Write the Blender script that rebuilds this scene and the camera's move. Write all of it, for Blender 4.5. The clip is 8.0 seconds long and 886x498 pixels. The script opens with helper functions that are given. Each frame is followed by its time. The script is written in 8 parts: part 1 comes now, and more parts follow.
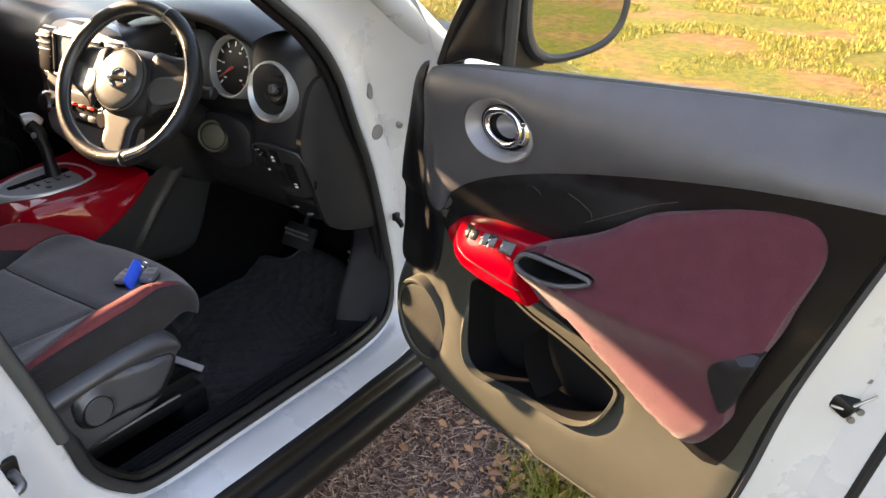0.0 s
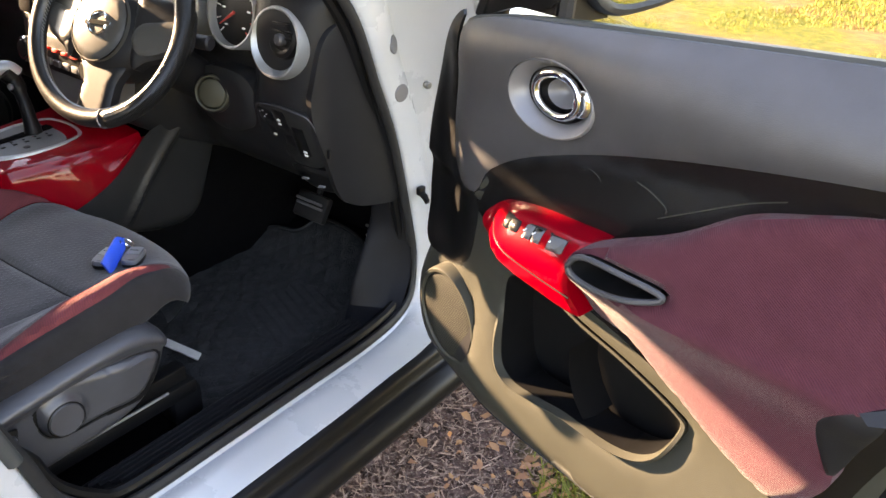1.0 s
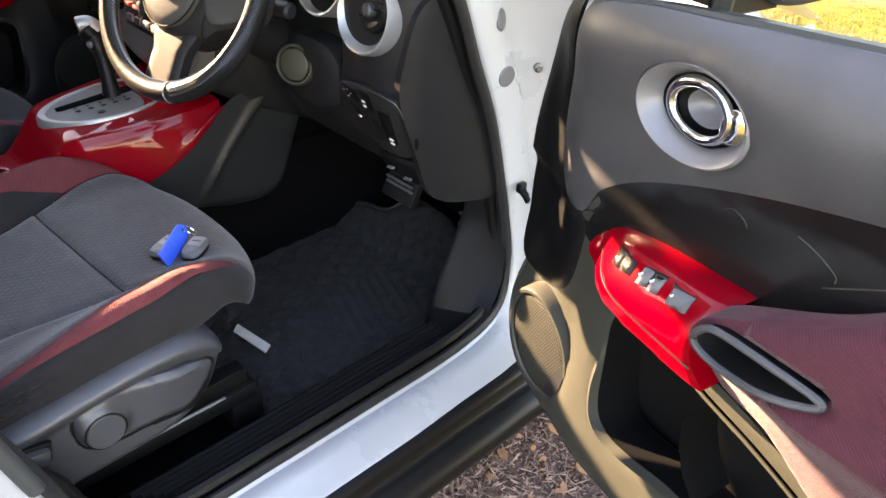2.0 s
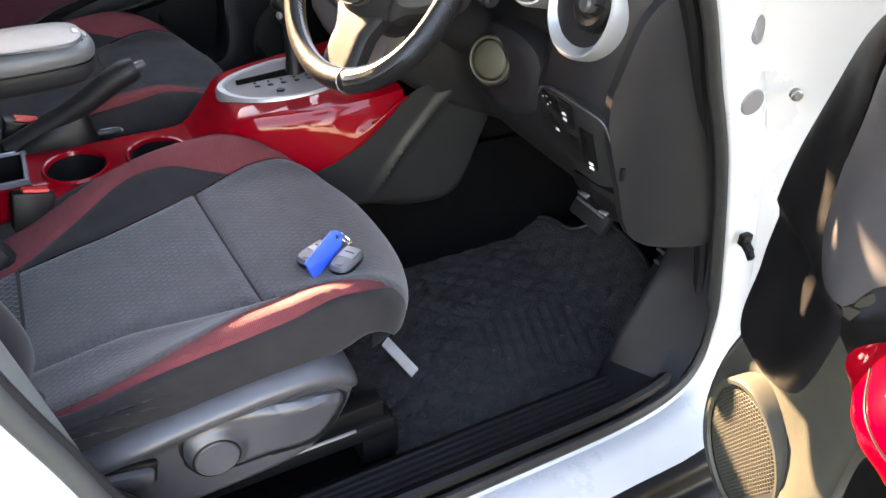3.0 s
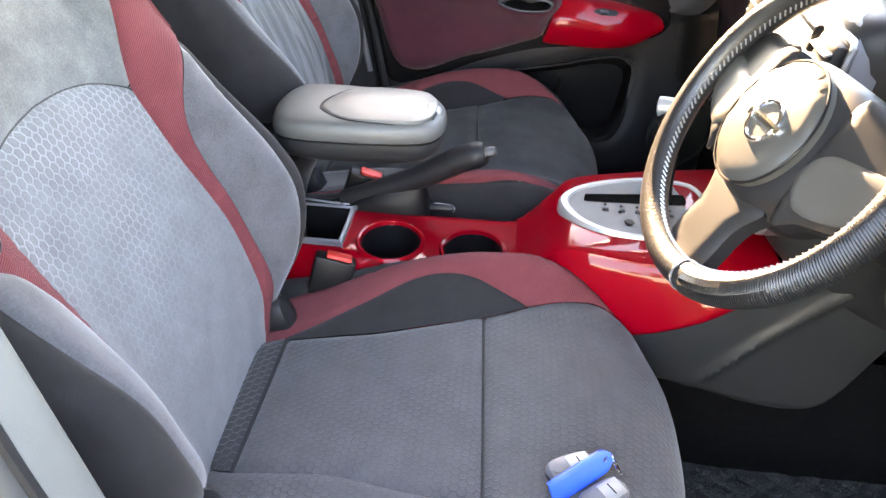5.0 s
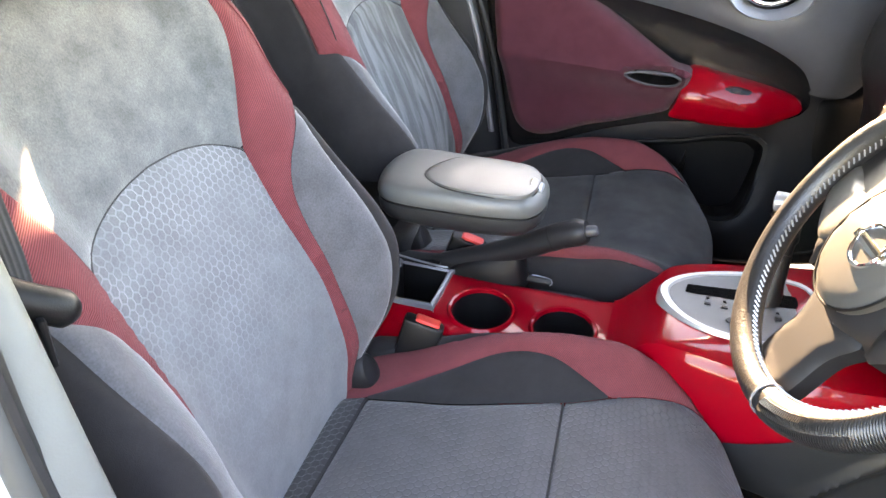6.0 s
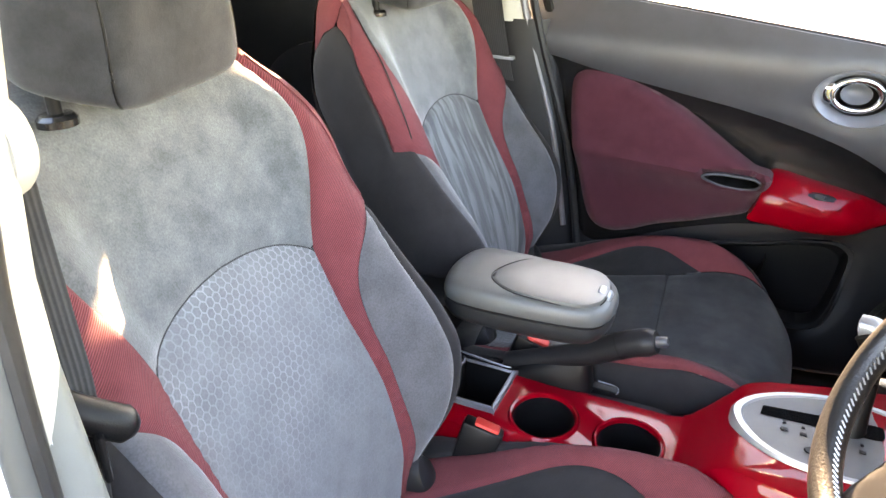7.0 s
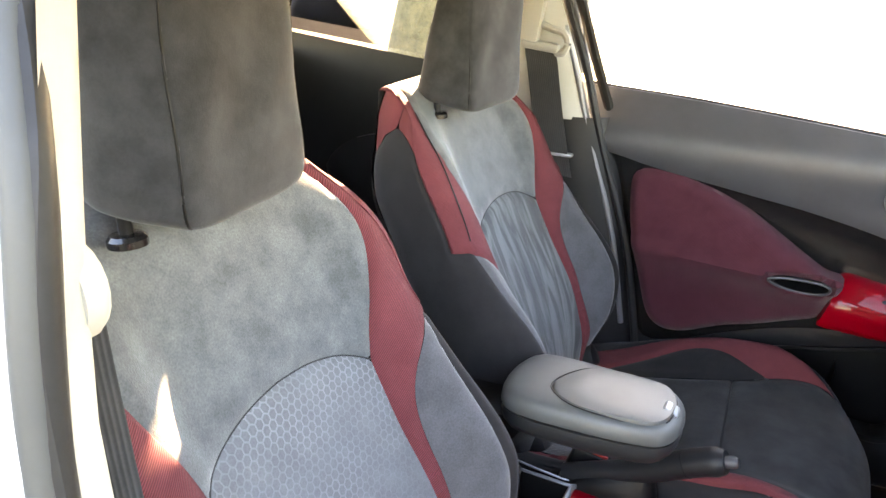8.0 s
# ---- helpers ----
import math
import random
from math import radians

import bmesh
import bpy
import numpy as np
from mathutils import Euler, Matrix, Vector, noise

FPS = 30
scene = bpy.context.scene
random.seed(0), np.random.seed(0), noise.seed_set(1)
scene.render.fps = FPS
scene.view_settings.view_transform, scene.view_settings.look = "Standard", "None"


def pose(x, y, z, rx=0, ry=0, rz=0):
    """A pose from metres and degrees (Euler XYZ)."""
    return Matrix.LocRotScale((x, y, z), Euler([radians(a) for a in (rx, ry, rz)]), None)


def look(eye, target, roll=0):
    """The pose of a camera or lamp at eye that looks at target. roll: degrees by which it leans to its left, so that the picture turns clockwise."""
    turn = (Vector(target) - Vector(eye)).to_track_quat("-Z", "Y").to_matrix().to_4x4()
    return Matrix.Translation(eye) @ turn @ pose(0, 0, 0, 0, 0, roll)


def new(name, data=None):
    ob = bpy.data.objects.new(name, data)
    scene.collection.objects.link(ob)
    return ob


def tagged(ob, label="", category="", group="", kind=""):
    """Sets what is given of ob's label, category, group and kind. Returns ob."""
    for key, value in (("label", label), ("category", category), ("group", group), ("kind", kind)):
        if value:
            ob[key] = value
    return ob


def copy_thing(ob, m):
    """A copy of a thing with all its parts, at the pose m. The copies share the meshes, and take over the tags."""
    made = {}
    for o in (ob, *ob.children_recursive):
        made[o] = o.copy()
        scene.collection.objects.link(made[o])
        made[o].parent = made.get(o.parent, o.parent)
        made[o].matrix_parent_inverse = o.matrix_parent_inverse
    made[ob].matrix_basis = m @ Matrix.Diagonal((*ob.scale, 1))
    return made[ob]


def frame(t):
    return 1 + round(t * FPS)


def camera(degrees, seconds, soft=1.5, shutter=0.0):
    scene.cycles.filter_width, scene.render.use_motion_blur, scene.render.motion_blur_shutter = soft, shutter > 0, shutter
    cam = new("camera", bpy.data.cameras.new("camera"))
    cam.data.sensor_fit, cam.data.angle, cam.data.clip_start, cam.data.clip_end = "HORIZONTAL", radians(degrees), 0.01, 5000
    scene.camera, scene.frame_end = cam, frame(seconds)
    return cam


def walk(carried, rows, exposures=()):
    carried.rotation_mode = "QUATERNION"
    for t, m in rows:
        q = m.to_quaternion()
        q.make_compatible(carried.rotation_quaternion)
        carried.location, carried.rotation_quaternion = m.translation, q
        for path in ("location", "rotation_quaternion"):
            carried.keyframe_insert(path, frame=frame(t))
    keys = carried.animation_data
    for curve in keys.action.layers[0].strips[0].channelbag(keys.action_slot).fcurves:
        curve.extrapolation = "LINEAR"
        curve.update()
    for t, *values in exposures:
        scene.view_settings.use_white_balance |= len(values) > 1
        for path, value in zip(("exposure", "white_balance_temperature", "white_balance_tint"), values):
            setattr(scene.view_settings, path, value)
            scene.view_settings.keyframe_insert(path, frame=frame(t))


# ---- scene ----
cam = camera(60.5, 8.0)
PATH = [
    (0, (1.659, -0.909, 1.362), (0.646, 0.578, 0.489), 1.7),
    (0.5, (1.592, -0.816, 1.325), (0.574, 0.642, 0.41), 2.2),
    (1, (1.52, -0.735, 1.313), (0.495, 0.672, 0.329), 2.5),
    (1.2, (1.494, -0.701, 1.312), (0.456, 0.682, 0.308), 2.5),
    (2.3, (1.358, -0.525, 1.3), (0.105, 0.549, 0.169), 2.2),
    (2.5, (1.326, -0.504, 1.277), (0.019, 0.503, 0.146), 2.2),
    (3, (1.235, -0.441, 1.256), (-0.193, 0.345, 0.097), 1.8),
    (3.5, (1.15, -0.393, 1.256), (-0.379, 0.164, 0.093), 1.7),
    (4, (1.065, -0.337, 1.267), (-0.529, -0.029, 0.098), 1.7),
    (4.5, (1.004, -0.309, 1.279), (-0.624, -0.237, 0.119), 2.2),
    (5.8, (0.936, -0.256, 1.308), (-0.693, -0.688, 0.232), 1.9),
    (6, (0.93, -0.246, 1.322), (-0.694, -0.737, 0.262), 1.8),
    (6.5, (0.908, -0.242, 1.34), (-0.719, -0.846, 0.347), 1.7),
    (7, (0.901, -0.25, 1.358), (-0.738, -0.95, 0.45), 1.6),
    (7.5, (0.888, -0.263, 1.376), (-0.76, -1.047, 0.558), 1.4),
    (8, (0.876, -0.282, 1.39), (-0.78, -1.128, 0.654), 1.3),
]
EXPOSURES = [(t, stops, 8700, 24) for t, stops in ((0.0, 3.42), (1.2, 3.92), (2.5, 4.33), (3.5, 5.16), (4.5, 5.47), (6.0, 5.4), (7.0, 5.25), (8.0, 4.98))]
SIZE = 1.08  # the plan below is drawn at 1 : 1.08
walk(cam, [(t, look(Vector(eye) * SIZE, Vector(target) * SIZE, roll)) for t, eye, target, roll in PATH], EXPOSURES)

# ---- world and sun: low sun from the car's left, a little from behind ----
SUN_UP, SUN_SIDE = 19.9, -0.23
sun_way = Vector((-1.0, SUN_SIDE, math.tan(radians(SUN_UP)) * math.hypot(1.0, SUN_SIDE))).normalized()
world = bpy.data.worlds.new("sky")
world.use_nodes = True
scene.world = world
wn = world.node_tree.nodes
sky = wn.new("ShaderNodeTexSky")
sky.sky_type = 'NISHITA'
sky.sun_disc = False
sky.sun_elevation = radians(SUN_UP)
sky.sun_rotation = math.atan2(sun_way.x, sun_way.y)
sky.air_density, sky.dust_density, sky.ozone_density = 1.0, 0.35, 1.0
wn["Background"].inputs[1].default_value = 0.14
world.node_tree.links.new(sky.outputs[0], wn["Background"].inputs[0])
sun = bpy.data.lights.new("sun", 'SUN')
sun.energy, sun.angle, sun.color = 4.9, radians(0.6), (1.0, 0.83, 0.59)
new("sun", sun).matrix_world = look(sun_way * 30, (0, 0, 0))


# ---- mesh helpers ----
ORG = {}


def thing(name, at, label, category, group="", kind=""):
    ob = tagged(new(name), label, category, group, kind)
    ob.location = Vector(at) * SIZE
    ORG[ob] = np.array(at, float)
    return ob


def mesh_of(name, V, F, mat, uv=None, smooth=True):
    me = bpy.data.meshes.new(name)
    me.from_pydata([tuple(map(float, v)) for v in V], [], [tuple(int(i) for i in f) for f in F])
    if uv is not None:
        lay = me.uv_layers.new(name="UVMap")
        idx = np.zeros(len(me.loops), dtype=np.int32)
        me.loops.foreach_get("vertex_index", idx)
        lay.data.foreach_set("uv", np.asarray(uv, float)[idx].astype(np.float32).ravel())
    if smooth:
        me.polygons.foreach_set("use_smooth", [True] * len(me.polygons))
        me.set_sharp_from_angle(angle=radians(38))
    me.materials.append(mat)
    return me


def part(name, geo, mat, parent, label="", smooth=True):
    """One mesh under a thing or a part. geo: (V, F) or (V, F, UV), in the same coordinates as the thing's own place."""
    V, F = np.asarray(geo[0], float), geo[1]
    org = ORG[parent]
    ob = new(name, mesh_of(name, (V - org) * SIZE, F, mat, geo[2] if len(geo) > 2 else None, smooth))
    ob.parent = parent
    ORG[ob] = org
    return tagged(ob, label)


def single(name, geo, mat, label, category, group="", kind="", smooth=True):
    V, F = np.asarray(geo[0], float), geo[1]
    at = np.array([V[:, 0].mean(), V[:, 1].mean(), V[:, 2].min()])
    ob = new(name, mesh_of(name, (V - at) * SIZE, F, mat, geo[2] if len(geo) > 2 else None, smooth))
    ob.location = Vector(at) * SIZE
    ORG[ob] = at
    return tagged(ob, label, category, group, kind)


def merge(*geos):
    V, F, n = [], [], 0
    for g in geos:
        v = np.asarray(g[0], float)
        V.append(v)
        F += [tuple(i + n for i in f) for f in g[1]]
        n += len(v)
    return np.vstack(V), F


def spline(pts, per=8, closed=True):
    """Catmull-Rom through points of any dimension."""
    P = np.asarray(pts, float)
    n = len(P)
    out = []
    for i in range(n if closed else n - 1):
        if closed:
            a, b, c, d = P[i - 1], P[i], P[(i + 1) % n], P[(i + 2) % n]
        else:
            b, c = P[i], P[i + 1]
            a, d = P[max(i - 1, 0)], P[min(i + 2, n - 1)]
        for t in np.arange(per) / per:
            out.append(0.5 * (2 * b + (c - a) * t + (2 * a - 5 * b + 4 * c - d) * t * t + (3 * b - a - 3 * c + d) * t ** 3))
    if not closed:
        out.append(P[-1])
    return np.array(out)


def even(P, step, closed=True):
    """Points at even steps along a polyline."""
    Q = np.vstack([P, P[:1]]) if closed else np.asarray(P, float)
    L = np.concatenate([[0], np.cumsum(np.linalg.norm(np.diff(Q, axis=0), axis=1))])
    n = max(4 if closed else 2, int(round(L[-1] / step)))
    S = np.linspace(0, L[-1], n + 1)
    R = np.stack([np.interp(S, L, Q[:, k]) for k in range(Q.shape[1])], 1)
    return R[:-1] if closed else R


def inside(P, poly):
    x, y = P[:, 0], P[:, 1]
    r = np.zeros(len(P), bool)
    n = len(poly)
    for i in range(n):
        x0, y0 = poly[i - 1]
        x1, y1 = poly[i]
        if y0 == y1:
            continue
        c = ((y0 > y) != (y1 > y)) & (x < (x1 - x0) * (y - y0) / (y1 - y0) + x0)
        r ^= c
    return r


def edge_dist(P, polys):
    best = np.full(len(P), 9.0)
    for poly in polys:
        A, B = poly, np.roll(poly, -1, 0)
        for a, b in zip(A, B):
            ab = b - a
            t = np.clip(((P - a) @ ab) / max(ab @ ab, 1e-12), 0, 1)
            best = np.minimum(best, np.hypot(*(P - a - t[:, None] * ab).T))
    return best


def patch(outline, fn, res=0.012, sink=0.004, soft=0.012, skirt=0.0, holes=(), rough_edge=False, dome=0.0, dome_at=0.05):
    """A sheet over a closed outline in (u, v), laid on fn(u, v, h) -> xyz. Its edge sinks by sink over the width soft;
    skirt: depth of the turned-down border."""
    from mathutils.geometry import delaunay_2d_cdt
    rings = [even(np.asarray(outline, float), res)] + [even(np.asarray(h, float), res) for h in holes]
    lo, hi = rings[0].min(0), rings[0].max(0)
    gx, gy = np.meshgrid(np.arange(lo[0], hi[0], res), np.arange(lo[1], hi[1], res * 0.87))
    gx = gx + (np.arange(gx.shape[0]) % 2)[:, None] * res / 2
    G = np.stack([gx.ravel(), gy.ravel()], 1)
    G = G[inside(G, rings[0])]
    for h in rings[1:]:
        G = G[~inside(G, h)]
    if len(G):
        G = G[edge_dist(G, rings) > res * 0.5]
    P = np.vstack(rings + [G]) if len(G) else np.vstack(rings)
    E, n = [], 0
    for r in rings:
        E += [(n + i, n + (i + 1) % len(r)) for i in range(len(r))]
        n += len(r)
    vs, es, fs, *_ = delaunay_2d_cdt([Vector(p) for p in P], E, [], 0, 1e-6)
    Q = np.array([tuple(v) for v in vs])
    F = np.array([tuple(f) for f in fs])
    C = Q[F].mean(1)
    keep = inside(C, rings[0])
    for h in rings[1:]:
        keep &= ~inside(C, h)
    F = F[keep]
    d = edge_dist(Q, rings)
    h = -sink * np.clip(1 - d / soft, 0, 1) ** 2
    if dome:
        h = h + dome * (1 - np.clip(1 - d / dome_at, 0, 1) ** 2)
    V = fn(Q[:, 0], Q[:, 1], h)
    F = [tuple(f) for f in F]
    UV = Q
    if skirt:
        n0 = 0
        for r in rings:
            m = len(r)
            # the triangulation keeps the input order of the border points
            ids = np.arange(n0, n0 + m)
            low = fn(Q[ids, 0], Q[ids, 1], np.full(m, -sink - skirt) + (dome * 0))
            k = len(V)
            V = np.vstack([V, low])
            UV = np.vstack([UV, Q[ids]])
            F += [(ids[i], ids[(i + 1) % m], k + (i + 1) % m, k + i) for i in range(m)]
            n0 += m
    return V, F, UV


def tube(path, r, n=8, closed=False, flat=1.0, up=(0, 0, 1)):
    """A swept round bar; r: one radius or one a point; flat squeezes it across up."""
    P = np.asarray(path, float)
    m = len(P)
    R = np.broadcast_to(np.asarray(r, float), (m,))
    T = np.roll(P, -1, 0) - np.roll(P, 1, 0) if closed else np.gradient(P, axis=0)
    T /= np.linalg.norm(T, axis=1)[:, None] + 1e-9
    U = np.asarray(up, float)
    V, F = [], []
    for p, t, rr in zip(P, T, R):
        a = np.cross(t, U)
        if np.linalg.norm(a) < 1e-3:
            a = np.cross(t, (1, 0, 0))
        a /= np.linalg.norm(a)
        b = np.cross(a, t)
        for k in range(n):
            w = 2 * math.pi * k / n
            V.append(p + rr * (math.cos(w) * a + flat * math.sin(w) * b))
    for i in range(m if closed else m - 1):
        j = (i + 1) % m
        for k in range(n):
            F.append((i * n + k, i * n + (k + 1) % n, j * n + (k + 1) % n, j * n + k))
    if not closed:
        F.append(tuple(range(n))[::-1])
        F.append(tuple(range((m - 1) * n, m * n)))
    return np.array(V), F


def loft(rings, cap=True, closed=True):
    R = [np.asarray(r, float) for r in rings]
    n = len(R[0])
    V = np.vstack(R)
    F = []
    for i in range(len(R) - 1):
        for k in range(n if closed else n - 1):
            F.append((i * n + k, i * n + (k + 1) % n, (i + 1) * n + (k + 1) % n, (i + 1) * n + k))
    if cap:
        F.append(tuple(range(n))[::-1])
        F.append(tuple(range((len(R) - 1) * n, len(R) * n)))
    return V, F


def lathe(profile, at, axis, n=32, sx=1.0, sy=1.0, up=(0, 0, 1), cap=True):
    """Turned shape: profile of (radius, along the axis)."""
    A = np.asarray(axis, float)
    A = A / np.linalg.norm(A)
    X = np.cross(np.asarray(up if abs(A[2]) < 0.99 else (0, 1, 0), float), A)
    X /= np.linalg.norm(X)
    Y = np.cross(A, X)
    rings = []
    for r, h in profile:
        w = 2 * math.pi * np.arange(n) / n
        rings.append(np.asarray(at) + h * A + r * (sx * np.cos(w)[:, None] * X + sy * np.sin(w)[:, None] * Y))
    return loft(rings, cap=cap)


def block(at, size, bevel=0.004, turn=(0, 0, 0), seg=2, taper=1.0):
    """A rounded box centred at a place."""
    bm = bmesh.new()
    bmesh.ops.create_cube(bm, size=1.0)
    for v in bm.verts:
        k = taper if v.co.z > 0 else 1.0
        v.co = Vector((v.co.x * size[0] * k, v.co.y * size[1] * k, v.co.z * size[2]))
    if bevel:
        bmesh.ops.bevel(bm, geom=list(bm.edges), offset=min(bevel, min(size) * 0.49), segments=seg, profile=0.5, affect='EDGES')
    m = pose(*at, *turn)
    V = np.array([tuple(m @ v.co) for v in bm.verts])
    bm.verts.index_update()
    F = [tuple(v.index for v in f.verts) for f in bm.faces]
    bm.free()
    return V, F


def grid(fn, us, vs):
    V = np.array([fn(u, v) for v in vs for u in us])
    n = len(us)
    F = [(j * n + i, j * n + i + 1, (j + 1) * n + i + 1, (j + 1) * n + i) for j in range(len(vs) - 1) for i in range(n - 1)]
    return V, F


def curve(keys, x):
    """Smooth interpolation of (x, y) keys."""
    K = spline(keys, 12, closed=False)
    return np.interp(x, K[:, 0], K[:, 1])


def ellipse(cu, cv, ru, rv, tilt=0.0, n=40):
    w = 2 * math.pi * np.arange(n) / n
    c, s = math.cos(radians(tilt)), math.sin(radians(tilt))
    x, y = ru * np.cos(w), rv * np.sin(w)
    return np.stack([cu + c * x - s * y, cv + s * x + c * y], 1)


def bump1(x, a, b):
    t = np.clip((x - a) / (b - a), 0, 1)
    return t * t * (3 - 2 * t)


# ---- materials ----
def math_node(N, L, op, a, b=None, c=None):
    n = N.new("ShaderNodeMath")
    n.operation = op
    for i, v in enumerate((a, b, c)):
        if v is None:
            continue
        if isinstance(v, (int, float)):
            n.inputs[i].default_value = v
        else:
            L.new(v, n.inputs[i])
    return n.outputs[0]


def vec_node(N, L, op, a, b=None):
    n = N.new("ShaderNodeVectorMath")
    n.operation = op
    for i, v in enumerate((a, b)):
        if v is None:
            continue
        if isinstance(v, tuple):
            n.inputs[i].default_value = v
        else:
            L.new(v, n.inputs[i])
    return n.outputs["Value"] if op in ('DOT_PRODUCT', 'LENGTH') else n.outputs[0]


def surface(name, col, rough=0.5, metal=0.0, coat=0.0, var=0.2, scale=30.0, bump=0.1, fine=400.0, col2=None, sheen=0.0, spec=0.5, depth=0.001):
    m = bpy.data.materials.new(name)
    m.use_nodes = True
    nt = m.node_tree
    N, L = nt.nodes, nt.links
    b = N["Principled BSDF"]
    tc = N.new("ShaderNodeTexCoord")
    big = N.new("ShaderNodeTexNoise")
    big.inputs["Scale"].default_value, big.inputs["Detail"].default_value = scale, 9.0
    big.inputs["Roughness"].default_value = 0.62
    L.new(tc.outputs["Object"], big.inputs["Vector"])
    ramp = N.new("ShaderNodeMapRange")
    ramp.inputs[1].default_value, ramp.inputs[2].default_value = 0.32, 0.68
    L.new(big.outputs["Fac"], ramp.inputs[0])
    mix = N.new("ShaderNodeMix")
    mix.data_type = 'RGBA'
    c2 = col2 or tuple(c * (1 - var) for c in col)
    mix.inputs[6].default_value, mix.inputs[7].default_value = (*col, 1), (*c2, 1)
    L.new(ramp.outputs[0], mix.inputs[0])
    out = mix.outputs[2]
    if sheen:
        # fibre speckle
        sp = N.new("ShaderNodeTexNoise")
        sp.inputs["Scale"].default_value, sp.inputs["Detail"].default_value = 420.0, 4.0
        L.new(tc.outputs["Object"], sp.inputs["Vector"])
        sr = N.new("ShaderNodeMapRange")
        sr.inputs[1].default_value, sr.inputs[2].default_value, sr.inputs[3].default_value, sr.inputs[4].default_value = 0.30, 0.70, 1.0 - 0.42 * sheen, 1.0 + 0.42 * sheen
        L.new(sp.outputs["Fac"], sr.inputs[0])
        out = vec_node(N, L, 'SCALE', out)
        L.new(sr.outputs[0], out.node.inputs["Scale"])
    L.new(out, b.inputs["Base Color"])
    b.inputs["Metallic"].default_value = metal
    b.inputs["Coat Weight"].default_value = coat
    b.inputs["Coat Roughness"].default_value = 0.04
    b.inputs["Specular IOR Level"].default_value = spec
    if sheen:
        b.inputs["Sheen Weight"].default_value = sheen
        b.inputs["Sheen Roughness"].default_value = 0.45
    rr = N.new("ShaderNodeMapRange")
    rr.inputs[3].default_value, rr.inputs[4].default_value = rough * 0.85, min(1.0, rough * 1.15)
    L.new(big.outputs["Fac"], rr.inputs[0])
    L.new(rr.outputs[0], b.inputs["Roughness"])
    if bump:
        sm = N.new("ShaderNodeTexNoise")
        sm.inputs["Scale"].default_value, sm.inputs["Detail"].default_value = fine, 3.0
        L.new(tc.outputs["Object"], sm.inputs["Vector"])
        bp = N.new("ShaderNodeBump")
        bp.inputs["Strength"].default_value, bp.inputs["Distance"].default_value = bump, depth
        L.new(sm.outputs["Fac"], bp.inputs["Height"])
        L.new(bp.outputs[0], b.inputs["Normal"])
    return m


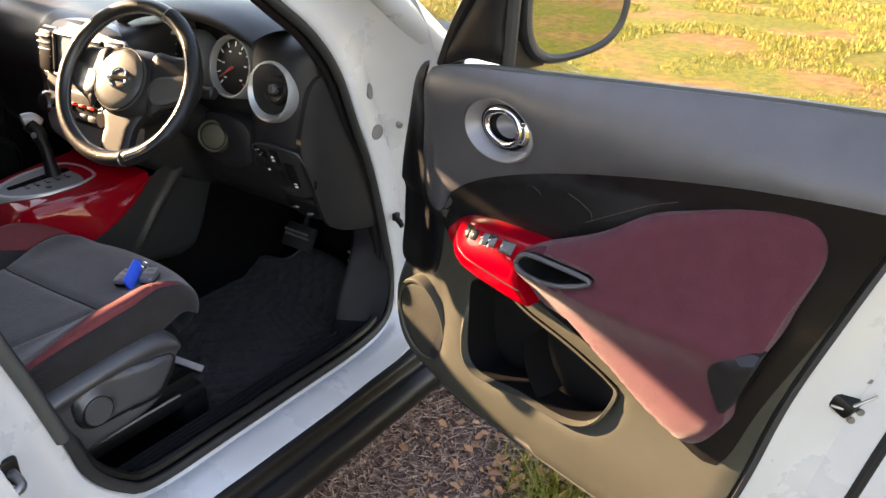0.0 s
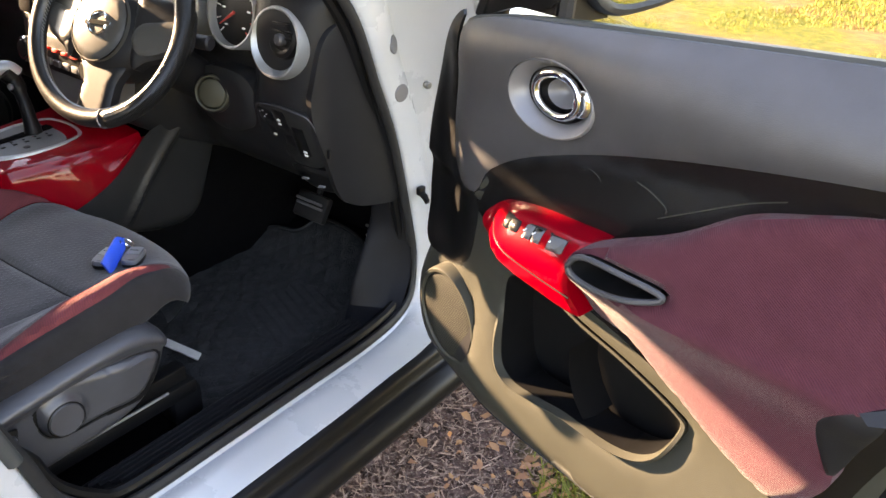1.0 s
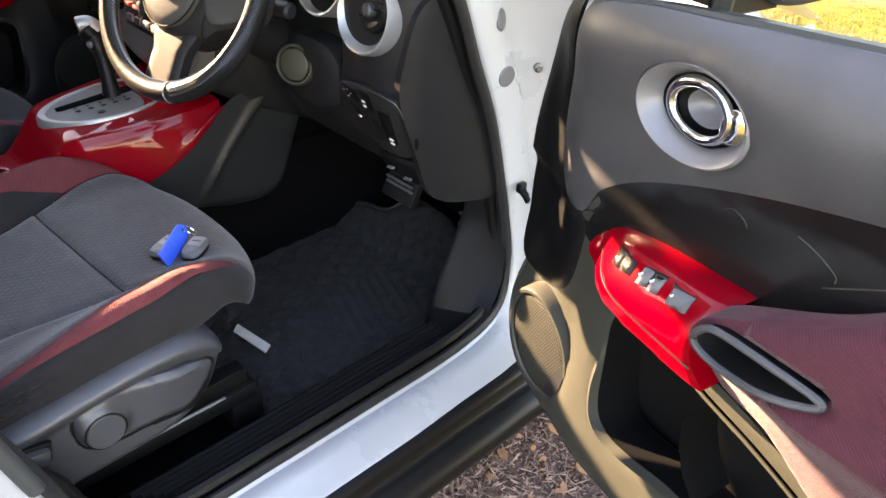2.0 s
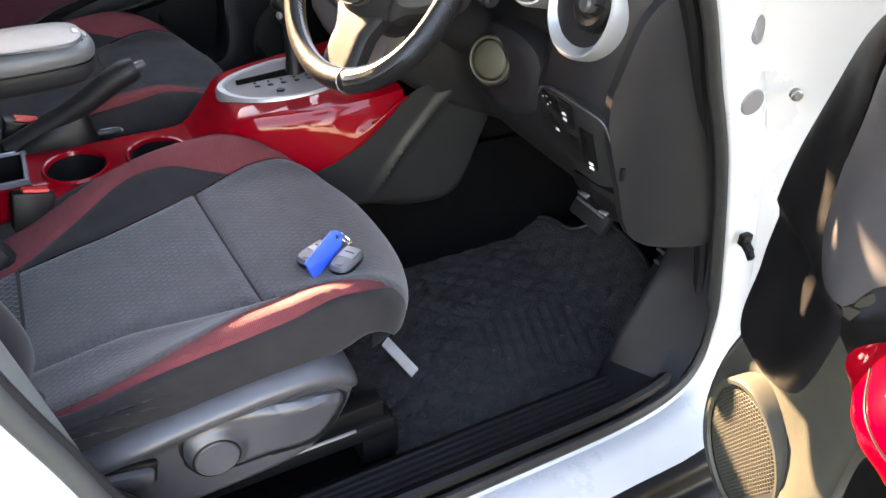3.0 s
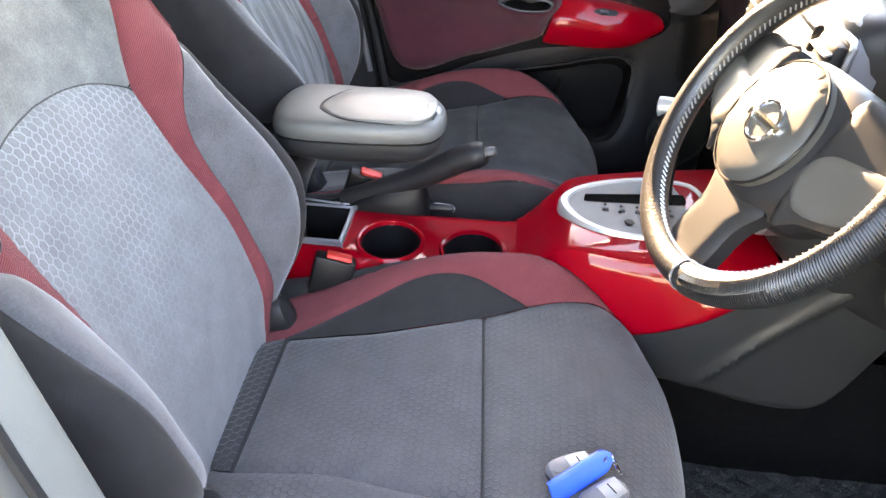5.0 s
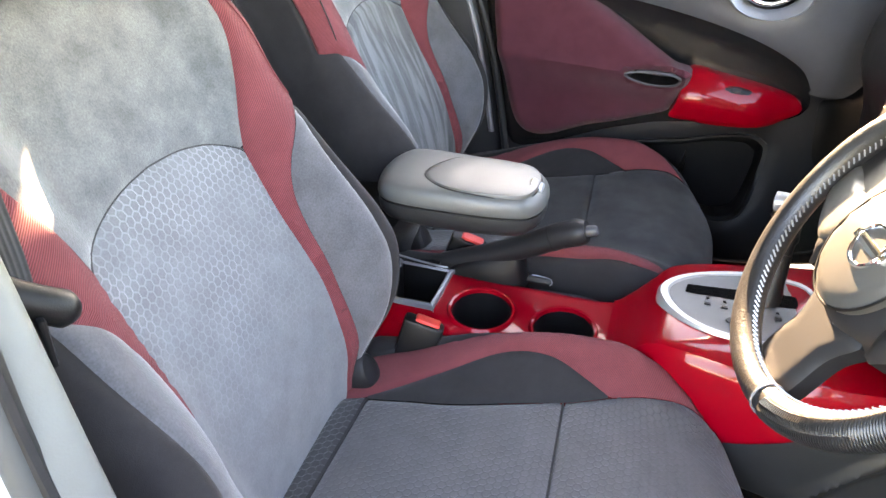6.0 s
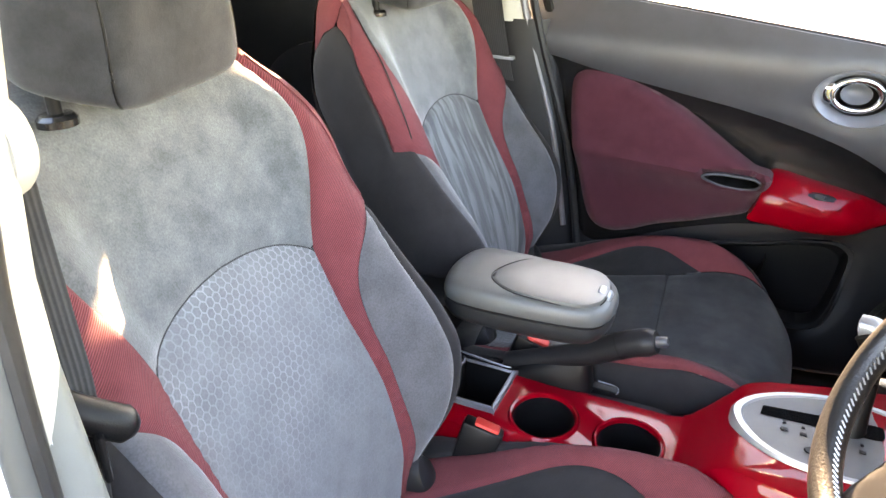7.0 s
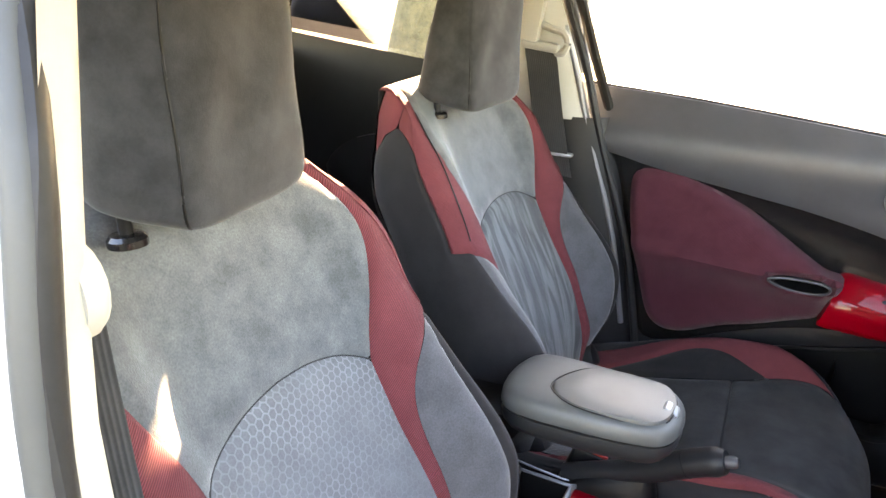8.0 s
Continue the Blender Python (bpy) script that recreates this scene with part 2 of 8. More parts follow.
def woven(name, col, col2, kind, pitch, rough=0.9, sheen=0.25, bump=0.5, fade=0.35, worn=False):
    """Cloth on the sheet's own (u, v) in metres. kind: honeycomb, rib (diagonal twill) or plain."""
    m = surface(name, col, rough, bump=0, sheen=sheen, spec=0.25)
    nt = m.node_tree
    N, L = nt.nodes, nt.links
    b = N["Principled BSDF"]
    uv = N.new("ShaderNodeUVMap").outputs[0]
    if kind == "honeycomb":
        p = vec_node(N, L, 'MULTIPLY', uv, (1 / pitch, 1 / pitch, 0.0))
        r, h = (1.0, 1.7320508, 1.0), (0.5, 0.8660254, 0.5)
        a = vec_node(N, L, 'SUBTRACT', vec_node(N, L, 'MODULO', vec_node(N, L, 'ADD', p, (100.0, 173.20508, 0.0)), r), h)
        c = vec_node(N, L, 'SUBTRACT', vec_node(N, L, 'MODULO', vec_node(N, L, 'ADD', p, (100.5, 174.0711, 0.0)), r), h)
        a = vec_node(N, L, 'MULTIPLY', a, (1.0, 1.0, 0.0))
        c = vec_node(N, L, 'MULTIPLY', c, (1.0, 1.0, 0.0))

        def hexd(v):
            av = vec_node(N, L, 'ABSOLUTE', v)
            sep = N.new("ShaderNodeSeparateXYZ")
            L.new(av, sep.inputs[0])
            return math_node(N, L, 'MAXIMUM', vec_node(N, L, 'DOT_PRODUCT', av, (0.5, 0.8660254, 0.0)), sep.outputs[0])
        dist = math_node(N, L, 'MINIMUM', hexd(a), hexd(c))
        mr = N.new("ShaderNodeMapRange")
        mr.inputs[1].default_value, mr.inputs[2].default_value = 0.38, 0.46
        L.new(dist, mr.inputs[0])
        fac = mr.outputs[0]
    else:
        sep = N.new("ShaderNodeSeparateXYZ")
        L.new(uv, sep.inputs[0])
        if kind == "rib":
            q = math_node(N, L, 'ADD', math_node(N, L, 'MULTIPLY', sep.outputs[0], 0.55), sep.outputs[1])
        else:
            q = sep.outputs[0]
        fac = math_node(N, L, 'MULTIPLY_ADD', math_node(N, L, 'SINE', math_node(N, L, 'MULTIPLY', q, 6.28318 / pitch)), 0.5, 0.5)
    old = b.inputs["Base Color"].links[0].from_socket
    mx = N.new("ShaderNodeMix")
    mx.data_type = 'RGBA'
    mx.inputs[7].default_value = (*col2, 1)
    L.new(old, mx.inputs[6])
    if worn:
        # the pattern is rubbed flat in places
        nz = N.new("ShaderNodeTexNoise")
        nz.inputs["Scale"].default_value, nz.inputs["Detail"].default_value = 7.0, 3.0
        L.new(uv, nz.inputs["Vector"])
        wr = N.new("ShaderNodeMapRange")
        wr.inputs[1].default_value, wr.inputs[2].default_value, wr.inputs[3].default_value = 0.36, 0.60, 0.25
        L.new(nz.outputs["Fac"], wr.inputs[0])
        fac = math_node(N, L, 'MULTIPLY', fac, wr.outputs[0])
        if worn == "low":
            # the pattern also fades towards the foot of the backrest
            sv = N.new("ShaderNodeSeparateXYZ")
            L.new(uv, sv.inputs[0])
            lo = N.new("ShaderNodeMapRange")
            lo.inputs[1].default_value, lo.inputs[2].default_value, lo.inputs[3].default_value = 0.13, 0.37, 0.10
            L.new(sv.outputs[1], lo.inputs[0])
            fac = math_node(N, L, 'MULTIPLY', fac, lo.outputs[0])
    L.new(math_node(N, L, 'MULTIPLY', fac, fade), mx.inputs[0])
    L.new(mx.outputs[2], b.inputs["Base Color"])
    bp = N.new("ShaderNodeBump")
    bp.inputs["Strength"].default_value, bp.inputs["Distance"].default_value = bump, 0.0015
    L.new(fac, bp.inputs["Height"])
    L.new(bp.outputs[0], b.inputs["Normal"])
    return m


def streaked_suede(name, tone=1.0):
    """Suede with paler long upright streaks in its colour, on the sheet's own (u, v)."""
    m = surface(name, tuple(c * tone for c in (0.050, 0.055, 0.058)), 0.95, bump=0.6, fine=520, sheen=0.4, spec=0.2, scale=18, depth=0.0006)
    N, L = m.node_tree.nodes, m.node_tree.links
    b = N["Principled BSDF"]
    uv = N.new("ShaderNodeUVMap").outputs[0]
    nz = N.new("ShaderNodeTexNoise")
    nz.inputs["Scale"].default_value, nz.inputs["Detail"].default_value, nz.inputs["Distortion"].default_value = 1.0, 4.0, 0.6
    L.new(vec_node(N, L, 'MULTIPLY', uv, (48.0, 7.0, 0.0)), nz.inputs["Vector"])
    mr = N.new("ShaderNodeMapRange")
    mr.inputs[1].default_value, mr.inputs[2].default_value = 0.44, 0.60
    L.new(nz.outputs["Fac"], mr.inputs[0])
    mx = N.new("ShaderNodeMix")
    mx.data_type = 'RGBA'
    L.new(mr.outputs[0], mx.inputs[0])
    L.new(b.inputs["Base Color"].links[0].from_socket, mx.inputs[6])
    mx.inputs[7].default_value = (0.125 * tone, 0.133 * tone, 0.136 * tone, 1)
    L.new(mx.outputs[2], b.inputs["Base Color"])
    return m


def glassy(name, tint=(0.9, 0.95, 0.93)):
    m = bpy.data.materials.new(name)
    m.use_nodes = True
    N, L = m.node_tree.nodes, m.node_tree.links
    N.remove(N["Principled BSDF"])
    g, t = N.new("ShaderNodeBsdfGlossy"), N.new("ShaderNodeBsdfTransparent")
    mx, fr = N.new("ShaderNodeMixShader"), N.new("ShaderNodeFresnel")
    g.inputs["Roughness"].default_value = 0.0
    t.inputs["Color"].default_value = (*tint, 1)
    fr.inputs[0].default_value = 1.4
    L.new(fr.outputs[0], mx.inputs[0])
    L.new(t.outputs[0], mx.inputs[1])
    L.new(g.outputs[0], mx.inputs[2])
    L.new(mx.outputs[0], N["Material Output"].inputs[0])
    return m


WHITE = surface("white_paint", (0.43, 0.437, 0.446), 0.28, coat=0.8, var=0.05, scale=6, bump=0.02, fine=900)
SOFT = surface("soft_black_plastic", (0.0414, 0.0414, 0.0450), 0.45, var=0.25, scale=14, bump=0.35, fine=700, depth=0.0006, spec=0.5)
SIDEPAN = surface("console_side_plastic", (0.0180, 0.0185, 0.0190), 0.42, var=0.2, scale=14, bump=0.3, fine=700, depth=0.0005, spec=0.35)
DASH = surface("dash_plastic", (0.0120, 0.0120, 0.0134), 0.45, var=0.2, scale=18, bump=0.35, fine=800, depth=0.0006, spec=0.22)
DARK = surface("black_plastic", (0.0055, 0.0055, 0.006), 0.42, var=0.3, scale=25, bump=0.15, fine=600, spec=0.2)
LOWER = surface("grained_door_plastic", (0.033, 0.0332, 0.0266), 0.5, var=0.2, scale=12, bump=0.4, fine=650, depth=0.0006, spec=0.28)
TRIMGREY = surface("grey_seat_plastic", (0.042, 0.042, 0.047), 0.36, var=0.15, scale=20, bump=0.25, fine=700, depth=0.0005, spec=0.55)
PALEGREY = surface("pale_grey_trim", (0.108, 0.113, 0.106), 0.6, var=0.12, scale=14, bump=0.3, fine=500)
CREAM = surface("pale_pillar_plastic", (0.347, 0.335, 0.298), 0.6, var=0.08, scale=10, bump=0.1)
HEADLINER = surface("headliner_cloth", (0.50, 0.49, 0.46), 0.95, var=0.1, scale=60, bump=0.3, fine=900)
RUBBER = surface("black_rubber", (0.014, 0.014, 0.015), 0.55, var=0.3, scale=40, bump=0.1, spec=0.3)
RED = surface("red_gloss_trim", (0.205, 0.0008, 0.0055), 0.36, metal=0.0, coat=0.38, var=0.1, scale=9, bump=0.0, spec=0.02)
SILVER = surface("satin_silver", (0.30, 0.31, 0.315), 0.38, metal=0.5, var=0.06, scale=15, bump=0.03)
GREYSAT = surface("satin_grey", (0.15, 0.15, 0.16), 0.40, metal=0.3, var=0.08, scale=15, bump=0.05)
ARMGREY = surface("armrest_plastic", (0.078, 0.079, 0.074), 0.45, var=0.12, scale=15, bump=0.2, fine=800, depth=0.0005, spec=0.5)
CHROME = surface("chrome", (0.82, 0.83, 0.85), 0.08, metal=1.0, var=0.03, scale=8, bump=0.0)
LEATHER = surface("worn_black_leather", (0.015, 0.0148, 0.0148), 0.34, var=0.4, scale=22, bump=0.6, fine=330, depth=0.0010, spec=0.45)
HUB = surface("hub_plastic", (0.0125, 0.0125, 0.0132), 0.42, var=0.15, scale=20, bump=0.2, fine=800, depth=0.0004, spec=0.3)
SUEDE = surface("dark_suede", (0.0549, 0.0598, 0.0627), 0.95, var=0.5, scale=24, bump=0.7, fine=520, sheen=0.5, col2=(0.1098, 0.1157, 0.1177), spec=0.2, depth=0.0006)
# darker suede; on the headrests the tone stands for shade
SUEDEDARK = surface("darkened_suede", (0.0120, 0.0120, 0.0128), 0.95, var=0.5, scale=16, bump=0.5, fine=650, sheen=0.12, col2=(0.0380, 0.0385, 0.0400), spec=0.2, depth=0.0006)
CLOTH = surface("dark_bolster_cloth", (0.0215, 0.0198, 0.0205), 0.92, var=0.25, scale=18, bump=0.5, fine=900, sheen=0.1, spec=0.1, depth=0.0005)
GREYCLOTH = surface("grey_bolster_cloth", (0.082, 0.082, 0.088), 0.92, var=0.3, scale=20, bump=0.5, fine=900, sheen=0.4, spec=0.2, depth=0.0005)
HEX = woven("honeycomb_cloth", (0.122, 0.127, 0.135), (0.225, 0.235, 0.250), "honeycomb", 0.0110, bump=0.5, fade=0.6, worn="low")
STREAK = streaked_suede("streaked_suede")
HEXDARK = woven("dark_honeycomb_cloth", (0.067, 0.063, 0.0645), (0.039, 0.037, 0.0385), "honeycomb", 0.0100, bump=0.45, fade=0.6, worn=True)
HEXTAIL = woven("black_honeycomb_cloth", (0.028, 0.028, 0.030), (0.047, 0.047, 0.051), "honeycomb", 0.0115, bump=0.5, fade=0.6)
MAROON = woven("maroon_ribbed_cloth", (0.190, 0.038, 0.043), (0.030, 0.010, 0.013), "rib", 0.0026, fade=0.6, sheen=0.02)
DOORRED = woven("maroon_door_cloth", (0.0720, 0.0130, 0.0215), (0.0230, 0.0050, 0.0095), "rib", 0.0024, fade=0.5, bump=0.4, sheen=0.10)
GRILLE = woven("perforated_speaker_cover", (0.008, 0.008, 0.007), (0.060, 0.060, 0.045), "honeycomb", 0.0046, rough=0.5, fade=0.9, bump=0.5, sheen=0.0)
PLATE = surface("shifter_plate", (0.085, 0.087, 0.090), 0.5, metal=0.0, var=0.1, scale=20, bump=0.1, fine=700)
OLIVE = surface("olive_grey_plastic", (0.046, 0.044, 0.031), 0.5, var=0.15, scale=16, bump=0.2, fine=700, depth=0.0004, spec=0.3)
GLOSSDARK = surface("scuffed_gloss_black", (0.0075, 0.007, 0.007), 0.24, var=0.35, scale=20, bump=0.12, fine=500, spec=0.45, depth=0.0004)
# darker than the dash plastic, so the kick panel's shade is in its colour
KICKP = surface("shaded_kick_plastic", (0.0075, 0.0078, 0.0100), 0.5, var=0.25, scale=14, bump=0.3, fine=700, depth=0.0005, spec=0.1)
BELT = woven("belt_webbing", (0.035, 0.035, 0.036), (0.012, 0.012, 0.012), "plain", 0.004, fade=0.6)
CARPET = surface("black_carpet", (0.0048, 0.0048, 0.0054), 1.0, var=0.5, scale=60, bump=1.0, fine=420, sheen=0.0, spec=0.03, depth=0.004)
MAT = surface("ribbed_mat_carpet", (0.034, 0.034, 0.0352), 0.95, var=0.6, scale=45, bump=1.0, fine=260, sheen=0.04, spec=0.15, depth=0.006)
METAL = surface("dark_steel", (0.25, 0.25, 0.25), 0.35, metal=0.9, var=0.2, scale=40, bump=0.05)
COLLAR = surface("black_chrome", (0.07, 0.07, 0.072), 0.22, metal=0.9, var=0.1, scale=30, bump=0.02)
BLUE = surface("blue_tag_plastic", (0.005, 0.10, 0.66), 0.4, var=0.08, scale=30, bump=0.05)
PALE = surface("pale_wood_strip", (0.70, 0.66, 0.60), 0.7, var=0.15, scale=60, bump=0.1)
WHITEMARK = surface("white_print", (0.75, 0.75, 0.75), 0.6, var=0.05, scale=40, bump=0)
REDMARK = surface("red_print", (0.55, 0.03, 0.02), 0.5, var=0.05, scale=40, bump=0)
SCREEN = surface("screen_glass", (0.30, 0.31, 0.32), 0.18, var=0.1, scale=12, bump=0)
MIRROR = surface("mirror_glass", (0.44, 0.50, 0.46), 0.0, metal=1.0, var=0.0, bump=0)
mirror_bsdf = MIRROR.node_tree.nodes["Principled BSDF"]
MIRROR.node_tree.links.remove(mirror_bsdf.inputs["Roughness"].links[0])
mirror_bsdf.inputs["Roughness"].default_value = 0.0
GLASS = glassy("window_glass")


# ---- ground ----
def ground_material():
    m = surface("dirt_and_grass", (0.085, 0.058, 0.045), 0.95, bump=0, spec=0.15)
    N, L = m.node_tree.nodes, m.node_tree.links
    b = N["Principled BSDF"]
    tc = N.new("ShaderNodeTexCoord").outputs["Object"]

    def tex(scale, detail=6.0):
        n = N.new("ShaderNodeTexNoise")
        n.inputs["Scale"].default_value, n.inputs["Detail"].default_value = scale, detail
        L.new(tc, n.inputs["Vector"])
        return n.outputs["Fac"]

    def blend(fac, a, c):
        n = N.new("ShaderNodeMix")
        n.data_type = 'RGBA'
        for sock, v in ((n.inputs[0], fac), (n.inputs[6], a), (n.inputs[7], c)):
            if isinstance(v, tuple):
                sock.default_value = (*v, 1)
            else:
                L.new(v, sock)
        return n.outputs[2]

    def ramp(x, lo, hi):
        n = N.new("ShaderNodeMapRange")
        n.inputs[1].default_value, n.inputs[2].default_value = lo, hi
        L.new(x, n.inputs[0])
        return n.outputs[0]
    dirt = blend(ramp(tex(35), 0.35, 0.65), (0.17, 0.10, 0.080), (0.060, 0.036, 0.030))
    dirt = blend(ramp(tex(160, 3), 0.55, 0.7), dirt, (0.26, 0.18, 0.145))
    dry = blend(ramp(tex(8), 0.4, 0.6), (0.175, 0.095, 0.032), (0.098, 0.056, 0.020))
    green = blend(ramp(tex(14), 0.35, 0.65), (0.048, 0.060, 0.003), (0.118, 0.106, 0.007))
    green = blend(ramp(tex(60, 4), 0.50, 0.68), green, (0.026, 0.034, 0.004))
    dry = blend(ramp(tex(45, 4), 0.55, 0.7), dry, (0.05, 0.045, 0.012))
    far = blend(ramp(tex(0.9), 0.47, 0.60), green, dry)
    sep = N.new("ShaderNodeSeparateXYZ")
    L.new(tc, sep.inputs[0])
    # worn earth beside the parked car, grass farther off
    dx = math_node(N, L, 'ABSOLUTE', math_node(N, L, 'SUBTRACT', sep.outputs[0], 0.0))
    dy = math_node(N, L, 'ABSOLUTE', math_node(N, L, 'SUBTRACT', sep.outputs[1], -0.6))
    away = math_node(N, L, 'MAXIMUM', math_node(N, L, 'SUBTRACT', dx, 1.10), math_node(N, L, 'SUBTRACT', dy, 2.2))
    away = math_node(N, L, 'ADD', away, math_node(N, L, 'MULTIPLY', math_node(N, L, 'SUBTRACT', tex(5), 0.5), 1.2))
    col = blend(ramp(away, -0.05, 0.25), dirt, far)
    L.new(col, b.inputs["Base Color"])
    bp = N.new("ShaderNodeBump")
    bp.inputs["Strength"].default_value, bp.inputs["Distance"].default_value = 1.0, 0.02
    L.new(tex(90, 8), bp.inputs["Height"])
    L.new(bp.outputs[0], b.inputs["Normal"])
    return m


GROUND = ground_material()
xs = np.concatenate([[-2500, -600, -150, -50], np.arange(-20, 20.1, 0.8), [50, 150, 600, 2500]])
gv = np.array([(x, y, 0.0 if max(abs(x), abs(y)) < 3 else 0.04 * noise.noise((x * 0.3, y * 0.3, 0))) for y in xs for x in xs])
k = len(xs)
ground = new("ground", mesh_of("ground", gv * np.array([SIZE, SIZE, SIZE]), [(j * k + i, j * k + i + 1, (j + 1) * k + i + 1, (j + 1) * k + i) for j in range(k - 1) for i in range(k - 1)], GROUND))
tagged(ground, "bare brown earth beside the car turning to grass", "ground", kind="structure")

# ---- car body, seen through the open front door ----
MID = 0.03
car = thing("car", (MID, -0.6, 0.0), "white hatchback body with black sill cladding on dirt", "car")


def mx(x):
    return 2 * MID - x


# rim of the door opening: y, z and x of the weatherstrip
RIM = spline([(-0.36, 0.416, 0.702), (-0.414, 0.446, 0.702), (-0.463, 0.511, 0.702), (-0.484, 0.593, 0.70), (-0.512, 0.703, 0.70), (-0.54, 0.80, 0.70),
              (-0.575, 0.95, 0.695), (-0.600, 1.14, 0.68), (-0.612, 1.28, 0.655), (-0.640, 1.38, 0.62), (-0.59, 1.438, 0.595), (-0.40, 1.445, 0.585), (-0.25, 1.41, 0.585), (-0.10, 1.31, 0.595),
              (0.057, 1.169, 0.625), (0.136, 1.101, 0.638), (0.194, 1.019, 0.648), (0.24, 0.906, 0.65), (0.285, 0.793, 0.652), (0.322, 0.645, 0.655), (0.340, 0.52, 0.662), (0.322, 0.445, 0.675),
              (0.26, 0.418, 0.69), (0.15, 0.412, 0.70), (-0.02, 0.413, 0.702), (-0.20, 0.413, 0.702)], 8)
RIM = even(RIM, 0.02)


def rim_out(P, off, dx):
    """The rim moved outwards in its own plane by off and sideways by dx (arrays or numbers)."""
    T = np.roll(P, -2, 0) - np.roll(P, 2, 0)
    n = np.stack([T[:, 1], -T[:, 0]], 1)
    n /= np.linalg.norm(n, axis=1)[:, None]
    c = P[:, :2].mean(0)
    n *= np.sign(np.einsum('ij,ij->i', n, P[:, :2] - c).mean())
    q = P[:, :2] + n * np.broadcast_to(off, (len(P),))[:, None]
    return np.stack([P[:, 2] + dx, q[:, 0], q[:, 1]], 1)


sillness = np.clip((0.47 - RIM[:, 1]) / 0.05, 0, 1)
frontness = np.clip((RIM[:, 0] - 0.1) / 0.12, 0, 1) * (1 - sillness)
pillarness = np.clip((-0.40 - RIM[:, 0]) / 0.1, 0, 1) * np.clip((RIM[:, 1] - 0.56) / 0.12, 0, 1)
prof = [(0.003, -0.014), (0.006, -0.008), (0.010, 0.0), (0.014, 0.004), (0.03, 0.006), (0.05, 0.008)]
rings = [rim_out(RIM, o, d) for o, d in prof]
rings.append(rim_out(RIM, 0.075 * (1 - sillness) + 0.016 * sillness, 0.03 + 0.02 * sillness - 0.034 * frontness))
rings.append(rim_out(RIM, 0.10 * (1 - sillness) + 0.017 * sillness, 0.05 + 0.030 * sillness - 0.044 * frontness))
rings.append(rim_out(RIM, 0.105 * (1 - sillness) + 0.019 * sillness + 0.025 * frontness, 0.095 - 0.010 * sillness - 0.05 * frontness))
rings[4] = rim_out(RIM, 0.03 * (1 - sillness) + 0.011 * sillness, 0.006 + 0.012 * sillness)
rings[5] = rim_out(RIM, 0.05 * (1 - sillness) + 0.013 * sillness, 0.008 + 0.03 * sillness)
rings.append(rim_out(RIM, 0.16 * (1 - sillness) + 0.06 * sillness, 0.115 - 0.028 * sillness))
V, F = loft(rings, cap=False)
part("door_frame", (V, F), WHITE, car, "glossy white painted door opening")
part("weatherstrip", tube(rim_out(RIM, -0.002 + 0.004 * pillarness, -0.002), 0.0075, 10, closed=True, flat=1.3), RUBBER, car, "black rubber door seal")
SEALGREY = surface("grey_door_seal", (0.040, 0.043, 0.042), 0.6, var=0.15, scale=20, bump=0.1)
PILL = RIM[(RIM[:, 0] < -0.44) & (RIM[:, 1] > 0.60) & (RIM[:, 1] < 1.40)]
PILL = PILL[np.argsort(PILL[:, 1])]
part("pillar_seal", tube(np.stack([PILL[:, 2] + 0.004, PILL[:, 0] - 0.007, PILL[:, 1]], 1), 0.0105, 10), SEALGREY, car, "pale grey door seal lip")
part("inner_seal", tube(rim_out(RIM, -0.012 + 0.032 * pillarness, -0.022), 0.010 - 0.007 * np.clip(1.6 * pillarness, 0, 1), 8, closed=True), DARK, car, "black inner trim edge")

# plugs, screw, check strap and striker on the pillar faces
for x, y, z, r, ax in ((0.652, 0.283, 0.966, 0.017, (0.9, 0.4, 0.16)), (0.658, 0.299, 0.876, 0.017, (0.99, -0.1, -0.02))):
    part("grommet", lathe([(0.0, 0.002), (r * 0.9, 0.002), (r, 0.0005), (r, -0.012)], (x, y, z), ax, 20), GREYSAT, car, "grey rubber plug")
part("screw", lathe([(0, 0.007), (0.0045, 0.007), (0.0055, 0.004), (0.0075, 0.003), (0.0075, -0.004)], (0.676, 0.352, 0.883), (1, -0.5, 0), 12), METAL, car, "dark steel bolt head")
part("check_strap", merge(block((0.678, 0.343, 0.663), (0.028, 0.012, 0.009), 0.002, (0, 10, -20)), block((0.672, 0.346, 0.668), (0.012, 0.018, 0.018), 0.003), block((0.692, 0.338, 0.657), (0.014, 0.008, 0.012), 0.002, (0, 25, -20))), DARK, car, "black door check strap")
st = [(0.735, -0.585, 0.63), (0.775, -0.588, 0.628), (0.785, -0.60, 0.628), (0.785, -0.63, 0.628), (0.775, -0.642, 0.628), (0.735, -0.645, 0.63)]
part("striker", tube(spline(st, 6, False), 0.007, 10), METAL, car, "steel door striker loop")
part("striker_plate", block((0.742, -0.615, 0.628), (0.012, 0.085, 0.045), 0.008), DARK, car)

# sill cladding, silver-black and bowed
def bar_along(profile, y0, y1, n, warp=lambda y: (0, 0)):
    ys = np.linspace(y0, y1, n)
    rr = [np.array([(x + warp(y)[0], y, z + warp(y)[1]) for x, z in profile]) for y in ys]
    return loft(rr, cap=True)


clad = spline([(0.70, 0.388), (0.775, 0.394), (0.797, 0.390), (0.803, 0.372), (0.808, 0.362), (0.822, 0.360), (0.838, 0.350), (0.846, 0.334), (0.842, 0.31), (0.815, 0.275), (0.74, 0.25), (0.70, 0.30)], 5)
part("sill_cladding", bar_along(clad, -1.2, 0.47, 50), DARK, car, "glossy black plastic sill cladding")
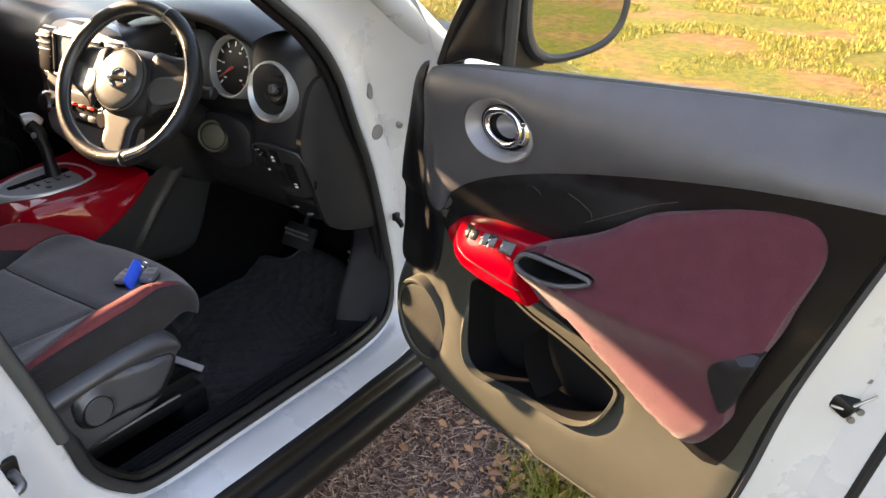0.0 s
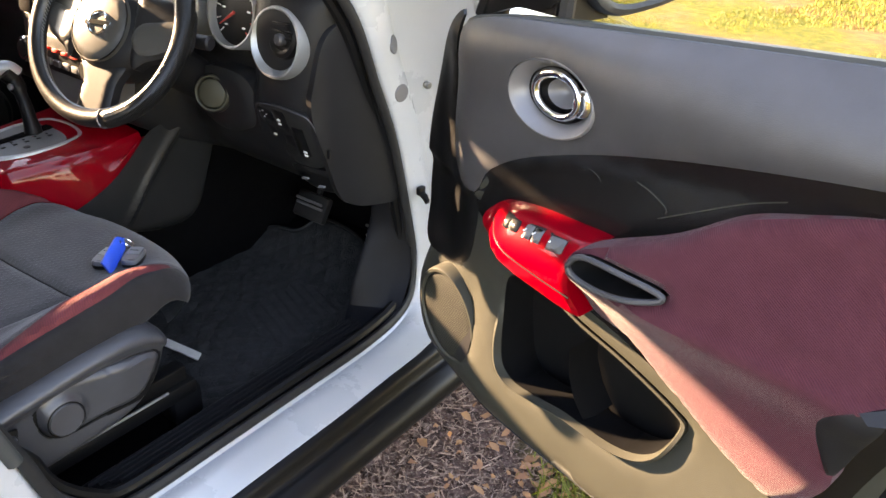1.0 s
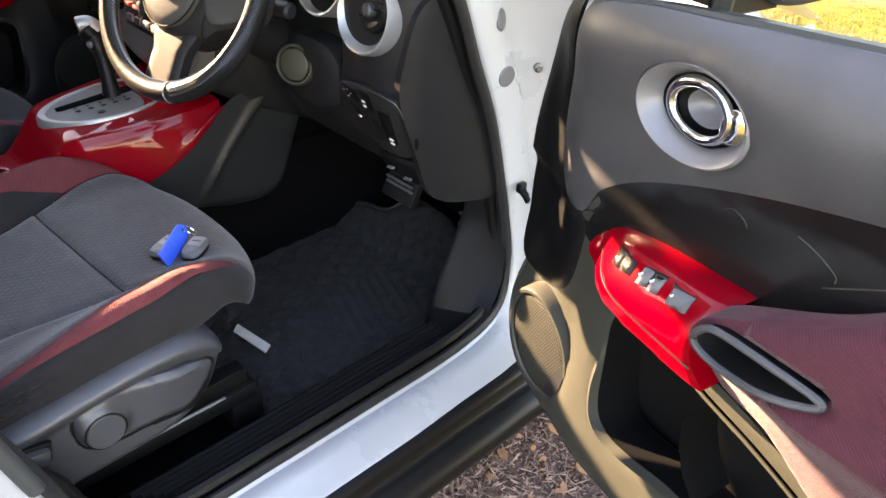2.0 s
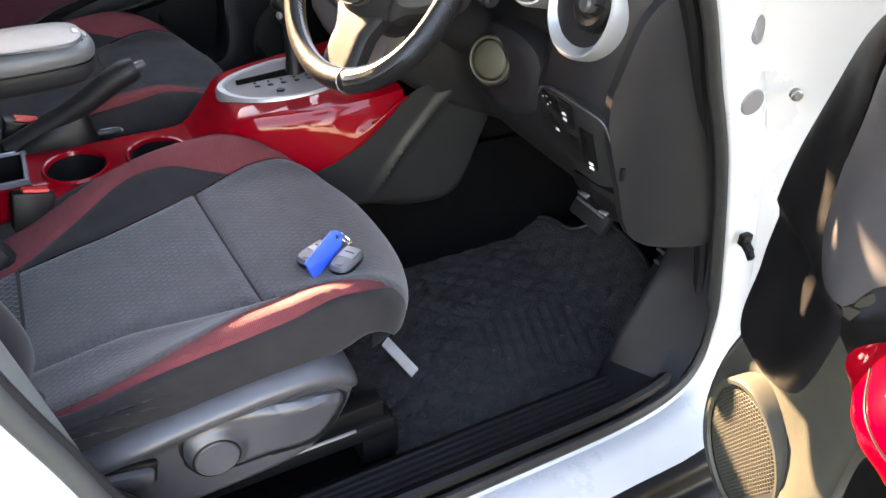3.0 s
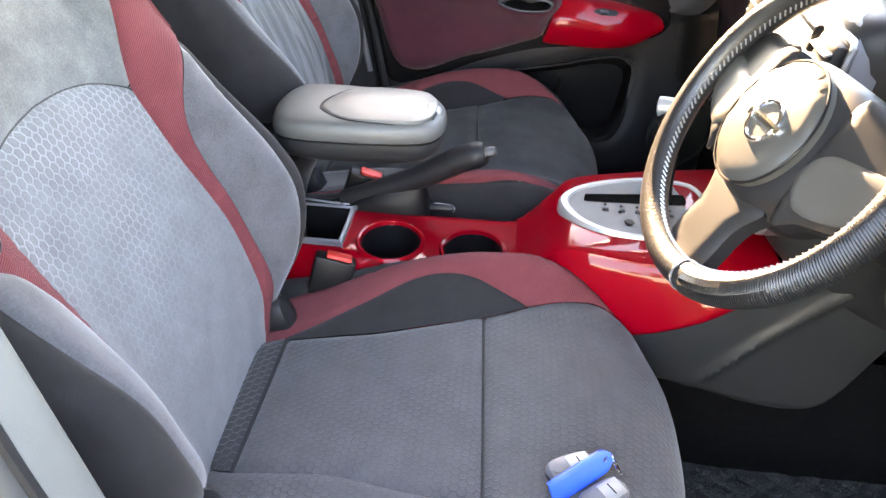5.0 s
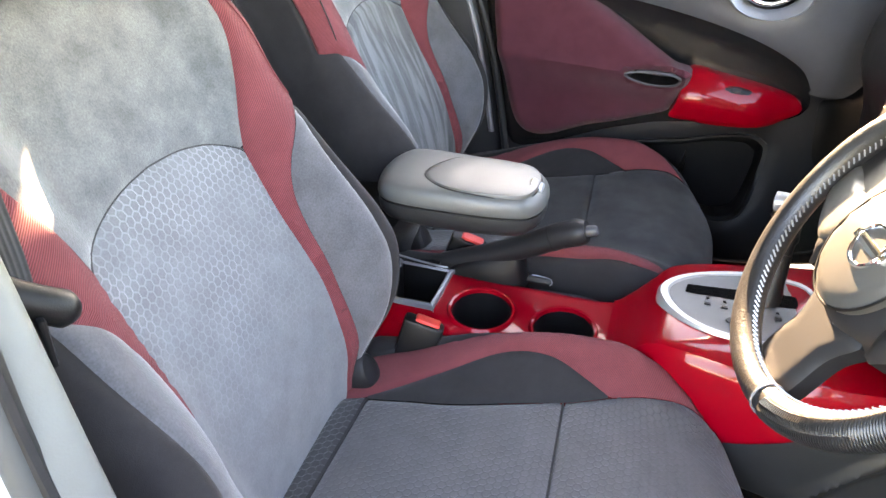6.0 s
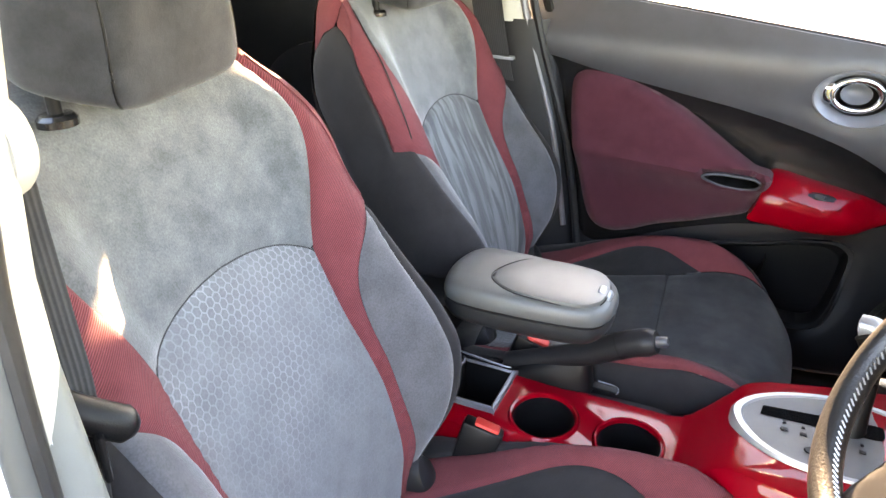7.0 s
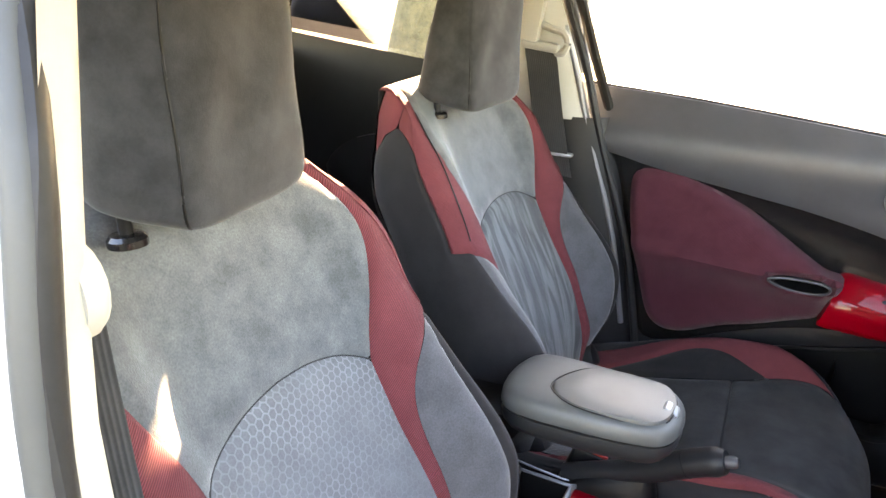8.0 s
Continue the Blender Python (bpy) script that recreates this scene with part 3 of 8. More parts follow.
# front wing, bonnet and scuttle
wing = [[(0.755, 0.445, z), (0.79, 0.47, z), (0.81, 0.56, z), (0.80, 0.8, z), (0.74, 1.3, z), (0.62, 1.6, z)] for z in (0.32, 0.45, 0.58, 0.70)]
wing.append([(0.745, 0.44, 0.985), (0.765, 0.47, 0.99), (0.77, 0.56, 0.97), (0.74, 0.8, 0.90), (0.68, 1.3, 0.72), (0.55, 1.6, 0.66)])
wing.append([(0.70, 0.42, 1.03), (0.72, 0.47, 1.03), (0.70, 0.56, 1.02), (0.66, 0.8, 0.96), (0.58, 1.3, 0.79), (0.45, 1.62, 0.68)])
wing = [spline(r, 6, False) for r in wing]
part("front_wing", loft(wing, cap=False, closed=False), WHITE, car, "white front wing")
part("front_wing", loft([np.stack([mx(r[:, 0]), r[:, 1], r[:, 2]], 1) for r in wing], cap=False, closed=False), WHITE, car)
part("bonnet", grid(lambda u, v: (MID + u, 0.62 + 0.98 * v, 1.055 + 0.03 * (1 - (u / 0.7) ** 2) - 0.17 * v - 0.16 * v ** 2 - 0.03 * abs(u) / 0.7), np.linspace(-0.62, 0.62, 24), np.linspace(0, 1, 16)), WHITE, car, "white bonnet")
part("front_bumper", loft([spline([(MID - 0.74, 1.2, z), (MID - 0.62, 1.55 + b, z), (MID, 1.68 + b, z), (MID + 0.62, 1.55 + b, z), (MID + 0.74, 1.2, z)], 6, False) for z, b in ((0.25, -0.06), (0.45, 0), (0.58, 0), (0.68, -0.05))], cap=False, closed=False), WHITE, car)
part("scuttle", grid(lambda u, v: (MID + u, 0.44 + 0.2 * v - 0.02 * u * u, 1.035 + 0.025 * v), np.linspace(-0.69, 0.69, 16), np.linspace(0, 1, 4)), DARK, car, "black plastic scuttle panel")
def wheel_at(x, y, side):
    w = part("wheel", lathe([(0.0, 0.02), (0.16, 0.03), (0.22, 0.0), (0.22, -0.16), (0.0, -0.16)], (x, y, 0.32), (side, 0, 0), 40), GREYSAT, car, "grey alloy wheel")
    part("tyre", lathe([(0.215, 0.0), (0.25, 0.02), (0.30, 0.012), (0.32, -0.02), (0.32, -0.16), (0.29, -0.19), (0.2, -0.19)], (x, y, 0.32), (side, 0, 0), 40), RUBBER, w)


for sd in (1, -1):
    wheel_at(MID + sd * 0.70, 0.98, sd)
    wheel_at(MID + sd * 0.78, -1.55, sd)

# roof, headliner, pillars and rear body close the shell
def roof_fn(u, v, lift=0.0):
    return (MID + u, 0.02 - 2.0 * v, 1.455 + 0.10 * math.sin(min(1, v * 2.2) * math.pi / 2) - 0.03 * (u / 0.6) ** 2 - 0.05 * min(1, max(0, (v - 0.32) / 0.2)) - 0.06 * v ** 3 + lift)


part("roof", grid(lambda u, v: roof_fn(u, v, 0.03), np.linspace(-0.585, 0.585, 20), np.linspace(0, 1, 20)), WHITE, car)
part("headliner", grid(lambda u, v: roof_fn(u, v, -0.005), np.linspace(-0.575, 0.575, 20), np.linspace(0, 1, 20)), HEADLINER, car, "pale grey headliner")
for sd in (1, -1):
    rail = spline([(MID + sd * 0.72, 0.44, 1.02), (MID + sd * 0.675, 0.20, 1.22), (MID + sd * 0.62, 0.0, 1.40), (MID + sd * 0.59, -0.3, 1.51), (MID + sd * 0.585, -0.65, 1.52), (MID + sd * 0.585, -1.0, 1.470), (MID + sd * 0.59, -1.35, 1.46), (MID + sd * 0.60, -1.75, 1.34)], 8, False)
    part("roof_rail", tube(rail, 0.032, 10), WHITE, car, "white roof rail and windscreen pillar")
apil = spline([(0.60, 0.37, 1.045), (0.592, 0.19, 1.165), (0.575, 0.02, 1.29), (0.555, -0.12, 1.375)], 8, False)
part("pillar_trim", tube(apil, 0.038, 12), DASH, car, "dark plastic windscreen pillar trim")
part("pillar_trim", tube(np.stack([mx(apil[:, 0]), apil[:, 1], apil[:, 2]], 1), 0.038, 12), DASH, car)
ws = part("windscreen", grid(lambda u, v: (MID + u * (0.66 - 0.1 * v), 0.62 - 0.62 * v - 0.05 * abs(u) ** 2, 1.05 + 0.36 * v), np.linspace(-1, 1, 12), np.linspace(0, 1, 8)), GLASS, car, "clear windscreen glass")
ws.visible_shadow = False

# driver-side pillar between the doors: pale inner trim above, grey below, white rear door outside
PIL = [(0.40, -0.36, 0.702), (0.45, -0.418, 0.702), (0.52, -0.467, 0.702), (0.62, -0.492, 0.70), (0.74, -0.522, 0.70), (0.85, -0.552, 0.698), (0.95, -0.575, 0.695), (1.05, -0.589, 0.688), (1.14, -0.600, 0.68), (1.22, -0.607, 0.668), (1.30, -0.615, 0.651), (1.38, -0.640, 0.620), (1.45, -0.66, 0.595)]


def pillar_trim(rows, tip):
    # the upper edge of the lower trim runs obliquely across the face; its front swells towards the seat
    out = []
    for (z, y, x), k in rows:
        b = 0.022 * float(bump1(z, 0.62, 0.86) * (1 - bump1(z, 0.98, 1.12)))
        out.append(spline([(x + 0.001, y + 0.004, z - tip * k), (x - 0.014, y - 0.002 + 0.6 * b, z - 0.6 * tip * k), (x - 0.030, y - 0.008 + b, z), (x - 0.040, y - 0.022 + 0.8 * b, z), (x - 0.044, y - 0.05, z), (x - 0.040, -0.70, z), (x - 0.01, -0.76, z)], 4, False))
    return loft(out, cap=False, closed=False)


MIDROW = (1.085, -0.594, 0.685)
part("pillar_cover", pillar_trim([(MIDROW, 1.0)] + [(r, 0.0) for r in PIL[8:]], 0.05), CREAM, car, "cream upper pillar trim")
part("lower_pillar_cover", pillar_trim([(r, 0.0) for r in PIL[:7]] + [(MIDROW, 1.0)], 0.05), PALEGREY, car, "pale grey grained lower pillar trim")
part("rear_door", grid(lambda u, v: (0.795 + 0.035 * math.sin(v * math.pi) - 0.03 * (v > 0.98), -0.665 - 0.98 * u, 0.36 + 0.78 * v), np.linspace(0, 1, 10), np.linspace(0, 1, 12)), WHITE, car, "closed white rear door")
part("rear_door_trim", grid(lambda u, v: (0.68, -0.70 - 0.95 * u, 0.40 + 0.74 * v), np.linspace(0, 1, 4), np.linspace(0, 1, 4)), DARK, car)
g = part("rear_side_glass", grid(lambda u, v: (0.72 - 0.11 * v, -0.70 - 0.86 * u, 1.15 + 0.27 * v), np.linspace(0, 1, 5), np.linspace(0, 1, 5)), GLASS, car)
g.visible_shadow = False
part("rear_body", loft([spline([(0.80 - s, -1.62, z), (0.74 - s, -2.05 + t, z), (MID, -2.15 + t, z), (mx(0.74 - s), -2.05 + t, z), (mx(0.80 - s), -1.62, z)], 5, False) for z, s, t in ((0.3, 0.02, 0.05), (0.6, 0, 0), (0.9, 0, 0), (1.12, 0.04, 0.1))], cap=False, closed=False), WHITE, car, "white rear body")
part("rear_pillar", merge(block((0.655, -1.68, 1.25), (0.06, 0.22, 0.36), 0.02, (0, -18, 0)), block((mx(0.655), -1.93, 1.25), (0.06, 0.16, 0.36), 0.02, (0, 18, 0)), block((MID, -2.0, 1.36), (1.1, 0.1, 0.12), 0.03)), DARK, car)
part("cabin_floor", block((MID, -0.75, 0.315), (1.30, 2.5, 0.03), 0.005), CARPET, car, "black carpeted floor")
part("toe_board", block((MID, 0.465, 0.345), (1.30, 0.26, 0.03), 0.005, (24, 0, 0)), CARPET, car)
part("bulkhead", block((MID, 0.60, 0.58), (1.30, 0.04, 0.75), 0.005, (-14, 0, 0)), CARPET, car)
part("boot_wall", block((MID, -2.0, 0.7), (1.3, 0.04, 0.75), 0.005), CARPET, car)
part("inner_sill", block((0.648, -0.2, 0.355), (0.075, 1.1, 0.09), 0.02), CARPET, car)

# scuff plate with raised ribs
sc = spline([(0.555, 0.338), (0.575, 0.375), (0.60, 0.398), (0.64, 0.404), (0.685, 0.406), (0.690, 0.39), (0.6, 0.33)], 5)
scuff = part("scuff_plate", bar_along(sc, -0.40, 0.24, 24), DARK, car, "ribbed black plastic sill plate")
for i in range(6):
    part("rib", bar_along([(0.604 + i * 0.011, 0.398 + i * 0.0008), (0.606 + i * 0.011, 0.4075 + i * 0.0006), (0.610 + i * 0.011, 0.4075 + i * 0.0006), (0.612 + i * 0.011, 0.398 + i * 0.0008)], -0.38 + 0.012 * i, 0.235 - 0.004 * i, 2), DASH, scuff)
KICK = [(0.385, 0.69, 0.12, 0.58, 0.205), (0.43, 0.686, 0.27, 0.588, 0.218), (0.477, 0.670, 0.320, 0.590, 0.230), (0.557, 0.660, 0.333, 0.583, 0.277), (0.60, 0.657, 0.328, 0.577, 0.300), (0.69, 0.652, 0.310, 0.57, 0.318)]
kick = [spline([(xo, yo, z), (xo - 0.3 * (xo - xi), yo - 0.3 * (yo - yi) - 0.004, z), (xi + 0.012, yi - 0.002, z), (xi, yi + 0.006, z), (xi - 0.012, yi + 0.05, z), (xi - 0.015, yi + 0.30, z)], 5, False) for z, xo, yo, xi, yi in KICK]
part("kick_panel", loft(kick, cap=False, closed=False), KICKP, car, "moulded kick panel, darkened for shade")
part("left_kick_panel", block((mx(0.655), 0.36, 0.72), (0.03, 0.46, 0.78), 0.01), DARK, car)

# ---- passenger side of the shell ----
part("left_sill", bar_along([(mx(x), z) for x, z in clad], -1.2, 0.47, 6), DARK, car)
part("left_pillar_cover", loft([spline([(mx(0.63 - k * 0.055), -0.702 - d, z), (mx(0.612 - k * 0.055), -0.722 - d, z), (mx(0.60 - k * 0.055), -0.765 - 0.7 * d, z), (mx(0.61 - k * 0.055), -0.835 - 0.4 * d, z), (mx(0.64 - k * 0.055), -0.88 - 0.2 * d, z), (mx(0.66 - k * 0.055), -0.938, z)], 5, False)
                                for z, k, d in ((1.085, 0, 0.0), (1.16, 0.1, 0.022), (1.25, 0.4, 0.048), (1.35, 0.9, 0.078), (1.44, 1.6, 0.104))], cap=False, closed=False), CREAM, car, "cream upper pillar trim")
part("left_lower_pillar", loft([spline([(mx(0.665), -0.60 - k, z), (mx(0.63), -0.615 - k, z), (mx(0.605), -0.68 - k, z), (mx(0.61), -0.78 - k, z), (mx(0.66), -0.80 - k, z)], 5, False)
                                for z, k in ((0.38, -0.06), (0.6, -0.03), (0.8, 0.0), (0.95, 0.03), (1.09, 0.065))], cap=False, closed=False), DASH, car, "grey lower pillar trim")
part("left_rear_door", grid(lambda u, v: (mx(0.795 + 0.035 * math.sin(v * math.pi)), -0.665 - 0.98 * u, 0.36 + 0.77 * v), np.linspace(0, 1, 8), np.linspace(0, 1, 8)), WHITE, car)
rear_card = spline([(-0.80, 0.42), (-0.78, 0.8), (-0.82, 1.12), (-1.0, 1.155), (-1.25, 1.18), (-1.5, 1.205), (-1.66, 1.22), (-1.7, 0.9), (-1.62, 0.42)], 6)
part("left_rear_card", patch(rear_card, lambda u, v, h: np.stack([mx(0.665) + 0.015 * np.sin((v - 0.4) * 4) + h, u, v], 1), 0.05, 0.002, 0.006), DARK, car, "black rear door trim")
part("left_rear_rest", patch(spline([(-0.88, 0.80), (-0.9, 0.95), (-1.0, 1.0), (-1.25, 0.98), (-1.35, 0.88), (-1.2, 0.80)], 6), lambda u, v, h: np.stack([mx(0.62) + h, u, v], 1), 0.03, 0.02, 0.04, skirt=0.03), DARK, car)
g = part("left_rear_glass", grid(lambda u, v: (mx(0.70 - 0.11 * v), -0.80 - 0.85 * u, 1.14 + 0.08 * u + 0.25 * v), np.linspace(0, 1, 5), np.linspace(0, 1, 5)), GLASS, car)
g.visible_shadow = False
g = part("left_front_glass", grid(lambda u, v: (mx(0.70 - 0.12 * v), 0.20 - 0.90 * u, 1.07 + 0.05 * u + 0.34 * v * min(1, 0.2 + 1.4 * u)), np.linspace(0, 1, 8), np.linspace(0, 1, 6)), GLASS, car, "clear side window")
g.visible_shadow = False
part("left_pillar_frame", tube(spline([(mx(0.668), -0.660, 1.05), (mx(0.665), -0.676, 1.10), (mx(0.645), -0.700, 1.18), (mx(0.625), -0.730, 1.28), (mx(0.58), -0.775, 1.43)], 6, False), 0.010, 8), DARK, car, "black window frame")
part("left_door_seal", tube(spline([(-0.520, -0.800, 1.42), (-0.545, -0.752, 1.29), (-0.560, -0.712, 1.17), (-0.566, -0.690, 1.09), (-0.568, -0.668, 1.022), (-0.570, -0.610, 0.855), (-0.572, -0.571, 0.669), (-0.574, -0.55, 0.52)], 6, False), 0.008, 8), RUBBER, car, "black rubber door seal")
part("left_seal_lip", tube(spline([(-0.518, -0.818, 1.42), (-0.541, -0.771, 1.29), (-0.555, -0.732, 1.17), (-0.560, -0.710, 1.09), (-0.562, -0.688, 1.022), (-0.564, -0.634, 0.855), (-0.566, -0.597, 0.669)], 6, False), 0.006, 8), GREYSAT, car)


# ---- front doors: built in (along, height, towards the cabin) ----
DOOR_RIM = spline([(0.162, 1.073), (0.146, 1.033), (0.115, 0.94), (0.092, 0.85), (0.078, 0.75), (0.071, 0.658), (0.071, 0.568), (0.09, 0.505), (0.13, 0.475), (0.20, 0.467), (0.345, 0.454), (0.61, 0.445), (0.755, 0.446), (0.792, 0.48), (0.815, 0.577),
                   (0.842, 0.738), (0.873, 0.865), (0.908, 0.988), (0.938, 1.07), (0.968, 1.144), (0.90, 1.145), (0.775, 1.138), (0.633, 1.127), (0.454, 1.112), (0.322, 1.101), (0.23, 1.090)], 6)
SEAM = [(0.201, 0.800), (0.205, 0.825), (0.232, 0.869), (0.299, 0.912), (0.419, 0.957), (0.57, 0.998), (0.732, 1.032), (0.852, 1.048), (0.93, 1.055)]


SEAM_LOW = [(0.220, 0.790), (0.228, 0.830), (0.240, 0.860), (0.267, 0.884), (0.331, 0.914), (0.415, 0.939), (0.519, 0.961), (0.626, 0.977), (0.792, 1.003), (0.87, 1.020), (0.93, 1.032)]


def seam_z(u, seam):
    K = np.array(seam[1:])
    return np.interp(u, K[:, 0], K[:, 1])


def door_w(u, z, seam=SEAM):
    """How far the door trim stands towards the cabin."""
    u, z = np.asarray(u, float), np.asarray(z, float)
    w = -0.045 * (1 - bump1(u, 0.07, 0.20)) * (1 - 0.9 * bump1(0.74 - z, 0.0, 0.14)) - 0.045 * bump1(z, 1.05, 1.15) * bump1(z, 1.0, 1.15)
    w = w + 0.012 * np.exp(-((z - 1.04) / 0.05) ** 2)
    below = seam_z(u, seam) - z
    w = w - 0.012 * bump1(below, 0.0, 0.02) * (1 - bump1(below, 0.12, 0.30))
    w = w + 0.022 * bump1(0.66 - z, 0.0, 0.16) * bump1(u, 0.12, 0.3)
    return w


LOWEDGE = np.array([(0.437, 0.785), (0.463, 0.751), (0.533, 0.737), (0.602, 0.709), (0.668, 0.674), (0.729, 0.650), (0.765, 0.655), (0.729, 0.649), (0.668, 0.673), (0.602, 0.708), (0.533, 0.736), (0.463, 0.750)])


def insert_w(u, z, level=0.84):
    ridge = level + 0.02 * (u - 0.5)
    lowd = edge_dist(np.stack([np.atleast_1d(u), np.atleast_1d(z)], 1), [LOWEDGE])
    return 0.036 - 0.014 * np.clip(1 - lowd / 0.085, 0, 1) ** 1.5 + (0.022 + 0.026 * (1 - bump1(u, 0.45, 0.86))) * np.exp(-((z - ridge) / np.where(z > ridge, 0.085, 0.045)) ** 2) - 0.022 * bump1(z, 0.80, 1.0) * bump1(u, 0.5, 0.8) + 0.012 * bump1(ridge + 0.012 - z, 0.0, 0.022) * bump1(u, 0.5, 0.6)


INSERT = spline([(0.473, 0.869), (0.554, 0.907), (0.623, 0.955), (0.685, 0.981), (0.755, 1.006), (0.815, 1.018), (0.842, 1.013), (0.856, 0.993), (0.856, 0.960), (0.840, 0.902), (0.829, 0.85), (0.80, 0.76), (0.799, 0.72), (0.784, 0.686), (0.76, 0.655),
                 (0.729, 0.651), (0.668, 0.675), (0.602, 0.710), (0.533, 0.738), (0.463, 0.752), (0.437, 0.796), (0.450, 0.848)], 6)
INSERT_PLAIN = spline([(0.446, 0.860), (0.480, 0.872), (0.513, 0.890), (0.592, 0.933), (0.671, 0.971), (0.739, 0.994), (0.800, 1.005), (0.832, 0.996), (0.845, 0.975), (0.836, 0.91), (0.812, 0.82), (0.790, 0.74), (0.772, 0.700), (0.745, 0.684), (0.702, 0.688), (0.635, 0.717), (0.55, 0.741), (0.478, 0.768), (0.464, 0.805)], 6)
PULL_SLIM = spline([(0.566, 0.852), (0.548, 0.859), (0.512, 0.861), (0.478, 0.860), (0.465, 0.852), (0.472, 0.838), (0.495, 0.832), (0.525, 0.833), (0.550, 0.841)], 6)
REDPAN_LONG = spline([(0.236, 0.802), (0.244, 0.815), (0.266, 0.826), (0.318, 0.838), (0.388, 0.850), (0.446, 0.858), (0.456, 0.835), (0.468, 0.790), (0.474, 0.768), (0.43, 0.764), (0.375, 0.762), (0.298, 0.769), (0.252, 0.788)], 6)
PULL = spline([(0.460, 0.844), (0.470, 0.861), (0.49, 0.866), (0.54, 0.866), (0.582, 0.864), (0.588, 0.858), (0.569, 0.848), (0.53, 0.836), (0.50, 0.831), (0.474, 0.833)], 6)
REDPAN = spline([(0.240, 0.800), (0.246, 0.816), (0.272, 0.836), (0.33, 0.848), (0.395, 0.853), (0.455, 0.856), (0.454, 0.850), (0.448, 0.835), (0.441, 0.803), (0.448, 0.775), (0.462, 0.755), (0.43, 0.752), (0.38, 0.757), (0.305, 0.768), (0.257, 0.784)], 6)
POCKET = spline([(0.272, 0.70), (0.285, 0.722), (0.311, 0.73), (0.37, 0.722), (0.432, 0.706), (0.50, 0.693), (0.554, 0.678), (0.60, 0.662), (0.618, 0.648), (0.606, 0.603), (0.585, 0.577), (0.553, 0.562), (0.51, 0.556), (0.435, 0.556), (0.37, 0.548), (0.325, 0.549), (0.295, 0.572), (0.28, 0.63)], 6)
DARKINS = spline([(0.203, 0.79), (0.203, 0.825), (0.232, 0.869), (0.299, 0.912), (0.419, 0.957), (0.57, 0.998), (0.732, 1.032), (0.852, 1.048), (0.918, 1.050), (0.903, 0.97), (0.872, 0.87), (0.828, 0.74), (0.80, 0.64), (0.77, 0.62), (0.70, 0.645), (0.60, 0.692), (0.50, 0.722), (0.43, 0.735), (0.37, 0.742), (0.30, 0.76), (0.24, 0.772)], 6)


DARKINS_LOW = spline([(0.222, 0.80), (0.228, 0.832), (0.240, 0.860), (0.267, 0.884), (0.331, 0.914), (0.415, 0.939), (0.519, 0.961), (0.626, 0.977), (0.792, 1.003), (0.87, 1.020), (0.905, 1.024), (0.895, 0.96), (0.872, 0.87), (0.828, 0.74), (0.80, 0.66), (0.77, 0.64), (0.70, 0.660), (0.60, 0.702), (0.50, 0.732), (0.43, 0.742), (0.37, 0.748), (0.30, 0.760), (0.245, 0.775)], 6)


def red_w(u, z):
    top = np.interp(u, [0.26, 0.32, 0.42, 0.48], [0.825, 0.852, 0.866, 0.866])
    t = np.clip((top - z) / 0.062, 0, 1)
    return 0.026 + (0.026 + 0.008 * bump1(u, 0.26, 0.36)) * np.sin(t * math.pi / 2) - 0.010 * np.clip((0.795 - z) / 0.04, 0, 1) - 0.022 * (1 - bump1(u, 0.255, 0.33)) ** 2


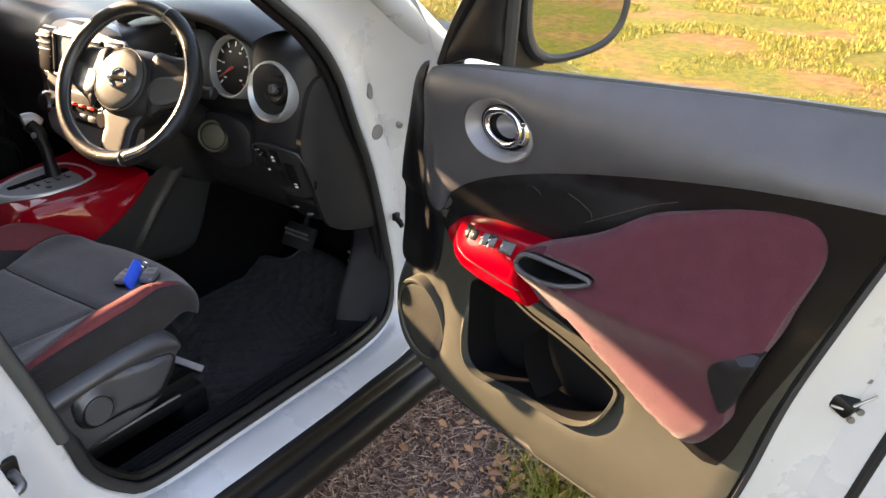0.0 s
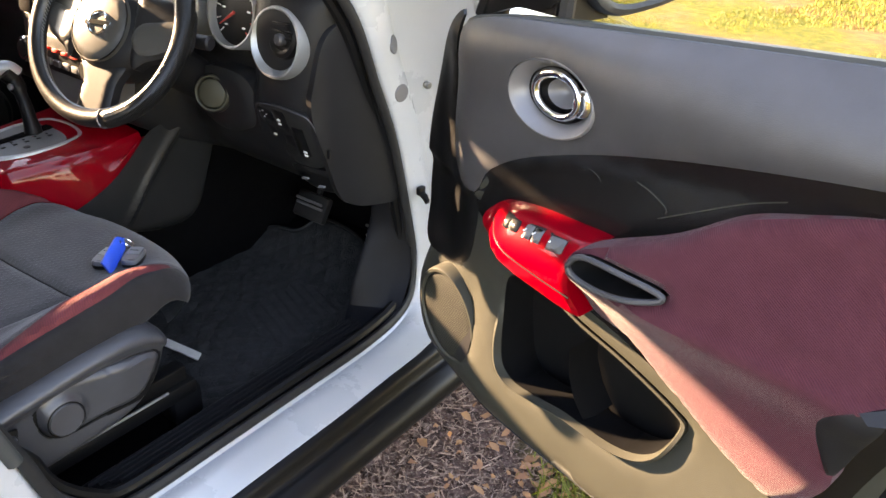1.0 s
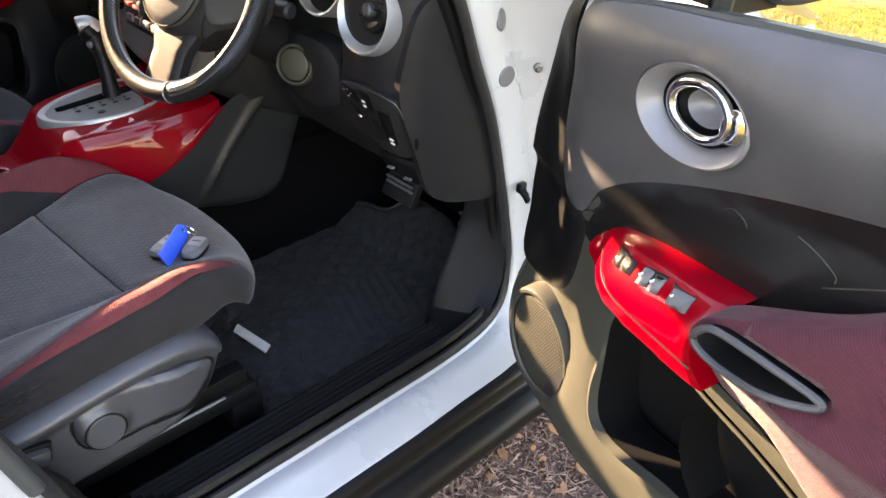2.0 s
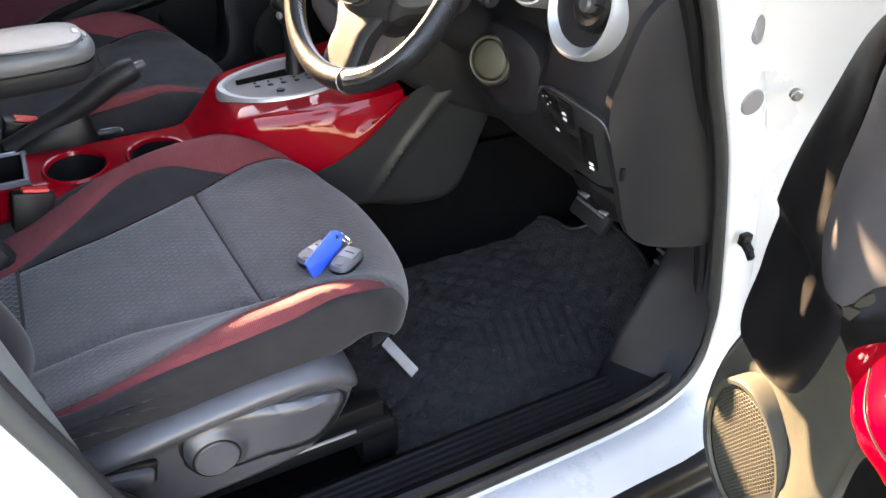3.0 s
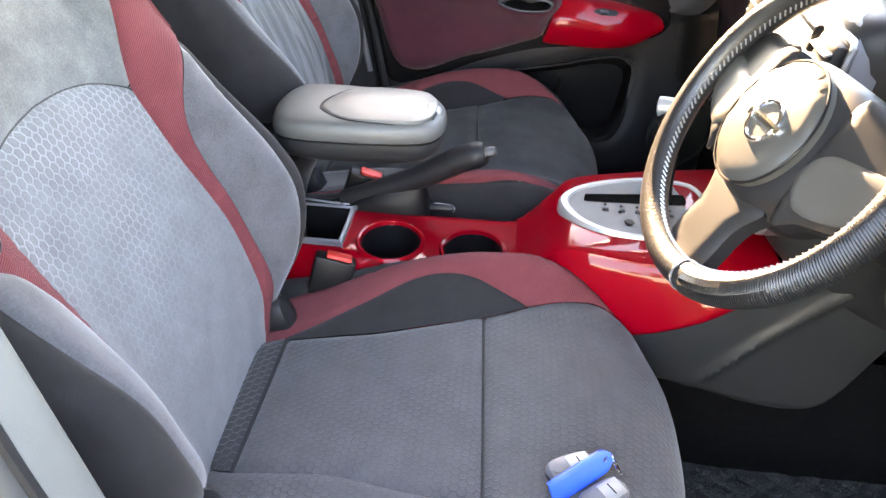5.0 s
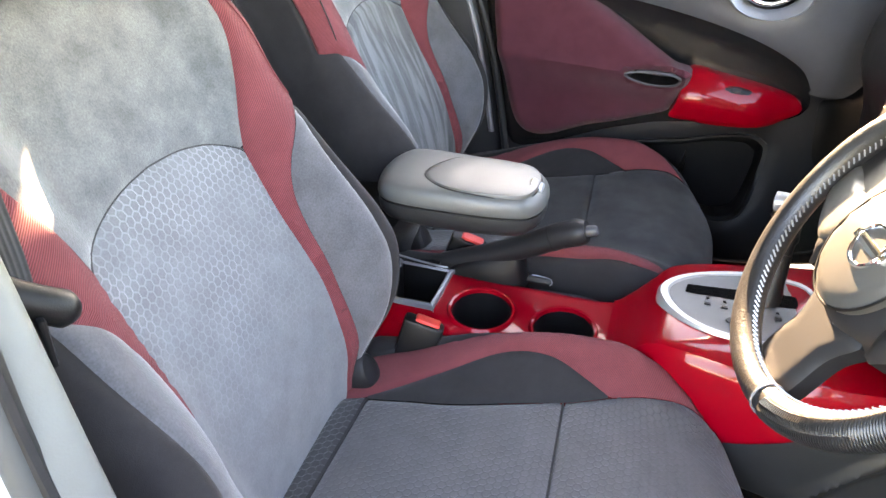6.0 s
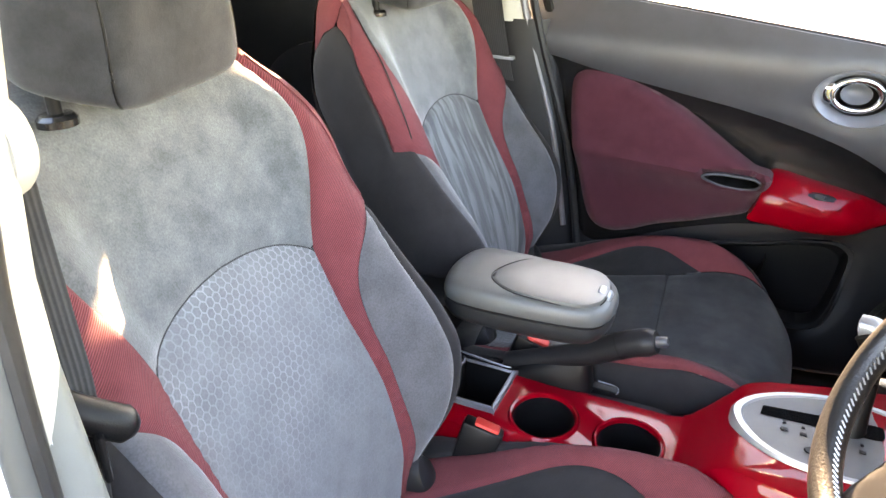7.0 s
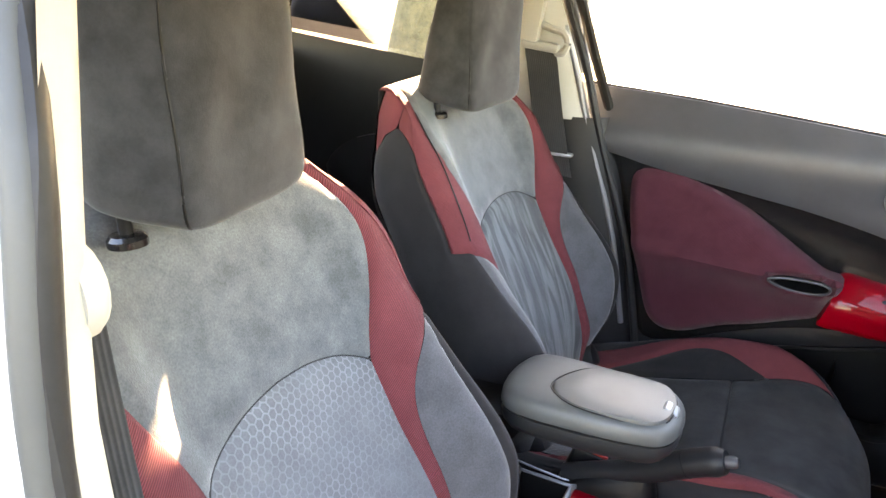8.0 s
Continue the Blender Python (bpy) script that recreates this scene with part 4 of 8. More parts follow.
def car_door(name, at, turn, side, label, driver):
    door = thing(name, at, label, "car door")

    seam, level = (SEAM, 0.84) if driver else (SEAM_LOW, 0.862)
    cup, red_out = (PULL, REDPAN) if driver else (PULL_SLIM, REDPAN_LONG)

    def dw(u, z):
        return door_w(u, z, seam)

    def iw(u, z):
        return insert_w(u, z, level)

    def place(u, z, w):
        u, z, w = np.broadcast_arrays(np.asarray(u, float), np.asarray(z, float), np.asarray(w, float))
        return np.stack([u, -side * w, z], -1) + ORG[door]

    def on(base):
        return lambda u, z, h: place(u, z, base(u, z) + h)

    def flat_on(pts, w):
        return place(pts[:, 0], pts[:, 1], w)
    SP = ellipse(0.158, 0.572, 0.062, 0.083, 22)
    HB = ellipse(0.339, 1.008, 0.0745, 0.051)
    # same plastic on both doors; passenger side takes a darker one for its shade
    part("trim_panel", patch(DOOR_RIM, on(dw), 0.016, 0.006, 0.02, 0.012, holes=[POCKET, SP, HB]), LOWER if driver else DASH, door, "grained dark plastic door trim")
    part("upper_trim", patch(spline(seam[1:] + [(0.927, 1.06), (0.945, 1.09), (0.964, 1.140), (0.90, 1.141), (0.775, 1.134), (0.633, 1.123), (0.454, 1.108), (0.322, 1.097), (0.23, 1.088), (0.168, 1.069), (0.152, 1.03), (0.128, 0.94), (0.13, 0.87), (0.165, 0.83)], 6),
                             lambda u, z, h: place(u, z, dw(u, z) + 0.004 + h), 0.014, 0.003, 0.012, 0.006, holes=[HB]), SOFT, door, "soft charcoal upper door trim")
    part("dark_insert", patch(DARKINS if driver else DARKINS_LOW, lambda u, z, h: place(u, z, dw(u, z) + 0.005 + h), 0.02, 0.004, 0.012, 0.006), GLOSSDARK, door, "scuffed black door insert")
    if driver:
        for pts in ([(0.395, 0.925), (0.405, 0.931), (0.42, 0.926), (0.425, 0.920)], [(0.478, 0.940), (0.50, 0.934), (0.522, 0.923), (0.524, 0.915)], [(0.515, 0.905), (0.57, 0.938), (0.62, 0.967), (0.66, 0.985)]):
            q = spline(pts, 6, False)
            part("scratch", tube(place(q[:, 0], q[:, 1], dw(q[:, 0], q[:, 1]) + 0.0052), 0.0007, 4), LOWER, door, "pale scratch in the plastic")
    part("armrest_cloth", patch(INSERT if driver else INSERT_PLAIN, on(iw), 0.010, 0.012, 0.016, 0.04, holes=[cup]), DOORRED, door, "maroon woven cloth armrest panel")
    pw = iw(cup[:, 0], cup[:, 1])
    pull = part("pull_cup", tube(flat_on(cup, pw + 0.001), 0.004 if driver else 0.0026, 8, closed=True), SOFT, door, "dark grey rim of pull handle cup")
    part("cup_lining", patch(cup, lambda u, z, h: place(u, z, iw(u, z) - 0.004 + h), 0.01, 0, 0.01, 0, dome=-0.05, dome_at=0.02), DARK, pull)
    red = part("switch_panel", patch(red_out, on(red_w), 0.008, 0.005, 0.008, 0.04), RED, door, "glossy red switch panel")
    if driver:
        cr = np.array([(u, np.interp(u, [0.268, 0.33, 0.40, 0.45], [0.812, 0.796, 0.786, 0.781])) for u in np.linspace(0.268, 0.448, 24)])
        part("panel_crease", tube(flat_on(cr, red_w(cr[:, 0], cr[:, 1]) + 0.0005), 0.0012, 6), DARK, red)

    def on_red(pts, lift, nm, mat, up=0.0, lab=""):
        pts = np.asarray(pts, float)
        return part(nm, patch(pts, lambda u, z, h: place(u, z, red_w(u, z) + lift + h), 0.005, 0.002, 0.004, 0.006, dome=up, dome_at=0.01), mat, red, lab)
    if driver:
        def slanted(u, z, du, dz):
            """A small parallelogram that follows the panel's slope."""
            q = np.array([(u - du, z - dz - 0.12 * du), (u + du, z - dz + 0.12 * du), (u + du, z + dz + 0.12 * du), (u - du, z + dz - 0.12 * du)])
            return even(spline(np.vstack([q * 0.9 + q.mean(0) * 0.1, q * 0.9 + q.mean(0) * 0.1])[[0, 0, 1, 1, 2, 2, 3, 3]] + np.array([(0, -1), (1, 0)] * 4)[[0, 0, 1, 1, 0, 0, 1, 1]] * 0.0, 3), 0.003)
        for u, z, du in ((0.322, 0.832, 0.020), (0.366, 0.836, 0.018), (0.409, 0.839, 0.018)):
            on_red(slanted(u, z, du, 0.0105), 0.0010, "switch_bezel", DARK, lab="black switch recess")
        for u, z in ((0.313, 0.831), (0.332, 0.8335)):
            on_red(slanted(u, z, 0.0085, 0.008), 0.003, "lock_switch", DARK, 0.002)
            on_red(ellipse(u - 0.002, z + 0.001, 0.0028, 0.0016, 10, 12), 0.0062, "switch_mark", WHITEMARK)
        for u, z, du in ((0.358, 0.8355, 0.0080), (0.375, 0.837, 0.0080), (0.409, 0.839, 0.015)):
            on_red(slanted(u, z, du, 0.009), 0.003, "window_switch", PLATE, 0.006, "dark grey window switch")
            on_red(ellipse(u - du * 0.5, z + 0.003, 0.002, 0.0012, 10, 12), 0.0098, "switch_mark", WHITEMARK)
    else:
        on_red(spline([(0.332, 0.828), (0.337, 0.836), (0.36, 0.840), (0.383, 0.839), (0.381, 0.831), (0.355, 0.827)], 5), 0.0012, "switch_bezel", DARK)
        on_red(ellipse(0.360, 0.834, 0.013, 0.004, 6), 0.003, "window_switch", SOFT, 0.003)
    # release handle in its round dish
    hb = part("handle_dish", merge(*[loft([place(0.339 + 0.0745 * k * np.cos(A), 1.008 + 0.051 * k * np.sin(A) + dz, w) for k, w, dz in rr], cap=False) for A in [2 * math.pi * np.arange(48) / 48]
                                     for rr in [((1.0, 0.004, 0), (1.0, 0.009, 0), (0.96, 0.011, 0), (0.9, 0.009, 0.0), (0.74, -0.006, 0.002), (0.70, -0.010, 0.002))]]), GREYSAT, door, "satin grey handle surround")
    A = 2 * math.pi * np.arange(40) / 40
    part("dish_bowl", loft([place(0.341 + 0.0745 * k * np.cos(A), 1.011 + 0.051 * k * np.sin(A), w) for k, w in ((0.72, -0.008), (0.66, -0.02), (0.5, -0.036), (0.25, -0.042), (0.02, -0.043))], cap=False), DARK, hb)
    ring = place(0.342 + 0.040 * np.cos(A), 1.012 + 0.0275 * np.sin(A), -0.002 + 0.004 * np.cos(A))
    han = part("release_handle", tube(ring, 0.0052 + 0.0022 * np.maximum(0, -np.cos(A + 0.6)), 10, closed=True, up=(0, 1, 0)), CHROME, door, "chrome ring release handle")
    part("lever", patch(spline([(0.372, 0.997), (0.374, 1.024), (0.392, 1.029), (0.400, 1.012), (0.392, 0.995)], 6), lambda u, z, h: place(u, z, 0.005 + h), 0.005, 0.004, 0.006, 0.012), CHROME, han)
    part("handle_cup", patch(ellipse(0.343, 1.012, 0.026, 0.019), lambda u, z, h: place(u, z, -0.012 + h), 0.006, 0, 0.01, 0, dome=-0.02, dome_at=0.02), GREYSAT, han)
    # loudspeaker grille
    spw = float(dw(0.158, 0.572)) + 0.003
    spk = part("speaker_grille", patch(ellipse(0.158, 0.572, 0.0595, 0.080, 22), lambda u, z, h: place(u, z, spw + h), 0.006, 0.002, 0.006, dome=0.003, dome_at=0.05), GRILLE, door, "round perforated loudspeaker grille")
    part("grille_back", patch(SP, lambda u, z, h: place(u, z, dw(u, z) - 0.004 + h), 0.02, 0, 0.01), DASH, spk)
    part("speaker_ring", loft([flat_on(ellipse(0.158, 0.572, 0.0665 * k, 0.0885 * k, 22), np.full(len(ellipse(0.158, 0.572, 1, 1, 22)), spw + d)) for k, d in ((1.02, -0.03), (1.0, 0.0), (0.975, 0.0035), (0.92, 0.0035), (0.885, 0.0))], cap=False), LOWER, spk)
    # map pocket
    wl = dw(POCKET[:, 0], POCKET[:, 1])
    low = bump1(0.70 - POCKET[:, 1], 0.02, 0.10)
    def rim_at(k, kz, z0, w):
        return place(0.445 + (POCKET[:, 0] - 0.445) * k, z0 + (POCKET[:, 1] - 0.63) * kz, w)
    # pocket rim likewise darker on the shaded passenger door
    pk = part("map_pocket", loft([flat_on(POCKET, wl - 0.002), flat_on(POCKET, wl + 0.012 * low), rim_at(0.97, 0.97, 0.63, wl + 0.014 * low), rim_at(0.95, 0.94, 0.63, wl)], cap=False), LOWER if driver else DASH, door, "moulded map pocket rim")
    part("pocket_lining", loft([rim_at(0.95, 0.94, 0.63, wl), rim_at(0.94, 0.94, 0.62, wl * 0 - 0.05), rim_at(0.9, 0.9, 0.60, wl * 0 - 0.065)], cap=False), DARK, pk, "black pocket lining")
    # front trim edge in black: the cast shade there is put into its colour
    part("shaded_edge", patch(spline([(0.150, 1.075), (0.122, 1.068), (0.085, 1.01), (0.050, 0.93), (0.034, 0.87), (0.028, 0.80), (0.026, 0.73), (0.045, 0.672), (0.11, 0.660), (0.16, 0.672), (0.19, 0.70), (0.203, 0.775), (0.203, 0.82), (0.165, 0.83), (0.135, 0.87), (0.126, 0.94), (0.138, 1.0)], 6), lambda u, z, h: place(u, z, dw(u, z) + 0.004 - 0.012 * bump1(0.08 - u, 0.0, 0.05) + h), 0.012, 0.003, 0.01, 0.006), DARK, door, "front edge of door trim, blackened for shade")
    part("pocket_back", patch(even(POCKET, 0.01), lambda u, z, h: place(u, z - 0.02, -0.064 + h), 0.03, 0, 0.01), DARK, pk)
    part("pocket_divider", loft([place(np.array([0.425, 0.430, 0.445, 0.470]), np.array([0.66, 0.62, 0.585, 0.555]), w) for w in (-0.06, -0.02, 0.006)], cap=False, closed=False), DARK, pk)
    if driver:
        part("corner_flap", patch(spline([(0.833, 0.852), (0.80, 0.838), (0.776, 0.812), (0.774, 0.785), (0.784, 0.762), (0.800, 0.742), (0.815, 0.79)], 6), lambda u, z, h: place(u, z, iw(u, z) + 0.004 + h), 0.01, 0.004, 0.008, 0.02), DASH, door, "dark corner flap")
    # steel shell behind the trim
    R = even(DOOR_RIM, 0.02)
    T = np.roll(R, -1, 0) - np.roll(R, 1, 0)
    nn = np.stack([T[:, 1], -T[:, 0]], 1)
    nn /= np.linalg.norm(nn, axis=1)[:, None]
    nn *= np.sign(np.einsum('ij,ij->i', nn, R - R.mean(0)).mean())
    rear = bump1(R[:, 0], 0.62, 0.76) * (R[:, 1] < 1.15)

    def off(o, w):
        q = R + nn * np.broadcast_to(o, (len(R),))[:, None]
        q[:, 1] = np.minimum(q[:, 1], 1.005 + 0.065 * q[:, 0])
        return place(q[:, 0], q[:, 1], w)
    wr = dw(R[:, 0], R[:, 1])
    part("rubber_edge", loft([off(0.0, wr - 0.012), off(0.006, wr - 0.008), off(0.018 - 0.010 * rear, wr - 0.022), off(0.020 - 0.010 * rear, wr - 0.03), off(0.0, wr - 0.045)], cap=False), RUBBER, door, "black rubber edge seal")
    part("jamb", loft([off(0.012 - 0.006 * rear, wr - 0.028), off(0.020 - 0.004 * rear, -0.06 + 0 * wr), off(0.022 + 0.026 * rear, -0.10 + 0 * wr), off(0.03 + 0.035 * rear, -0.118 + 0 * wr), off(0.045 + 0.05 * rear, -0.122 + 0 * wr), off(0.06 + 0.095 * rear, -0.128 + 0 * wr), off(0.062 + 0.098 * rear, -0.14 + 0 * wr), off(0.0, -0.165 + 0 * wr), off(-0.15, -0.185 + 0 * wr)], cap=False), WHITE, door, "white painted door edge")
    part("edge_seal", tube(off(0.036 + 0.082 * rear, -0.114 - 0.014 * rear), 0.009, 8, closed=True), RUBBER, door, "black rubber tube seal")
    part("outer_skin", patch(np.stack([0.5 + (R[:, 0] - 0.5) * 0.96, np.minimum(0.8 + (R[:, 1] - 0.8) * 0.96, 0.99 + 0.06 * R[:, 0])], 1), lambda u, z, h: place(u, z, -0.182 + 0.03 * ((z - 0.8) / 0.35) ** 2 + h), 0.05, 0.0, 0.02), WHITE, door)
    if driver:
        lt = part("door_latch", block(tuple(place(0.890, 0.744, -0.108)), (0.048, 0.036, 0.026), 0.007, (0, 24, 0)), DARK, door, "black door latch")
        part("latch_claw", tube(place(np.array([0.886, 0.900, 0.912, 0.930]), np.array([0.738, 0.740, 0.748, 0.765]), np.array([-0.090, -0.092, -0.098, -0.116])), [0.0022, 0.0030, 0.0024, 0.0015], 8), METAL, lt, "steel latch claw")
        for u, z in ((0.914, 0.782), (0.916, 0.730), (0.908, 0.712)):
            part("screw", lathe([(0, 0.0025), (0.004, 0.0025), (0.0055, 0.0), (0.0055, -0.01)], tuple(place(u, z, -0.1165)), (0.1, -side * 1.0, 0.1), 12), METAL, door)
    # corner sail, window frame
    part("corner_sail", patch(spline([(0.172, 1.082), (0.23, 1.098), (0.300, 1.112), (0.303, 1.16), (0.310, 1.25), (0.29, 1.245), (0.225, 1.165)], 5), lambda u, z, h: place(u, z, -0.02 + h), 0.014, 0.006, 0.015, 0.02), DARK, door, "black mirror corner cover")
    fr = spline([(0.165, 1.075), (0.205, 1.160), (0.27, 1.245), (0.40, 1.38), (0.58, 1.492), (0.80, 1.527), (0.98, 1.50), (1.02, 1.40), (1.0, 1.16)], 6, False)
    part("window_frame", tube(place(fr[:, 0], fr[:, 1], -0.05 - 0.1 * np.clip(fr[:, 1] - 1.1, 0, 1) * 0), 0.02, 10, up=(0, 1, 0), flat=1.4), DARK, door, "black window frame")
    part("frame_edge", tube(place(fr[:, 0] - 0.018, fr[:, 1] + 0.012, -0.075), 0.009, 8, up=(0, 1, 0)), GREYSAT, door)
    part("window_post", tube(place(np.array([0.303, 0.308, 0.315]), np.array([1.08, 1.2, 1.3]), np.array([-0.045, -0.045, -0.045])), 0.012, 8), RUBBER, door)
    part("belt_seal", tube(place(np.array([0.30, 0.45, 0.63, 0.78, 0.96]), np.array([1.076, 1.086, 1.096, 1.104, 1.112]), np.full(5, -0.060)), 0.008, 8), RUBBER, door)
    if driver:
        # wing mirror stands out from the door, its glass turned to the rear
        base = place(np.array([0.28]), np.array([1.12]), np.array([-0.06]))[0]
        cq, sq = np.sign(np.cos(A)) * np.abs(np.cos(A)) ** 0.72, np.sign(np.sin(A)) * np.abs(np.sin(A)) ** 0.72
        mir = part("mirror_housing", loft([place(uu + 0 * A, 1.190 + rz * sq * (1 + 0.08 * cq), -0.215 + rw * cq) for uu, rz, rw in ((0.18, 0.02, 0.03), (0.19, 0.06, 0.09), (0.22, 0.09, 0.125), (0.27, 0.103, 0.143), (0.305, 0.104, 0.146), (0.313, 0.100, 0.142), (0.314, 0.094, 0.134), (0.308, 0.086, 0.122))], cap=False), RUBBER, door, "black wing mirror housing")
        part("mirror_arm", loft([place(np.array([0.22, 0.30, 0.30, 0.22]), np.array([1.085, 1.085, 1.13, 1.13]) + k, np.full(4, w)) for w, k in ((-0.03, 0.015), (-0.08, 0.0), (-0.14, 0.0))]), DARK, mir)
        part("mirror_glass", (list(place(0.3095 + 0 * A, 1.190 + 0.090 * sq * (1 + 0.08 * cq), -0.214 + 0.126 * cq)), [tuple(range(len(A)))]), MIRROR, mir, "silvered mirror glass", smooth=False)
    door.rotation_euler = (0, 0, radians(turn))
    return door


car_door("front_door", (0.74, 0.178, 0.0), -12.0, 1, "white front door standing wide open with maroon cloth armrest", True)
car_door("front_door", (-0.585, 0.235, 0.0), -90.0, -1, "closed passenger door with maroon cloth and red switch panel", False)


# ---- front seats ----
SEAT_X, SEAT_Y, SEAT_Z = 0.345, -0.555, 0.62
TWIST = radians(2.5)
UPV, FWD, SIDE = np.array([0.407 * math.sin(TWIST), -0.407 * math.cos(TWIST), 0.913]), np.array([-0.913 * math.sin(TWIST), 0.913 * math.cos(TWIST), 0.407]), np.array([math.cos(TWIST), math.sin(TWIST), 0.0])
BACK = np.array([SEAT_X + 0.012, SEAT_Y, SEAT_Z])
WIDE = [(-0.10, 0.14), (-0.03, 0.173), (0.03, 0.205), (0.08, 0.246), (0.14, 0.272), (0.20, 0.270), (0.30, 0.263), (0.40, 0.246), (0.48, 0.246), (0.54, 0.227), (0.59, 0.194), (0.64, 0.180), (0.72, 0.15), (0.8, 0.14)]
BOLSTER = [(-0.10, 0.06), (-0.03, 0.08), (0.03, 0.30), (0.08, 0.82), (0.14, 1.06), (0.20, 1.02), (0.30, 0.66), (0.40, 0.48), (0.50, 0.38), (0.60, 0.0), (0.7, 0.0), (0.8, 0.0)]
SPINE = [(-0.10, -0.10, -0.06), (0.0, 0.0, -0.035), (0.06, 0.06, -0.016), (0.12, 0.12, -0.004), (0.22, 0.22, 0.004), (0.36, 0.36, 0.0), (0.50, 0.50, -0.002), (0.56, 0.56, -0.004), (0.60, 0.60, -0.010), (0.635, 0.628, -0.024), (0.67, 0.644, -0.046), (0.72, 0.636, -0.076), (0.78, 0.575, -0.092), (0.80, 0.55, -0.094)]
SECT = spline([(0, 0, 0), (0.06, 0.06, 0.001), (0.118, 0.118, 0.005), (0.14, 0.138, 0.013), (0.162, 0.157, 0.030), (0.187, 0.178, 0.054), (0.21, 0.199, 0.070), (0.24, 0.226, 0.076), (0.27, 0.251, 0.062), (0.31, 0.268, 0.030), (0.36, 0.275, -0.01), (0.42, 0.268, -0.07), (0.47, 0.235, -0.11)], 10, False)
SPN = spline(SPINE, 10, False)


# how far the shoulders fall away, door side and tunnel side of the driver seat
SHOULDER = [1.0, 1.0]


def back_fn(q, v, h):
    a = np.abs(q)
    lat = np.interp(a, SECT[:, 0], SECT[:, 1])
    out = np.interp(a, SECT[:, 0], SECT[:, 2])
    e = 0.004
    dl = (np.interp(a + e, SECT[:, 0], SECT[:, 1]) - np.interp(np.maximum(a - e, 0), SECT[:, 0], SECT[:, 1]))
    do = (np.interp(a + e, SECT[:, 0], SECT[:, 2]) - np.interp(np.maximum(a - e, 0), SECT[:, 0], SECT[:, 2]))
    nl = np.hypot(dl, do) + 1e-9
    k = curve(BOLSTER, v)
    W = curve(WIDE, v) / 0.27
    out = np.where(out > 0, out * k, out * np.clip((0.115 + np.interp(v, SPN[:, 0], SPN[:, 2])) / 0.115, 0, 1))
    vv = np.interp(v, SPN[:, 0], SPN[:, 1])
    ff = np.interp(v, SPN[:, 0], SPN[:, 2])
    crown = bump1(a, 0.26, 0.46) * bump1(v, 0.48, 0.66) * np.where(q > 0, SHOULDER[0], SHOULDER[1])
    lat = lat * (1 - 0.36 * crown)
    vv = vv - 0.085 * crown
    lat2 = np.sign(q) * (lat * W + h * (-do / nl))
    fw = ff + out + h * (dl / nl)
    return BACK + lat2[:, None] * SIDE + vv[:, None] * UPV + fw[:, None] * FWD


def qmap(pts):
    """Outline points given by true width from the middle, to sheet coordinates."""
    P = np.array(pts, float)
    W = curve(WIDE, P[:, 1]) / 0.27
    P[:, 0] = P[:, 0] / W
    return P


# half outlines on the backrest: true width from the middle of the cloth, height along the back
MIDQ = 0.004
HEXE = [(0.138, -0.08), (0.138, 0.02), (0.142, 0.09), (0.146, 0.15), (0.141, 0.21), (0.137, 0.265), (0.137, 0.32), (0.137, 0.357)]
ARCH = [(0.137, 0.357), (0.118, 0.372), (0.088, 0.387), (0.046, 0.398), (0.0, 0.402)]
BANDI = [(0.137, 0.357), (0.149, 0.389), (0.166, 0.423), (0.184, 0.461), (0.196, 0.493), (0.200, 0.526), (0.192, 0.558), (0.176, 0.592), (0.154, 0.63), (0.132, 0.665)]
BANDO = [(0.158, -0.08), (0.158, 0.03), (0.157, 0.06), (0.158, 0.10), (0.159, 0.145), (0.158, 0.19), (0.157, 0.23), (0.161, 0.27), (0.172, 0.303), (0.190, 0.328), (0.213, 0.346)]
CREST = [(0.213, 0.346), (0.236, 0.360), (0.256, 0.368)]
# on the flank, in sheet coordinates: lower end of the maroon panel, then its rear seam up to the shoulder
FLANK = [(0.276, 0.369), (0.305, 0.374), (0.328, 0.378)]
REARSEAM = [(0.328, 0.378), (0.325, 0.42), (0.328, 0.47), (0.342, 0.52), (0.362, 0.56), (0.382, 0.585)]
TOPEDGE = [(0.382, 0.585), (0.355, 0.612), (0.30, 0.632), (0.25, 0.642)]
SEAMQ = np.array([(0.224, -0.08), (0.224, 0.05), (0.222, 0.12), (0.224, 0.19), (0.236, 0.27), (0.250, 0.33), (0.264, 0.366)])


def poly(pts, per=5):
    return even(spline(pts, per, False), 0.01, closed=False)


def half(pts, s, shift=MIDQ):
    """One side of an outline as sheet coordinates; s: 1 towards the door, -1 towards the tunnel."""
    P = poly(pts) if len(pts) > 2 else np.array(pts, float)
    P = np.stack([P[:, 0] * s + shift, P[:, 1]], 1)
    return qmap(P)


def both(pts):
    return half(pts, 1), half(pts, -1)[::-1]


AN20 = 2 * math.pi * np.arange(20) / 20


